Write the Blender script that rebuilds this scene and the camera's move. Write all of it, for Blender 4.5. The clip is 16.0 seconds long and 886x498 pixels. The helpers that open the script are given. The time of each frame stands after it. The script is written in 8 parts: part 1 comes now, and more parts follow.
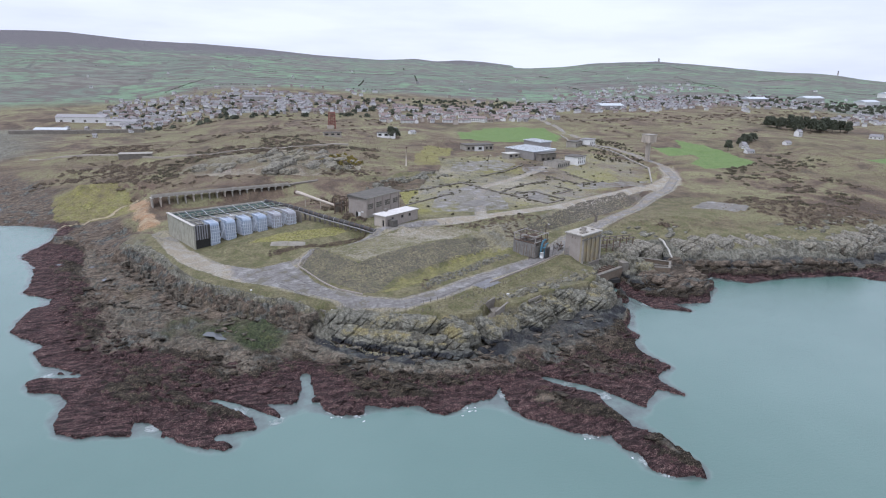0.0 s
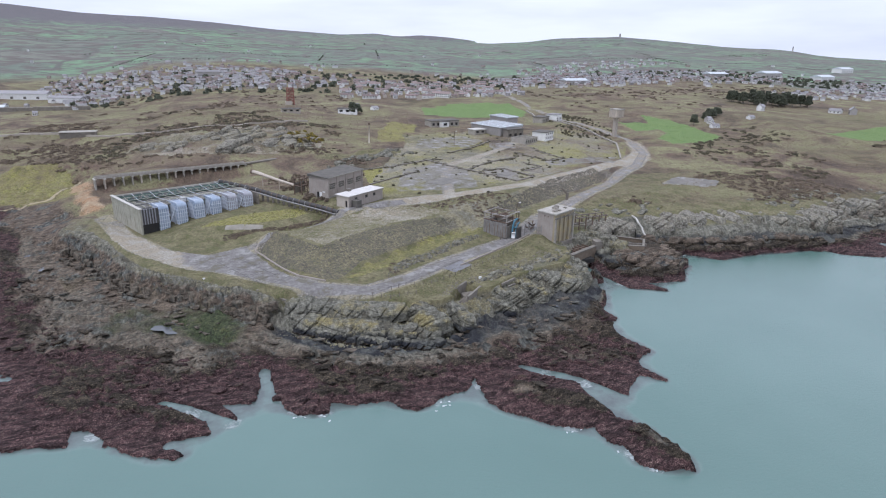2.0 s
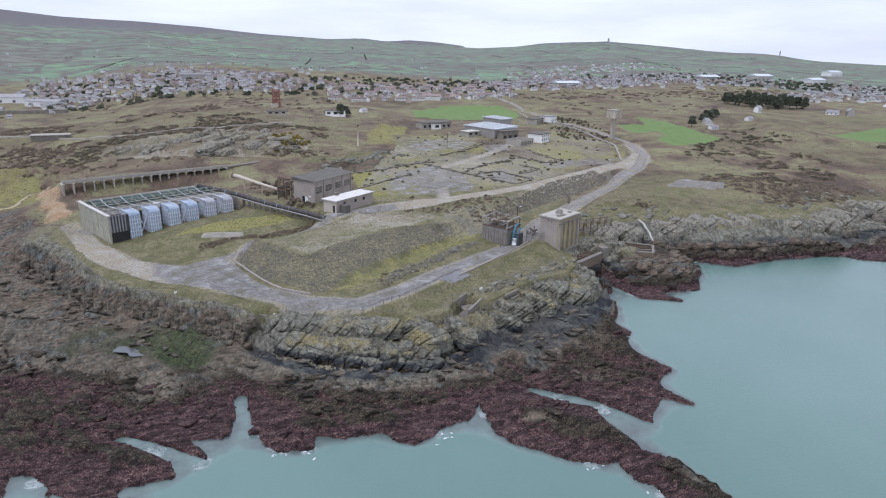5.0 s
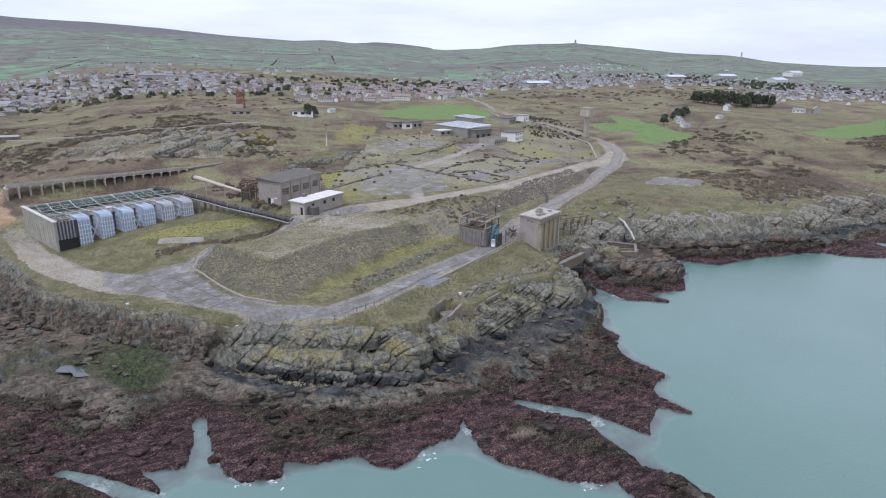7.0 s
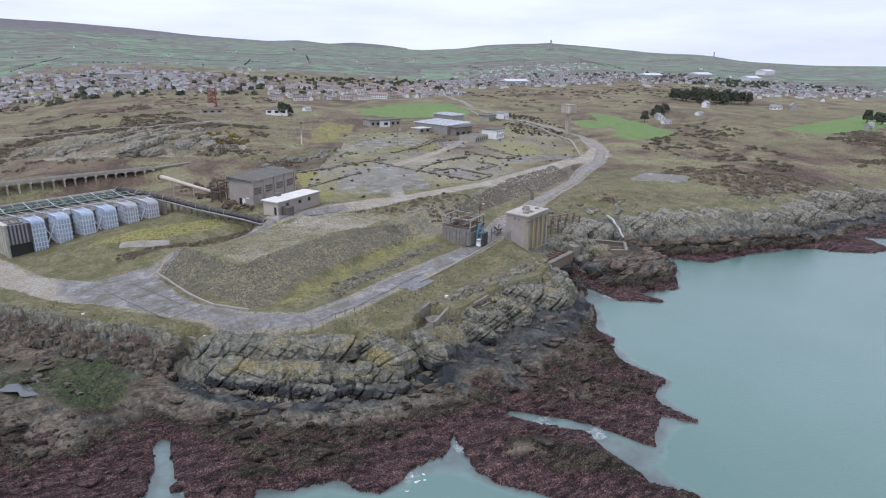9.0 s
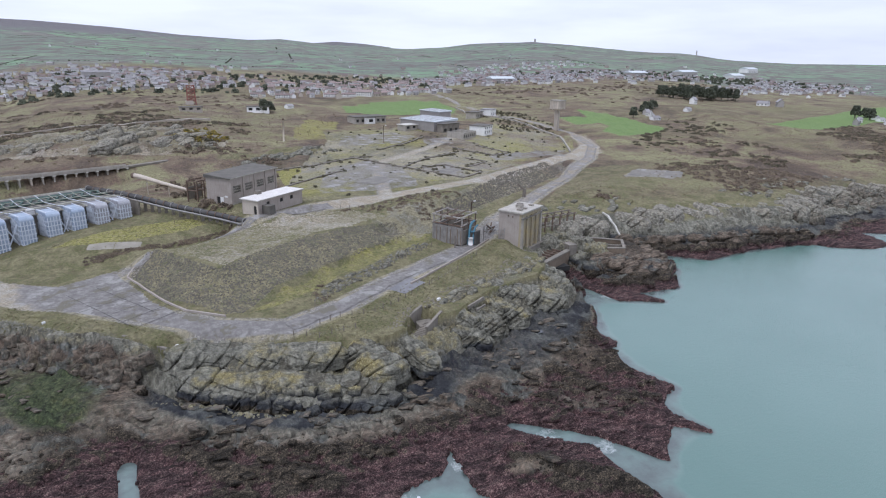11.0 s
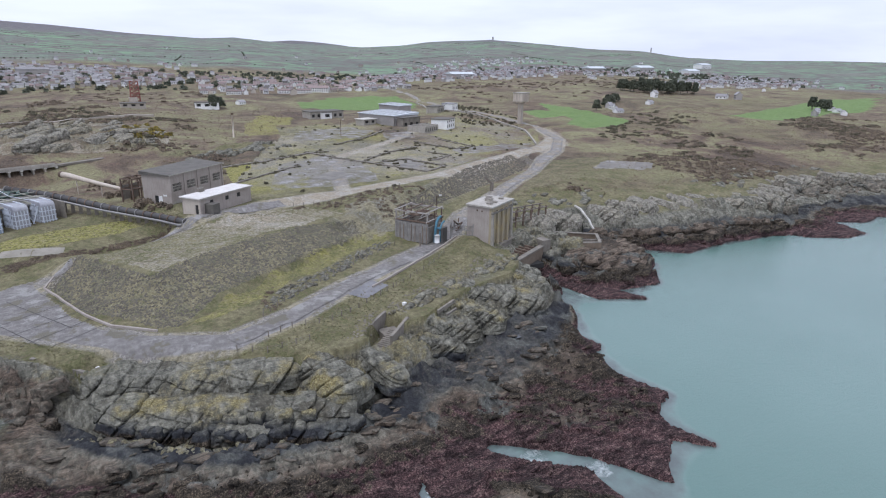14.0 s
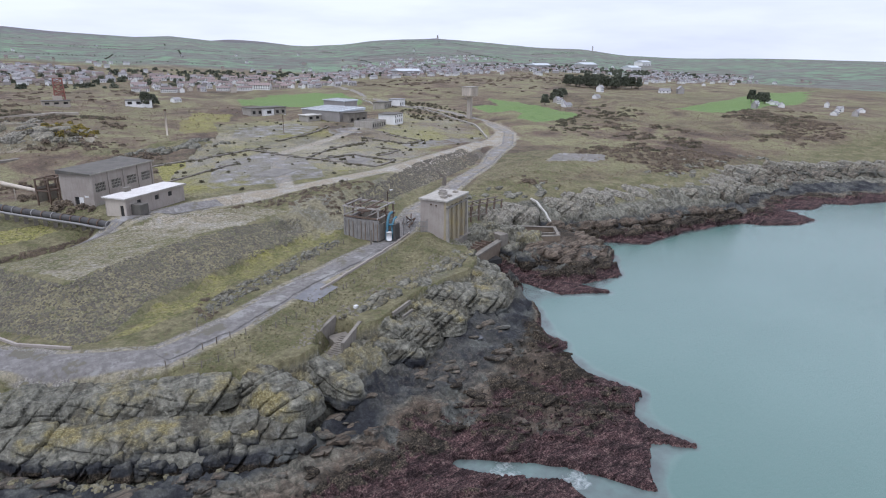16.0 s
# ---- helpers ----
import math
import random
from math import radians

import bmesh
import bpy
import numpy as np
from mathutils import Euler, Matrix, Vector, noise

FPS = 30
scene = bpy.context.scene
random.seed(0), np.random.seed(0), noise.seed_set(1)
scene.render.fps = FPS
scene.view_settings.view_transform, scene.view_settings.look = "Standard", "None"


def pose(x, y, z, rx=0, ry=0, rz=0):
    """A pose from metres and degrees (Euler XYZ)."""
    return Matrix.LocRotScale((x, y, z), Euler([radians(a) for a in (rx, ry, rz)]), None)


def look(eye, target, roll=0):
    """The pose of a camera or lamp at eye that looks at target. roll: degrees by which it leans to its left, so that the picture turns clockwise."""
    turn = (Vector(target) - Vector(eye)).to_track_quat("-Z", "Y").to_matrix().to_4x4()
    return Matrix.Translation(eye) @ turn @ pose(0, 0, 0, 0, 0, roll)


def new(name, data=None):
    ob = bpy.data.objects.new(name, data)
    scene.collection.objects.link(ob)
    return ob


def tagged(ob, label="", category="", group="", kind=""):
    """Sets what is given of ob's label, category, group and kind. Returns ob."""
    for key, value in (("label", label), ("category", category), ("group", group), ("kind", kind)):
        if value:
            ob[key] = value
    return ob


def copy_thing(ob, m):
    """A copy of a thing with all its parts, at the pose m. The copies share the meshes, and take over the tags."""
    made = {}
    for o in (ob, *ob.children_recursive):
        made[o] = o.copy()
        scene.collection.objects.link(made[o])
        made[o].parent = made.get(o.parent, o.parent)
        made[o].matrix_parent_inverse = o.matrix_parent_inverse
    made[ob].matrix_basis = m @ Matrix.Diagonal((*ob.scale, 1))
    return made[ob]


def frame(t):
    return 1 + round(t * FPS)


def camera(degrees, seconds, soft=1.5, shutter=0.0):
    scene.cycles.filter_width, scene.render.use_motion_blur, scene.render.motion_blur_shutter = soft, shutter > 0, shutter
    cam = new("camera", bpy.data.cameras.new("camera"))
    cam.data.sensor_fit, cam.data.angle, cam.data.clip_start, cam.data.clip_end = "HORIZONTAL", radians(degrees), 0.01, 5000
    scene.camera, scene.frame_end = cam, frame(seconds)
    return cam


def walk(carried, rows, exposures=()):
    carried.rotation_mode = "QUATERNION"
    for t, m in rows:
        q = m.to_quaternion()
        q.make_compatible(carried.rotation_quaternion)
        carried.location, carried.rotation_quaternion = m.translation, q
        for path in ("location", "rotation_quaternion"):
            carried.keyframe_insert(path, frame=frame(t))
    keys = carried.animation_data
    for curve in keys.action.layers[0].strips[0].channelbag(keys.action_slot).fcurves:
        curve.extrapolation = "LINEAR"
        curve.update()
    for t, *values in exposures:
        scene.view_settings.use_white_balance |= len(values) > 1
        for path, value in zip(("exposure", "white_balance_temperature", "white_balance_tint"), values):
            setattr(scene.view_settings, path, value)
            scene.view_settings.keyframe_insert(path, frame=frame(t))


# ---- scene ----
cam = camera(72.0, 16.0, 1.1)
SCALE = 1.4  # metres to one unit of the plan
PATH = [
    (0, (2.873, -3.647, 65.268), (3.354, -1.787, 64.712), 1.2),
    (0.5, (3.181, -1.286, 64.925), (3.679, 0.547, 64.298), 1.3),
    (1, (3.633, 0.989, 64.532), (4.166, 2.811, 63.904), 1.2),
    (1.5, (3.905, 3.356, 64.07), (4.475, 5.169, 63.445), 1.2),
    (2, (4.364, 5.623, 63.574), (4.952, 7.43, 62.951), 1.3),
    (2.5, (4.849, 7.925, 63.056), (5.452, 9.728, 62.436), 1.3),
    (3, (5.265, 10.181, 62.627), (5.878, 11.983, 62.011), 1.3),
    (3.5, (5.587, 12.525, 61.994), (6.202, 14.327, 61.382), 1.3),
    (6, (7.701, 23.115, 58.757), (8.348, 24.909, 58.155), 1.2),
    (6.5, (8.078, 25.301, 58.068), (8.76, 27.083, 57.468), 1.2),
    (7, (8.453, 27.357, 57.37), (9.165, 29.128, 56.773), 1.2),
    (7.5, (8.943, 29.375, 56.766), (9.673, 31.139, 56.17), 1.2),
    (8, (9.451, 31.25, 56.215), (10.182, 33.013, 55.617), 1.2),
    (8.5, (9.919, 33.183, 55.473), (10.67, 34.938, 54.878), 1.1),
    (9, (10.302, 35.218, 54.754), (11.08, 36.962, 54.161), 1.1),
    (11.5, (13.042, 44.353, 51.715), (13.878, 46.071, 51.121), 1.0),
    (12, (13.88, 46.121, 51.087), (14.74, 47.826, 50.493), 1.0),
    (12.5, (14.481, 47.814, 50.512), (15.366, 49.507, 49.919), 1.0),
    (13, (15.271, 49.61, 49.891), (16.154, 51.303, 49.297), 0.9),
    (13.5, (16.134, 51.499, 49.219), (17.031, 53.185, 48.625), 0.8),
    (14, (16.924, 53.296, 48.469), (17.855, 54.964, 47.876), 0.8),
    (14.5, (17.849, 55.121, 47.731), (18.828, 56.761, 47.139), 0.7),
    (15, (18.727, 57.091, 46.831), (19.79, 58.68, 46.242), 0.7),
    (15.5, (19.537, 58.626, 46.141), (20.67, 60.166, 45.553), 0.6),
    (16, (20.161, 60.134, 45.531), (21.23, 61.717, 44.939), 0.6),
]
walk(cam, [(t, look(SCALE * Vector(eye), SCALE * Vector(target), roll)) for t, eye, target, roll in PATH], [(0, 0.06, 5750, 13), (16, 0.06, 5750, 13)])


# ---- world, sun ----
world = bpy.data.worlds.new("overcast_sky")
scene.world = world
world.use_nodes = True
wt = world.node_tree
wt.nodes.clear()
w_out = wt.nodes.new("ShaderNodeOutputWorld")
w_bg = wt.nodes.new("ShaderNodeBackground")
w_sky = wt.nodes.new("ShaderNodeTexSky")
w_sky.sky_type, w_sky.sun_disc = "NISHITA", False
w_sky.sun_elevation, w_sky.sun_rotation = radians(67), radians(248)
w_sky.air_density, w_sky.dust_density = 1.0, 3.0
w_dim = wt.nodes.new("ShaderNodeMixRGB")
w_dim.blend_type, w_dim.inputs[0].default_value = "MULTIPLY", 1.0
w_dim.inputs[2].default_value = (0.06, 0.06, 0.06, 1)
w_coord = wt.nodes.new("ShaderNodeTexCoord")
w_map = wt.nodes.new("ShaderNodeMapping")
w_map.inputs["Scale"].default_value = (2.2, 2.2, 13.0)
w_noise = wt.nodes.new("ShaderNodeTexNoise")
w_noise.inputs["Scale"].default_value, w_noise.inputs["Detail"].default_value = 1.6, 6
w_ramp = wt.nodes.new("ShaderNodeValToRGB")
w_ramp.color_ramp.elements[0].position, w_ramp.color_ramp.elements[0].color = 0.3, (0.77, 0.79, 0.90, 1)
w_ramp.color_ramp.elements[1].position, w_ramp.color_ramp.elements[1].color = 0.62, (0.95, 0.965, 1.02, 1)
w_mix = wt.nodes.new("ShaderNodeMixRGB")
w_mix.inputs[0].default_value = 0.86
wt.links.new(w_coord.outputs["Generated"], w_map.inputs["Vector"])
wt.links.new(w_map.outputs[0], w_noise.inputs["Vector"])
wt.links.new(w_noise.outputs["Fac"], w_ramp.inputs[0])
wt.links.new(w_sky.outputs[0], w_dim.inputs[1])
wt.links.new(w_dim.outputs[0], w_mix.inputs[1])
wt.links.new(w_ramp.outputs[0], w_mix.inputs[2])
wt.links.new(w_mix.outputs[0], w_bg.inputs["Color"])
w_bg.inputs["Strength"].default_value = 1.1
wt.links.new(w_bg.outputs[0], w_out.inputs["Surface"])
sun = new("sun", bpy.data.lights.new("sun", "SUN"))
sun.data.energy, sun.data.angle, sun.data.color = 1.5, radians(24), (1.0, 0.97, 0.93)
sun.matrix_basis = look((-30, -12, 75), (0, 0, 0))

# ---- materials ----


def shader(name):
    """A new node material: its tree's maker of nodes, its linker and its principled shader."""
    m = bpy.data.materials.new(name)
    m.use_nodes = True
    tree = m.node_tree
    p = tree.nodes["Principled BSDF"]

    def node(kind, **values):
        n = tree.nodes.new("ShaderNode" + kind)
        for key, value in values.items():
            slot = n.inputs[int(key[1:])] if key[0] == "i" and key[1:].isdigit() else n.inputs[key.replace("_", " ")]
            if hasattr(value, "is_output"):
                tree.links.new(value, slot)
            else:
                slot.default_value = value
        return n

    return m, node, tree.links.new, p


def ramp(node, source, stops):
    r = node("ValToRGB", Fac=source)
    e = r.color_ramp.elements
    while len(e) < len(stops):
        e.new(0.5)
    for el, (at, colour) in zip(e, stops):
        el.position, el.color = at, (*colour, 1) if len(colour) == 3 else colour
    return r.outputs["Color"]


def grey(node, source, a, b):
    """The source, spread so that a gives 0 and b gives 1."""
    r = node("MapRange", Value=source, From_Min=a, From_Max=b)
    return r.outputs[0]


def mix(node, amount, a, b):
    n = node("MixRGB")
    n.inputs[0].default_value = 0
    for slot, value in zip(n.inputs, (amount, a, b)):
        if hasattr(value, "is_output"):
            n.id_data.links.new(value, slot)
        else:
            slot.default_value = (*value, 1) if isinstance(value, tuple) else value
    return n.outputs[0]


def noise_tex(node, scale, detail=5, rough=0.55, vector=None, distortion=0.0):
    n = node("TexNoise", Scale=scale, Detail=detail, Roughness=rough, Distortion=distortion)
    n.id_data.links.new(vector or node("NewGeometry").outputs["Position"], n.inputs["Vector"])
    return n.outputs["Fac"]


def surface(name, a, b, scale=1.0, rough=0.85, metal=0.0, bump=0.3, streak=0.0, stain=(0.1, 0.09, 0.07), stained=0.35, vary=0.0):
    """Weathered paint, render, concrete or steel: two tones, a grain, stains that run down, a fine relief."""
    m, node, link, p = shader(name)
    where = node("NewGeometry").outputs["Position"]
    broad = noise_tex(node, 0.35 * scale, 6, 0.6)
    fine = noise_tex(node, 7.0 * scale, 4)
    col = mix(node, grey(node, broad, 0.3, 0.7), a, b)
    grain = node("MixRGB", i0=0.25, i1=col, i2=ramp(node, fine, [(0.3, (0.55, 0.55, 0.55)), (0.7, (1.3, 1.3, 1.3))]))
    grain.blend_type = "MULTIPLY"
    run = node("Mapping", Vector=where, Scale=(2.0 * scale, 2.0 * scale, 0.18 * scale))
    streaks = noise_tex(node, 1.2, 6, 0.65, run.outputs[0])
    run_off = node("Math", i0=grey(node, streaks, 0.5, 0.75), i1=stained)
    run_off.operation = "MULTIPLY"
    col = mix(node, run_off.outputs[0], grain.outputs[0], stain)
    if vary:
        rnd = node("ObjectInfo").outputs["Random"]
        tone = node("MixRGB", i0=1.0, i1=col, i2=ramp(node, rnd, [(0, (1 - vary,) * 3), (1, (1 + vary,) * 3)]))
        tone.blend_type = "MULTIPLY"
        col = tone.outputs[0]
    link(col, p.inputs["Base Color"])
    p.inputs["Roughness"].default_value, p.inputs["Metallic"].default_value = rough, metal
    b_node = node("Bump", Strength=bump, Distance=0.05, Height=fine)
    link(b_node.outputs[0], p.inputs["Normal"])
    return m


CONCRETE = surface("weathered_concrete", (0.30, 0.275, 0.235), (0.42, 0.39, 0.34), stained=0.5)
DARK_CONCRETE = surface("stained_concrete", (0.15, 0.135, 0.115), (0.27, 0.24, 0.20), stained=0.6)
PALE_CONCRETE = surface("pale_concrete", (0.50, 0.47, 0.42), (0.62, 0.60, 0.55), stained=0.35)
ROOF_CONCRETE = surface("dirty_roof_concrete", (0.50, 0.47, 0.42), (0.34, 0.31, 0.27), scale=1.6, stained=0.5)
OCHRE_CONCRETE = surface("ochre_stained_concrete", (0.42, 0.34, 0.19), (0.33, 0.29, 0.22), stained=0.65)
SHED_WALL = surface("streaked_grey_shed_wall", (0.30, 0.285, 0.265), (0.20, 0.185, 0.17), scale=1.6, stained=0.85, stain=(0.06, 0.05, 0.045))
BLEACHED = surface("bleached_beam", (0.40, 0.37, 0.335), (0.30, 0.27, 0.245), stained=0.4)
STAINED_CONCRETE = surface("brown_stained_concrete", (0.15, 0.115, 0.085), (0.25, 0.195, 0.14), stained=0.5)
RENDER = surface("grey_brown_render", (0.33, 0.285, 0.25), (0.40, 0.355, 0.315), stained=0.3)
WHITE_ROOF = surface("white_felt_roof", (0.72, 0.69, 0.66), (0.6, 0.56, 0.52), stained=0.3, rough=0.6)
FELT = surface("grey_roof_felt", (0.095, 0.088, 0.078), (0.15, 0.138, 0.118), stained=0.4)
CLADDING = surface("pale_cladding", (0.47, 0.45, 0.37), (0.32, 0.31, 0.25), stained=0.5, rough=0.6)
SHEET = surface("pale_blue_grey_cladding", (0.24, 0.30, 0.40), (0.42, 0.48, 0.57), stained=0.25, rough=0.6)
SHEET_GREY = surface("grey_white_cladding", (0.40, 0.40, 0.42), (0.27, 0.27, 0.30), stained=0.3, rough=0.6)
BATTEN = surface("pale_batten", (0.70, 0.74, 0.79), (0.60, 0.63, 0.69), stained=0.2, rough=0.6)
# Near-black colour for the shade inside bays, doorways and shafts; window panes too.
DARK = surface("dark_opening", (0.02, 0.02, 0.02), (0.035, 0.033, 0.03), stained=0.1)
BLACK_PIPE = surface("black_pipe", (0.045, 0.042, 0.042), (0.09, 0.085, 0.08), stained=0.4, rough=0.7)
RUST = surface("rusty_steel", (0.125, 0.082, 0.06), (0.20, 0.145, 0.112), stained=0.5, rough=0.8, metal=0.2)
STEEL = surface("grey_steel", (0.33, 0.32, 0.31), (0.22, 0.21, 0.2), stained=0.4, rough=0.55, metal=0.4)
GREEN_PIPE = surface("green_painted_pipe", (0.05, 0.095, 0.078), (0.085, 0.135, 0.112), stained=0.4, rough=0.6)
BLUE_PIPE = surface("blue_painted_pipe", (0.05, 0.155, 0.215), (0.085, 0.20, 0.265), stained=0.4, rough=0.5)
CREAM_PIPE = surface("cream_pipe", (0.58, 0.52, 0.43), (0.48, 0.40, 0.33), stained=0.4, rough=0.6)
WHITE_WALL = surface("white_painted_wall", (0.82, 0.81, 0.79), (0.74, 0.73, 0.70), stained=0.2, vary=0.12)
CREAM_WALL = surface("cream_rendered_wall", (0.52, 0.46, 0.39), (0.44, 0.39, 0.33), stained=0.25, vary=0.2)
GREY_WALL = surface("grey_pebbledash_wall", (0.40, 0.375, 0.35), (0.32, 0.30, 0.285), stained=0.25, vary=0.25)
SLATE = surface("slate_roof", (0.235, 0.225, 0.23), (0.31, 0.295, 0.295), stained=0.25, rough=0.55, vary=0.2)
TILE_ROOF = surface("red_brown_tile_roof", (0.27, 0.205, 0.19), (0.225, 0.18, 0.17), stained=0.25, vary=0.25)
PALE_METAL_ROOF = surface("pale_metal_roof", (0.62, 0.65, 0.67), (0.52, 0.55, 0.57), stained=0.2, rough=0.45)
RED_STEEL = surface("red_painted_steel", (0.30, 0.12, 0.095), (0.24, 0.11, 0.09), stained=0.3)
WOOD = surface("weathered_wood", (0.16, 0.135, 0.11), (0.23, 0.20, 0.165), stained=0.3)
SLAB = surface("old_site_concrete", (0.15, 0.14, 0.125), (0.25, 0.23, 0.20), scale=0.6, stained=0.0)
PALE_SLAB = surface("pale_pad_concrete", (0.22, 0.20, 0.16), (0.31, 0.285, 0.24), scale=0.8, stained=0.0)
ASPHALT = surface("worn_asphalt", (0.135, 0.133, 0.14), (0.235, 0.23, 0.235), scale=0.8, stained=0.0)
FOAM = surface("sea_foam", (0.60, 0.64, 0.64), (0.45, 0.50, 0.51), stained=0.0)
WHITE_PAINT = surface("white_paint", (0.75, 0.74, 0.72), (0.68, 0.67, 0.65), stained=0.1)


def leaf_material(name, a, b):
    m, node, link, p = shader(name)
    rnd = node("NewGeometry").outputs["Random Per Island"]
    broad = noise_tex(node, 0.25, 3)
    col = mix(node, rnd, a, b)
    tone = node("MixRGB", i0=1.0, i1=col, i2=ramp(node, broad, [(0.3, (0.7, 0.7, 0.7)), (0.7, (1.3, 1.3, 1.2))]))
    tone.blend_type = "MULTIPLY"
    link(tone.outputs[0], p.inputs["Base Color"])
    p.inputs["Roughness"].default_value = 0.9
    return m


GORSE = leaf_material("gorse_leaves", (0.06, 0.056, 0.038), (0.125, 0.108, 0.068))
HEATH_LEAF = leaf_material("heather_leaves", (0.105, 0.08, 0.062), (0.185, 0.145, 0.105))
TREE_LEAF = leaf_material("tree_leaves", (0.055, 0.065, 0.045), (0.09, 0.095, 0.065))
GORSE_FLOWER = leaf_material("flowering_gorse_leaves", (0.26, 0.19, 0.03), (0.10, 0.09, 0.035))


def sea_material():
    m, node, link, p = shader("sea_water")
    where = node("NewGeometry").outputs["Position"]
    broad = noise_tex(node, 0.012, 4, 0.5)
    col = ramp(node, broad, [(0.3, (0.092, 0.172, 0.147)), (0.7, (0.126, 0.212, 0.185))])
    shoal, surf = node("Attribute"), node("Attribute")
    shoal.attribute_name, surf.attribute_name = "shoal", "surf"
    eddy = noise_tex(node, 0.09, 6, 0.6, None, 0.8)
    rocks = noise_tex(node, 0.16, 6, 0.62)
    lace = noise_tex(node, 0.55, 8, 0.7, None, 1.6)

    def over(amount, breakup, lo, hi):
        total = node("Math", i0=amount, i1=breakup)
        total.operation = "ADD"
        return grey(node, total.outputs[0], lo, hi)

    col = mix(node, over(shoal.outputs["Fac"], eddy, 0.85, 1.75), col, (0.175, 0.235, 0.215))
    dark = over(shoal.outputs["Fac"], rocks, 1.0, 1.5)
    col = mix(node, dark, col, (0.085, 0.105, 0.10))
    col = mix(node, over(surf.outputs["Fac"], lace, 0.98, 1.36), col, (0.46, 0.50, 0.49))
    link(col, p.inputs["Base Color"])
    p.inputs["Roughness"].default_value = 0.10
    p.inputs["IOR"].default_value = 1.75
    stretch = node("Mapping", Vector=where, Scale=(1.0, 1.6, 1.0), Rotation=(0, 0, 0.5))
    ripple = noise_tex(node, 0.7, 9, 0.72, stretch.outputs[0])
    b_node = node("Bump", Strength=0.22, Distance=0.5, Height=ripple)
    link(b_node.outputs[0], p.inputs["Normal"])
    return m


SEA = sea_material()


def ground_material():
    """The land: rock, with grass, weed, gravel, moss, fields and heath laid over it where the cover layers say."""
    m, node, link, p = shader("land")
    where = node("NewGeometry").outputs["Position"]
    a = node("Attribute")
    a.attribute_name = "cover_a"
    b = node("Attribute")
    b.attribute_name = "cover_b"
    sa, sb = node("SeparateColor", Color=a.outputs["Color"]), node("SeparateColor", Color=b.outputs["Color"])
    grass, weed, gravel, black = sa.outputs[0], sa.outputs[1], sa.outputs[2], a.outputs["Alpha"]
    moss, heath, lichen, soil = sb.outputs[0], sb.outputs[1], sb.outputs[2], b.outputs["Alpha"]
    tiny = noise_tex(node, 3.5, 6, 0.65)
    small = noise_tex(node, 0.75, 6, 0.6)
    patch = noise_tex(node, 0.16, 6, 0.62)
    wide = noise_tex(node, 0.03, 6, 0.6)
    beds = node("Mapping", Vector=where, Scale=(0.25, 0.9, 0.7), Rotation=(0.35, 0.3, 0.65))
    strata = noise_tex(node, 0.9, 8, 0.68, beds.outputs[0], 0.6)

    def blend(amount, breakup, under, over, soft=0.16):
        """Lays one cover over another, with an edge that the grain of the place breaks up."""
        s = node("Math", i0=amount, i1=breakup)
        s.operation = "ADD"
        return mix(node, grey(node, s.outputs[0], 1.0 - soft, 1.0 + soft), under, over)

    cleave_map = node("Mapping", Vector=where, Scale=(0.95, 0.30, 0.34), Rotation=(0.2, 0.42, 0.5))
    cleave = noise_tex(node, 1.0, 8, 0.62, cleave_map.outputs[0], 0.35)
    grain_sum = node("Math", i0=cleave, i1=strata)
    grain_sum.operation = "ADD"
    rock = ramp(node, grey(node, grain_sum.outputs[0], 0.74, 1.26), [(0.0, (0.045, 0.043, 0.037)), (0.28, (0.122, 0.117, 0.094)), (0.54, (0.192, 0.185, 0.148)), (0.95, (0.335, 0.318, 0.255))])
    rock = mix(node, grey(node, patch, 0.52, 0.60), rock, ramp(node, cleave, [(0.4, (0.085, 0.078, 0.06)), (0.6, (0.15, 0.138, 0.104))]))
    rock = mix(node, grey(node, small, 0.54, 0.64), rock, (0.16, 0.155, 0.13))
    rock = blend(lichen, small, rock, ramp(node, tiny, [(0.38, (0.15, 0.125, 0.058)), (0.5, (0.255, 0.21, 0.092)), (0.62, (0.34, 0.315, 0.19))]), 0.22)
    rock = blend(black, cleave, rock, ramp(node, patch, [(0.40, (0.026, 0.027, 0.031)), (0.52, (0.052, 0.054, 0.057)), (0.62, (0.115, 0.118, 0.108))]), 0.3)
    brown = ramp(node, strata, [(0.36, (0.034, 0.027, 0.021)), (0.45, (0.09, 0.069, 0.052)), (0.54, (0.155, 0.12, 0.09)), (0.64, (0.23, 0.184, 0.139))])
    brown = mix(node, grey(node, patch, 0.53, 0.60), brown, ramp(node, cleave, [(0.4, (0.045, 0.046, 0.043)), (0.51, (0.105, 0.108, 0.097)), (0.63, (0.185, 0.184, 0.162))]))
    land = blend(soil, small, rock, brown, 0.3)
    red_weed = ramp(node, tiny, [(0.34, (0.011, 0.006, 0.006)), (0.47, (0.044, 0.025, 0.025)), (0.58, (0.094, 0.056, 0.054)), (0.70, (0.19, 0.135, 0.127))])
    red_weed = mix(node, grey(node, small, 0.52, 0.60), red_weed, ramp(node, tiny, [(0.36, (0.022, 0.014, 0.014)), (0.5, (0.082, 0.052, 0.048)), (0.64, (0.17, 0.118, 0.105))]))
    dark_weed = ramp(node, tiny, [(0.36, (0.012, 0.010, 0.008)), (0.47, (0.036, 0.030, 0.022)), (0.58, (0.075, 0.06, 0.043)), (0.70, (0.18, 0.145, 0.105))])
    height = node("SeparateXYZ", Vector=where).outputs[2]
    tide_noise = node("Math", i0=patch, i1=small)
    tide_noise.operation = "ADD"
    tide = node("Math", i0=height, i1=node("Math", i0=tide_noise.outputs[0], i1=3.0).outputs[0])
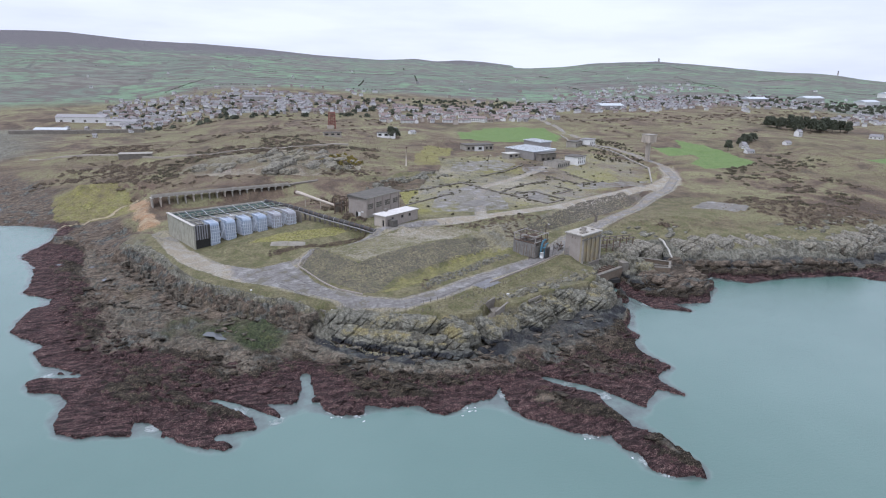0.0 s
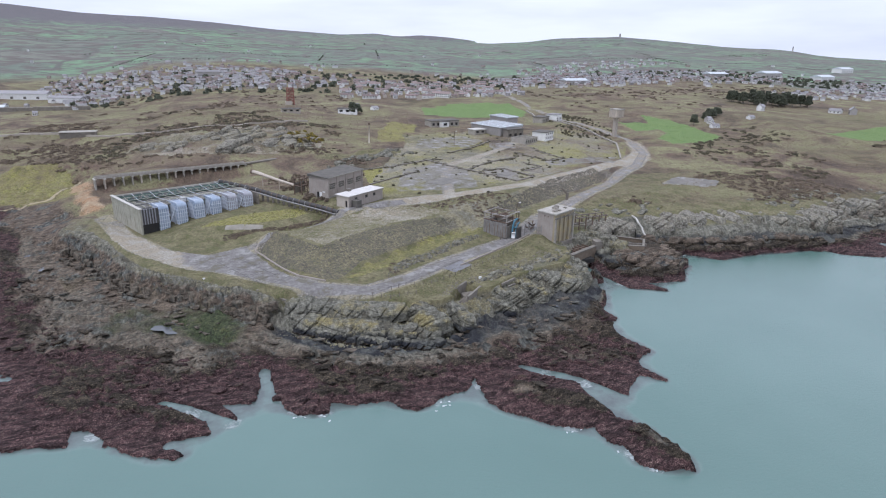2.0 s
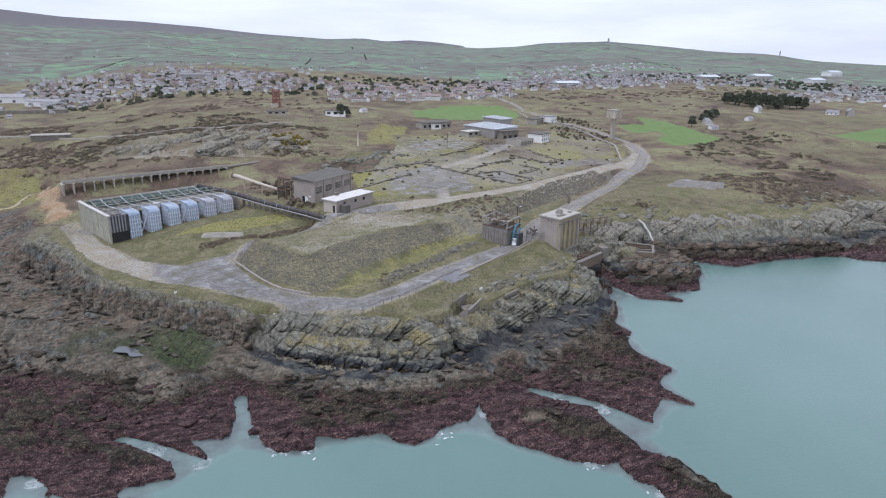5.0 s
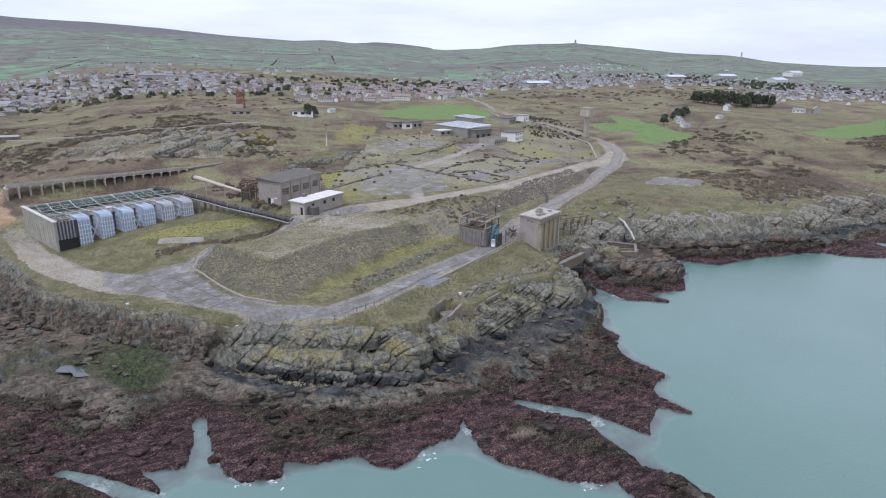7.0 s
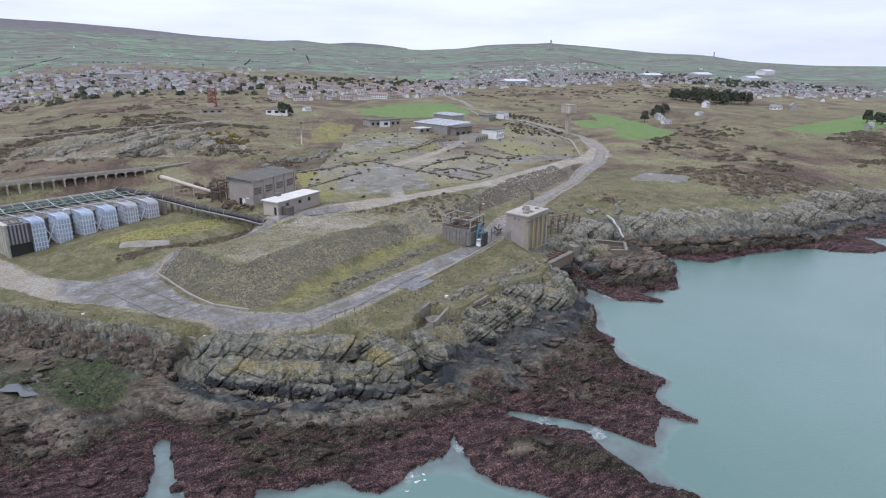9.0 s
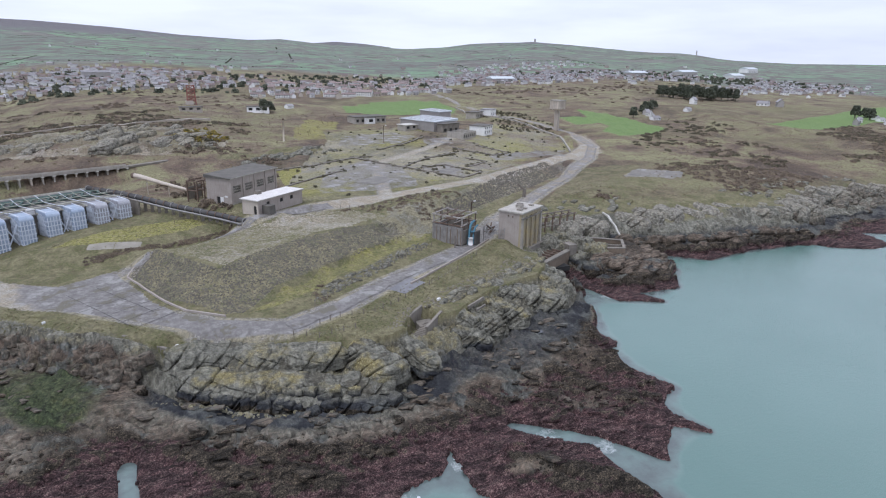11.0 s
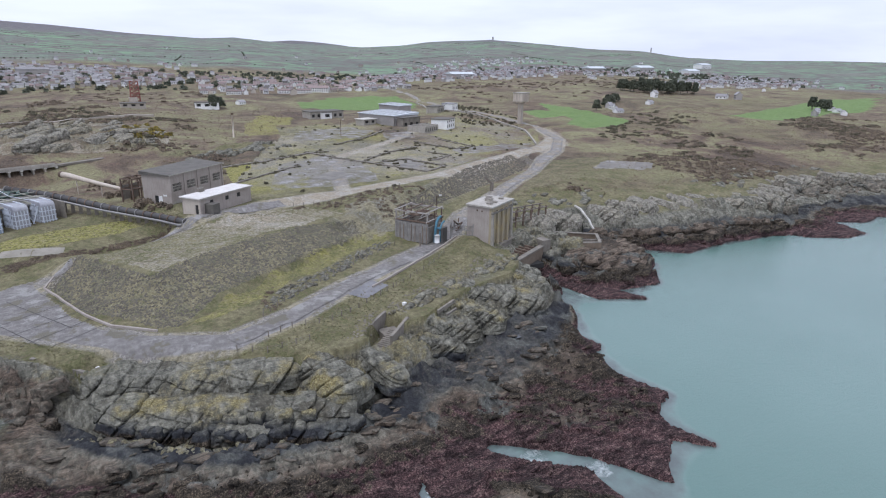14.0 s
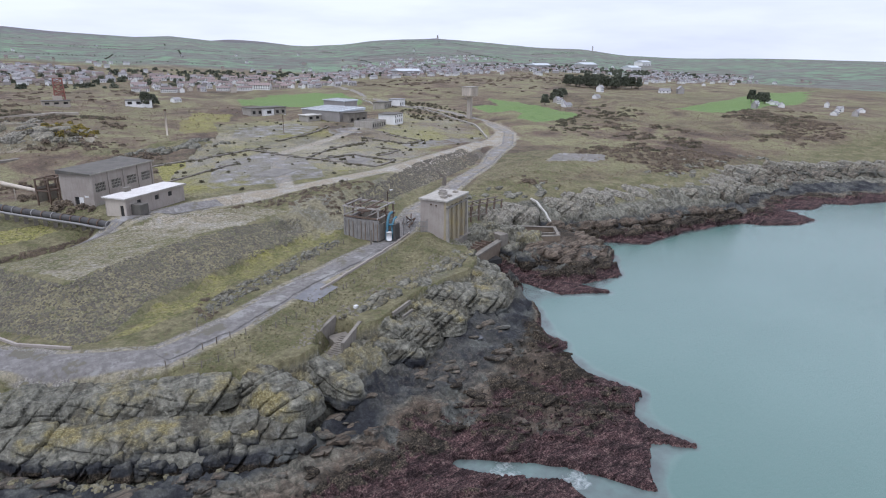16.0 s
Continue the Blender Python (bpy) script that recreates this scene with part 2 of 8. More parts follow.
    tide.inputs[1].links[0].from_node.operation = "MULTIPLY"
    wet = mix(node, grey(node, tide.outputs[0], 4.98, 5.3), red_weed, dark_weed)
    # Shaded gaps and highlights of the bedding ridges, painted into the weed colour.
    rib_shading = node("MixRGB", i0=0.85, i1=wet, i2=ramp(node, strata, [(0.40, (0.25, 0.25, 0.25)), (0.50, (1.0, 1.0, 1.0)), (0.60, (1.9, 1.85, 1.8))]))
    rib_shading.blend_type = "MULTIPLY"
    wet = rib_shading.outputs[0]
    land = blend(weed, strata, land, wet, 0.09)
    algae_attr = node("Attribute")
    algae_attr.attribute_name = "algae"
    land = blend(algae_attr.outputs["Fac"], strata, land, ramp(node, small, [(0.35, (0.028, 0.034, 0.020)), (0.55, (0.06, 0.075, 0.036)), (0.7, (0.10, 0.115, 0.055))]), 0.2)
    turf = mix(node, grey(node, patch, 0.42, 0.58), (0.14, 0.137, 0.066), (0.225, 0.203, 0.117))
    turf = mix(node, grey(node, small, 0.52, 0.60), turf, (0.135, 0.118, 0.068))
    land = blend(grass, tiny, land, turf, 0.25)
    swathe = noise_tex(node, 0.02, 10, 0.66, None, 1.2)
    brush = ramp(node, swathe, [(0.36, (0.085, 0.066, 0.05)), (0.45, (0.150, 0.112, 0.08)), (0.50, (0.20, 0.158, 0.107)), (0.54, (0.215, 0.195, 0.112)), (0.64, (0.265, 0.25, 0.138))])
    brush = mix(node, grey(node, patch, 0.55, 0.64), brush, (0.15, 0.105, 0.08))
    brush = mix(node, grey(node, small, 0.57, 0.66), brush, (0.085, 0.065, 0.05))
    land = blend(heath, small, land, brush, 0.3)
    strips = node("Mapping", Vector=where, Scale=(0.0052, 0.0085, 0.0), Rotation=(0, 0, 0.22))
    warp = node("MixRGB", i0=0.22, i1=strips.outputs[0], i2=node("TexNoise", Vector=where, Scale=0.006, Detail=3).outputs["Color"])
    warp.blend_type = "ADD"
    cells = node("TexVoronoi", Vector=warp.outputs[0], Scale=1.0, Randomness=0.85)
    cells.distance = "CHEBYCHEV"
    # Far field greens are greyed and blued: distance haze put into the colour.
    hazy_field = ramp(node, node("SeparateColor", Color=cells.outputs["Color"]).outputs[0],
                 [(0.12, (0.175, 0.225, 0.165)), (0.32, (0.195, 0.30, 0.18)), (0.5, (0.205, 0.205, 0.172)), (0.68, (0.165, 0.195, 0.155)), (0.88, (0.185, 0.27, 0.172))])
    edge = node("TexVoronoi", Vector=warp.outputs[0], Scale=1.0, Randomness=0.85)
    edge.feature = "DISTANCE_TO_EDGE"
    hedge = grey(node, edge.outputs["Distance"], 0.04, 0.015)
    hazy_field = mix(node, hedge, hazy_field, (0.135, 0.142, 0.122))
    hazy_field = mix(node, grey(node, wide, 0.44, 0.60), hazy_field, (0.15, 0.13, 0.118))
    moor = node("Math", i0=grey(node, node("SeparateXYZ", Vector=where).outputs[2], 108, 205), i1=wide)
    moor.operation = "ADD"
    # Purple-brown moor on the tops, its tint also carrying some painted blue haze.
    hazy_field = mix(node, grey(node, moor.outputs[0], 0.72, 1.0), hazy_field, ramp(node, patch, [(0.4, (0.125, 0.118, 0.125)), (0.6, (0.165, 0.15, 0.15))]))
    farm = node("Attribute")
    farm.attribute_name = "farmland"
    land = mix(node, grey(node, farm.outputs["Fac"], 0.3, 0.7), land, hazy_field)
    mossy = ramp(node, small, [(0.38, (0.165, 0.165, 0.058)), (0.50, (0.275, 0.255, 0.078)), (0.60, (0.265, 0.238, 0.12))])
    land = blend(moss, patch, land, mossy, 0.22)
    stone = ramp(node, tiny, [(0.35, (0.16, 0.148, 0.135)), (0.5, (0.27, 0.25, 0.225)), (0.65, (0.43, 0.405, 0.365))])
    stone = mix(node, grey(node, patch, 0.46, 0.56), stone, (0.33, 0.295, 0.21))
    stone = mix(node, grey(node, small, 0.54, 0.60), stone, (0.17, 0.155, 0.105))
    land = blend(gravel, small, land, stone, 0.3)
    dust_attr = node("Attribute")
    dust_attr.attribute_name = "dust"
    land = blend(dust_attr.outputs["Fac"], small, land, mix(node, grey(node, patch, 0.45, 0.56), (0.345, 0.30, 0.228), (0.385, 0.355, 0.305)), 0.22)
    green_attr = node("Attribute")
    green_attr.attribute_name = "pasture"
    lush = mix(node, grey(node, patch, 0.3, 0.7), (0.14, 0.215, 0.072), (0.185, 0.25, 0.095))
    land = blend(green_attr.outputs["Fac"], small, land, lush, 0.2)
    clay_attr = node("Attribute")
    clay_attr.attribute_name = "clay"
    land = blend(clay_attr.outputs["Fac"], small, land, mix(node, grey(node, patch, 0.35, 0.65), (0.36, 0.205, 0.11), (0.42, 0.335, 0.225)), 0.2)
    speck = node("MixRGB", i0=0.56, i1=land, i2=ramp(node, noise_tex(node, 1.5, 10, 0.85), [(0.36, (0.25, 0.25, 0.25)), (0.5, (0.95, 0.95, 0.95)), (0.62, (2.0, 2.0, 2.0))]))
    speck.blend_type = "MULTIPLY"
    tar_attr = node("Attribute")
    tar_attr.attribute_name = "tarmac"
    tar = ramp(node, small, [(0.38, (0.20, 0.187, 0.177)), (0.52, (0.245, 0.23, 0.217)), (0.64, (0.30, 0.284, 0.268))])
    tar = mix(node, grey(node, patch, 0.57, 0.62), tar, (0.35, 0.337, 0.32))
    tar = mix(node, grey(node, patch, 0.44, 0.40), tar, (0.19, 0.175, 0.14))
    tar = mix(node, grey(node, tiny, 0.60, 0.68), tar, (0.15, 0.142, 0.125))
    paved = blend(tar_attr.outputs["Fac"], patch, speck.outputs[0], tar, 0.12)
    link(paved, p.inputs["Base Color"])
    p.inputs["Roughness"].default_value = 0.92
    p.inputs["Specular IOR Level"].default_value = 0.25
    both = node("Math", i0=strata, i1=cleave)
    both.operation = "ADD"
    h = node("Math", i0=both.outputs[0], i1=tiny)
    h.operation = "ADD"
    b_node = node("Bump", Strength=0.8, Distance=0.6, Height=h.outputs[0])
    link(b_node.outputs[0], p.inputs["Normal"])
    return m


LAND = ground_material()

# ---- the lie of the land: in units of the plan, which SCALE turns into metres ----


def lattice(seed, n=256):
    return np.random.RandomState(seed).rand(n, n)


LATTICES = [lattice(k) for k in range(12)]


def value_noise(x, y, seed):
    t = LATTICES[seed % 12]
    xi, yi = np.floor(x).astype(int), np.floor(y).astype(int)
    fx, fy = x - xi, y - yi
    fx, fy = fx * fx * (3 - 2 * fx), fy * fy * (3 - 2 * fy)
    a, b, c, d = t[yi % 256, xi % 256], t[yi % 256, (xi + 1) % 256], t[(yi + 1) % 256, xi % 256], t[(yi + 1) % 256, (xi + 1) % 256]
    return (a * (1 - fx) + b * fx) * (1 - fy) + (c * (1 - fx) + d * fx) * fy


def fbm(x, y, size, octaves=4, seed=0, gain=0.5):
    """Smooth noise about 0, within about -0.5 and 0.5; size: metres of the largest swell."""
    total, amp, norm = 0, 1.0, 0.0
    for k in range(octaves):
        total = total + amp * (value_noise(x / size * 2**k + 17 * k, y / size * 2**k + 31 * k, seed + k) - 0.5)
        norm, amp = norm + amp, amp * gain
    return total / norm


def ridged(x, y, size, octaves=4, seed=0):
    total, amp, norm = 0, 1.0, 0.0
    for k in range(octaves):
        total = total + amp * (1 - np.abs(2 * value_noise(x / size * 2**k + 7 * k, y / size * 2**k + 3 * k, seed + k) - 1))
        norm, amp = norm + amp, amp * 0.55
    return total / norm


def joint_cells(u, v, seed):
    """Cells round jittered places: how far the nearest joint is, three numbers of the cell's own, and the place in it."""
    iu, iv = np.floor(u).astype(int), np.floor(v).astype(int)
    d1, d2 = np.full(u.shape, 9.0), np.full(u.shape, 9.0)
    own = [np.zeros(u.shape) for _ in range(5)]
    for a in (-1, 0, 1):
        for b in (-1, 0, 1):
            i, j = (iu + a) % 256, (iv + b) % 256
            du = u - (iu + a + 0.12 + 0.76 * LATTICES[seed % 12][j, i])
            dv = v - (iv + b + 0.12 + 0.76 * LATTICES[(seed + 1) % 12][j, i])
            d = np.abs(du) ** 1.4 + np.abs(dv) ** 1.4
            first = d < d1
            d2 = np.where(first, d1, np.minimum(d2, d))
            d1 = np.where(first, d, d1)
            for k, value in enumerate((LATTICES[(seed + 2) % 12][j, i], LATTICES[(seed + 3) % 12][j, i], LATTICES[(seed + 4) % 12][j, i], du, dv)):
                own[k] = np.where(first, value, own[k])
    return d2 - d1, *own


def jointed(x, y, turn, along, across, seed, groove=0.6):
    """Rock broken into tilted blocks along its strike, with open joints between them."""
    c, t = math.cos(math.radians(turn)), math.sin(math.radians(turn))
    wx, wy = x + 1.2 * fbm(x, y, 5, 2, seed), y + 1.2 * fbm(x, y, 5, 2, seed + 3)
    edge, a, b, d, du, dv = joint_cells((wx * c + wy * t) / along, (wy * c - wx * t) / across, seed)
    return (a - 0.5) + (b - 0.5) * du + 1.1 * (d - 0.35) * dv - groove * np.exp(-((edge / 0.12) ** 2))


def smooth(v, a, b):
    k = np.clip((v - a) / (b - a), 0, 1)
    return k * k * (3 - 2 * k)


def inside(points, x, y):
    """Which places lie inside the closed line."""
    hit = np.zeros(np.shape(x), bool)
    for (x0, y0), (x1, y1) in zip(points, points[1:] + points[:1]):
        if y0 != y1:
            hit ^= ((y0 > y) != (y1 > y)) & (x < (x1 - x0) * (y - y0) / (y1 - y0) + x0)
    return hit


def near_line(points, x, y):
    """Distance to an open line."""
    best = np.full(np.shape(x), 1e9)
    for (x0, y0), (x1, y1) in zip(points, points[1:]):
        dx, dy = x1 - x0, y1 - y0
        k = np.clip(((x - x0) * dx + (y - y0) * dy) / (dx * dx + dy * dy + 1e-9), 0, 1)
        best = np.minimum(best, np.hypot(x - x0 - k * dx, y - y0 - k * dy))
    return best


SHORE_BAY = [(-916.0, 611.1), (-410.4, 387.3), (-169.5, 339.8), (-143.3, 329.7), (-135.2, 325.9), (-128.0, 318.2), (-128.7, 309.2), (-136.4, 301.9), (-158.1, 293.3), (-135.9, 286.0),
             (-113.9, 282.7), (-99.8, 278.1), (-89.6, 272.5), (-86.0, 251.6), (-88.7, 242.6), (-90.4, 231.5), (-83.1, 220.8), (-78.8, 210.9), (-75.4, 199.1), (-75.2, 191.1),
             (-70.1, 187.3), (-65.0, 184.4), (-63.8, 177.5), (-67.7, 176.4), (-67.5, 168.4), (-67.2, 160.4), (-60.0, 153.7), (-55.9, 149.8), (-56.8, 145.8), (-52.6, 138.9)]
SHORE_WEST = [(-47.5, 136.1), (-42.9, 132.2), (-47.5, 134.1), (-53.4, 130.9), (-51.2, 126.0), (-45.2, 124.2), (-42.1, 120.3), (-42.9, 114.3), (-40.7, 108.4), (-35.6, 105.9),
              (-32.3, 106.4), (-27.6, 104.8), (-27.8, 109.8), (-25.2, 108.8), (-21.6, 104.0), (-16.1, 99.1), (-10.4, 96.5), (-8.8, 97.1), (-12.4, 101.5), (-5.2, 102.2),
              (-5.8, 105.2), (-13.3, 114.9), (-5.9, 109.3), (-0.6, 104.1), (-3.8, 111.5), (1.7, 109.9), (2.9, 114.1), (4.3, 121.8)]
SHORE_NORTH = [(5.6, 116.0), (7.0, 107.5), (10.1, 104.1), (14.3, 102.8), (15.9, 106.7), (19.7, 104.8), (25.9, 104.5), (30.5, 99.6), (37.4, 103.1), (42.6, 104.2),
               (45.4, 108.5), (44.8, 104.9), (44.5, 99.3), (46.3, 94.7), (50.6, 91.1), (52.7, 88.3), (59.6, 85.8), (59.8, 82.1), (61.8, 79.9), (61.1, 75.2),
               (63.9, 73.0), (69.1, 71.0), (69.7, 74.8), (69.0, 83.7), (65.3, 87.4), (64.5, 92.8), (64.1, 100.7), (58.6, 105.6), (57.0, 109.3)]
SHORE_SPITS = [(59.4, 107.3), (65.3, 102.9), (71.7, 92.6), (72.7, 95.3), (78.6, 100.0), (83.4, 96.0), (80.6, 102.1), (82.3, 105.8), (88.0, 108.7), (85.5, 115.2),
               (84.9, 121.9), (89.9, 126.2), (89.2, 131.8), (94.6, 138.0), (96.5, 147.3), (98.5, 154.5), (99.7, 164.6), (103.7, 164.7), (101.9, 148.6), (104.4, 143.4),
               (114.8, 138.1), (112.1, 145.1), (124.9, 143.9), (136.1, 160.0), (136.6, 164.7)]
SHORE_EAST = [(140.4, 166.6), (144.4, 161.4), (150.9, 156.8), (160.5, 158.7), (168.9, 159.2), (179.6, 158.1), (190.9, 159.2), (194.9, 151.9), (206.1, 145.8), (214.8, 146.3),
              (219.9, 159.2), (229.9, 153.8), (241.9, 156.3), (247.6, 150.6), (295.6, 137.7), (340.9, 123.1), (415.7, 123.4), (516.9, 76.6), (696.9, 62.2), (1199.5, -61.9), (4606.3, -555.6)]
SHORE = SHORE_BAY + SHORE_WEST + SHORE_NORTH + SHORE_SPITS + SHORE_EAST
LAND_EDGE = SHORE + [(4600, 4600), (-4600, 4600), (-4600, 900)]

# Levels along the plan's lines: height, line.
LEVELS = [
    # cliff edge and foot round the headland
    (7.5, [(-52, 214), (-43, 210), (-34, 192), (-24, 172), (-13.6, 162.7), (-6, 155.4), (4, 148.3), (13.5, 140.5), (18.8, 137.1), (26.6, 133.3), (38.9, 131.2), (45.6, 131.7), (51.8, 134.7)]),
    (3.0, [(-60, 216), (-46, 197), (-32.8, 172), (-24, 161.5), (-14.9, 155.5), (-4.6, 145.8), (5, 138.5), (7.5, 134.6), (12.3, 127.8), (18.2, 122.4), (24.1, 118.8), (31.6, 117.8), (37.1, 118.4), (41.7, 120.4)]),
    (1.5, [(-72.8, 219), (-60, 195), (-51, 164), (-41.6, 148), (-31, 139), (-19, 131), (-9, 126), (-0.5, 124.5), (3.3, 127), (11.8, 121.5), (21, 114), (30.5, 111.6), (41.9, 112.3), (46.5, 114.1), (56.8, 119.3)]),
    (6.5, [(10, 139), (18, 131.5), (26, 127), (35, 125.5), (43, 126.5)]),
    # eastern crags
    (7.3, [(53.3, 134.4), (60.5, 137.1), (69.8, 144.1), (78.1, 147.2), (85.8, 149), (92, 150)]),
    (6.2, [(56, 131.5), (62, 132.5), (66.7, 132.5)]),
    (6.6, [(72, 139.5), (80, 143), (88, 143.5), (93, 144)]),
    (3.0, [(50.4, 125.7), (57.5, 127.5), (66, 127.5), (73, 133), (80, 136.5), (90, 138.8)]),
    (2.0, [(60, 119), (75, 122), (86, 129), (95, 139)]),
    (1.7, [(62, 112), (74, 106), (83, 109)]), (1.9, [(50, 100), (57, 96), (63, 89)]), (2.2, [(66, 82), (67.5, 76), (69, 71.5)]),
    (1.8, [(76, 116), (86, 121)]), (1.4, [(-40, 140), (-30, 122), (-15, 110), (-7, 105)]), (1.3, [(-30, 116), (-20, 112)]), (1.3, [(14, 108), (30, 105)]),
    (1.2, [(-76, 240), (-66, 215), (-62, 190)]),
    # pump house shelf, intake rocks
    (9.4, [(82, 160), (88, 166), (92, 172)]), (7.2, [(91, 155), (95, 161)]), (4.5, [(99, 150), (101, 156)]),
    (5.2, [(98, 164), (103, 168)]), (6.6, [(108.5, 173), (112.5, 171), (113, 163)]), (5.0, [(112, 158), (114, 155)]), (2.6, [(112, 150), (119, 150), (126, 150), (134, 155)]),
    (6.5, [(103, 174.5), (110, 176)]), (4.4, [(115, 175), (131, 172), (128, 160), (116, 160)]), (2.5, [(136, 164), (130, 154)]),
    # eastern cliffs
    (9.3, [(108, 183), (117.4, 181), (132, 182.5), (150, 181.5), (168, 179.5), (178, 174.5), (190, 170.5), (197, 169)]), (9.0, [(203, 176), (224.7, 188), (248.8, 189), (262, 182), (300, 160), (345, 140), (420, 132)]),
    (2.8, [(117, 177), (133.5, 171.5), (146, 169), (160.6, 167), (178.8, 166), (194, 162), (206, 163), (219.7, 170.5), (242, 168.5), (262, 160), (300, 140), (345, 122)]),
    (5.8, [(150, 172), (160, 169.5), (175, 168.5)]),
    # apron, coast road, mound
    (8.0, [(-44, 222), (-36.7, 199), (-25, 179.5), (-12.2, 165), (-0.1, 159), (8.4, 150), (19.2, 142), (26, 139)]),
    (8.1, [(-32, 200.6), (-20, 183), (-8.2, 176.3), (5, 182)]),
    (8.4, [(4.5, 177), (11.3, 159), (14.6, 152.5), (20.8, 147.8), (30.2, 152.7), (42.2, 163), (57.9, 175), (70, 181.5)]),
    (13.0, [(8.6, 184.0), (13.2, 175.6), (20.9, 162.4), (31, 171.2), (40, 176.8), (53, 183.2)]), (12.6, [(53, 183.2), (67, 188)]),
    (10.2, [(30.5, 157), (42.3, 165.6), (56, 174.4), (67.5, 180.8)]),
    (8.2, [(28, 141.5), (38.6, 147.5), (53, 157.5), (68.4, 166.5), (80, 173), (87, 178.5)]), (8.2, [(34.5, 140.2), (42, 143), (54.3, 152.3), (69.6, 160.9), (80.1, 168.3), (88.8, 174.4)]),
    (7.8, [(34, 136), (50, 141), (64, 151), (78, 159)]),
    (8.8, [(7.6, 181.7), (10.2, 183)]), (10.4, [(17.5, 186.1)] * 2), (12.0, [(29.3, 192.5)] * 2), (13.5, [(41.5, 196.1), (56.8, 200.9), (66, 200)]),
    (12.9, [(16, 178), (26, 186), (40, 190), (52, 192)]),
    (9.2, [(62, 184), (71, 186), (73, 178)]),
    # bank before the cooling cells
    (11.0, [(-15, 196), (0, 193.5), (10.9, 197.5), (22.9, 204.6), (19.9, 214), (8, 212), (-8, 202)]), (8.2, [(-21, 190), (-10, 185), (2, 186)]),
    (9.0, [(12, 190), (20, 194), (27, 200)]),
    (7.4, [(-30, 202), (-43, 225)]), (7.4, [(-26, 201), (-20, 203)]),
    # old yard
    (14.6, [(30, 200), (36, 193.5), (50, 203), (66, 208), (80, 215), (100, 222)]), (13.6, [(22, 218), (30, 211), (46, 226)]),
    (14.8, [(60, 225), (80, 250), (110, 245), (140, 262), (170, 275)]), (15.0, [(72, 190), (91.7, 201), (119.8, 225), (145.8, 240), (164, 252)]),
    (10.5, [(80, 186), (92, 193), (112, 207), (130, 218), (150, 231)]), (9.6, [(86, 179), (92, 183)]),
    (11.8, [(115.4, 198.1), (147.6, 223.6)]), (13.2, [(160, 234), (180, 251)]), (15.0, [(196, 272), (212, 302)]),
    (17.5, [(80, 330), (110, 325), (140, 305), (170, 330), (200, 360)]), (17.5, [(120, 400), (200, 420), (230, 470)]),
    (13.0, [(130, 195), (165, 205), (184, 210), (215, 215)]), (14.0, [(240, 230), (300, 235)]),
    # rough ground behind the viaduct
    (15.3, [(-50, 263), (-20, 274), (3, 284), (24, 292)]), (9.5, [(-48, 256), (-18, 266), (2, 272)]), (11.5, [(10, 262), (22, 245)]), 
    (10.0, [(-53, 247), (-49, 238), (-55, 262)]), (6.0, [(-63, 291), (-66, 282)]), (3.0, [(-71, 275), (-73, 273)]), (1.4, [(-80, 271), (-88, 269.5)]), (3.2, [(-82, 246), (-66, 243), (-56, 240)]),
    (20.5, [(-30, 335), (-8, 345), (14, 335), (27, 322)]), (17.5, [(-24, 300), (2, 296), (26, 305)]), (13.0, [(-80, 330), (-60, 300), (-90, 300)]), (16, [(50, 300), (60, 330), (50, 270)]),
    (22, [(30, 420), (0, 430), (-40, 430)]), (12, [(-120, 420), (-110, 360)]),
]
RIDGE_AZ = [-60, -30, -16.5, -12, -7, -2, 3, 8.5, 11, 15, 22, 25, 28, 33, 37, 42, 46, 49, 54, 60, 70, 100]
RIDGE_Z = [120, 150, 161, 144, 141, 130, 114, 104, 108, 94, 85, 92, 107, 115, 105, 88, 84, 66, 58, 60, 52, 45]


def far_height(x, y):
    """The country beyond the site: it rises to a ridge of hills, about 2.2 km off."""
    dx, dy = x - 8, y - 30
    r, az = np.hypot(dx, dy), np.degrees(np.arctan2(dx, dy))
    ridge = np.interp(az, RIDGE_AZ, RIDGE_Z)
    base = np.interp(az, [-60, -25, -12, 0, 15, 40, 60, 90], [2, 5, 9, 19, 18, 22, 17, 10])
    start = np.interp(az, [-60, -14, -6, 10], [720, 660, 470, 430])
    k = np.clip((r - start) / (2200 - start), 0, 1)
    z = base + (ridge - base) * (0.75 * k + 0.25 * k * k)
    z = z + 16 * fbm(x, y, 420, 4, 3) * smooth(r, 450, 800) * smooth(r, 2150, 1700)
    z = np.where(r > 2200, ridge * smooth(r, 3800, 2200) + 10 * smooth(r, 2200, 3800), z)
    blue_hills = np.interp(az, [5, 9.5, 11.5, 13.5, 15.5, 18, 20.5, 23], [0, 116, 128, 118, 126, 118, 106, 0])
    return np.maximum(z, blue_hills * np.exp(-(((r - 3100) / 330) ** 2)))


GX0, GY0, GNX, GNY = -190, 40, 540, 460


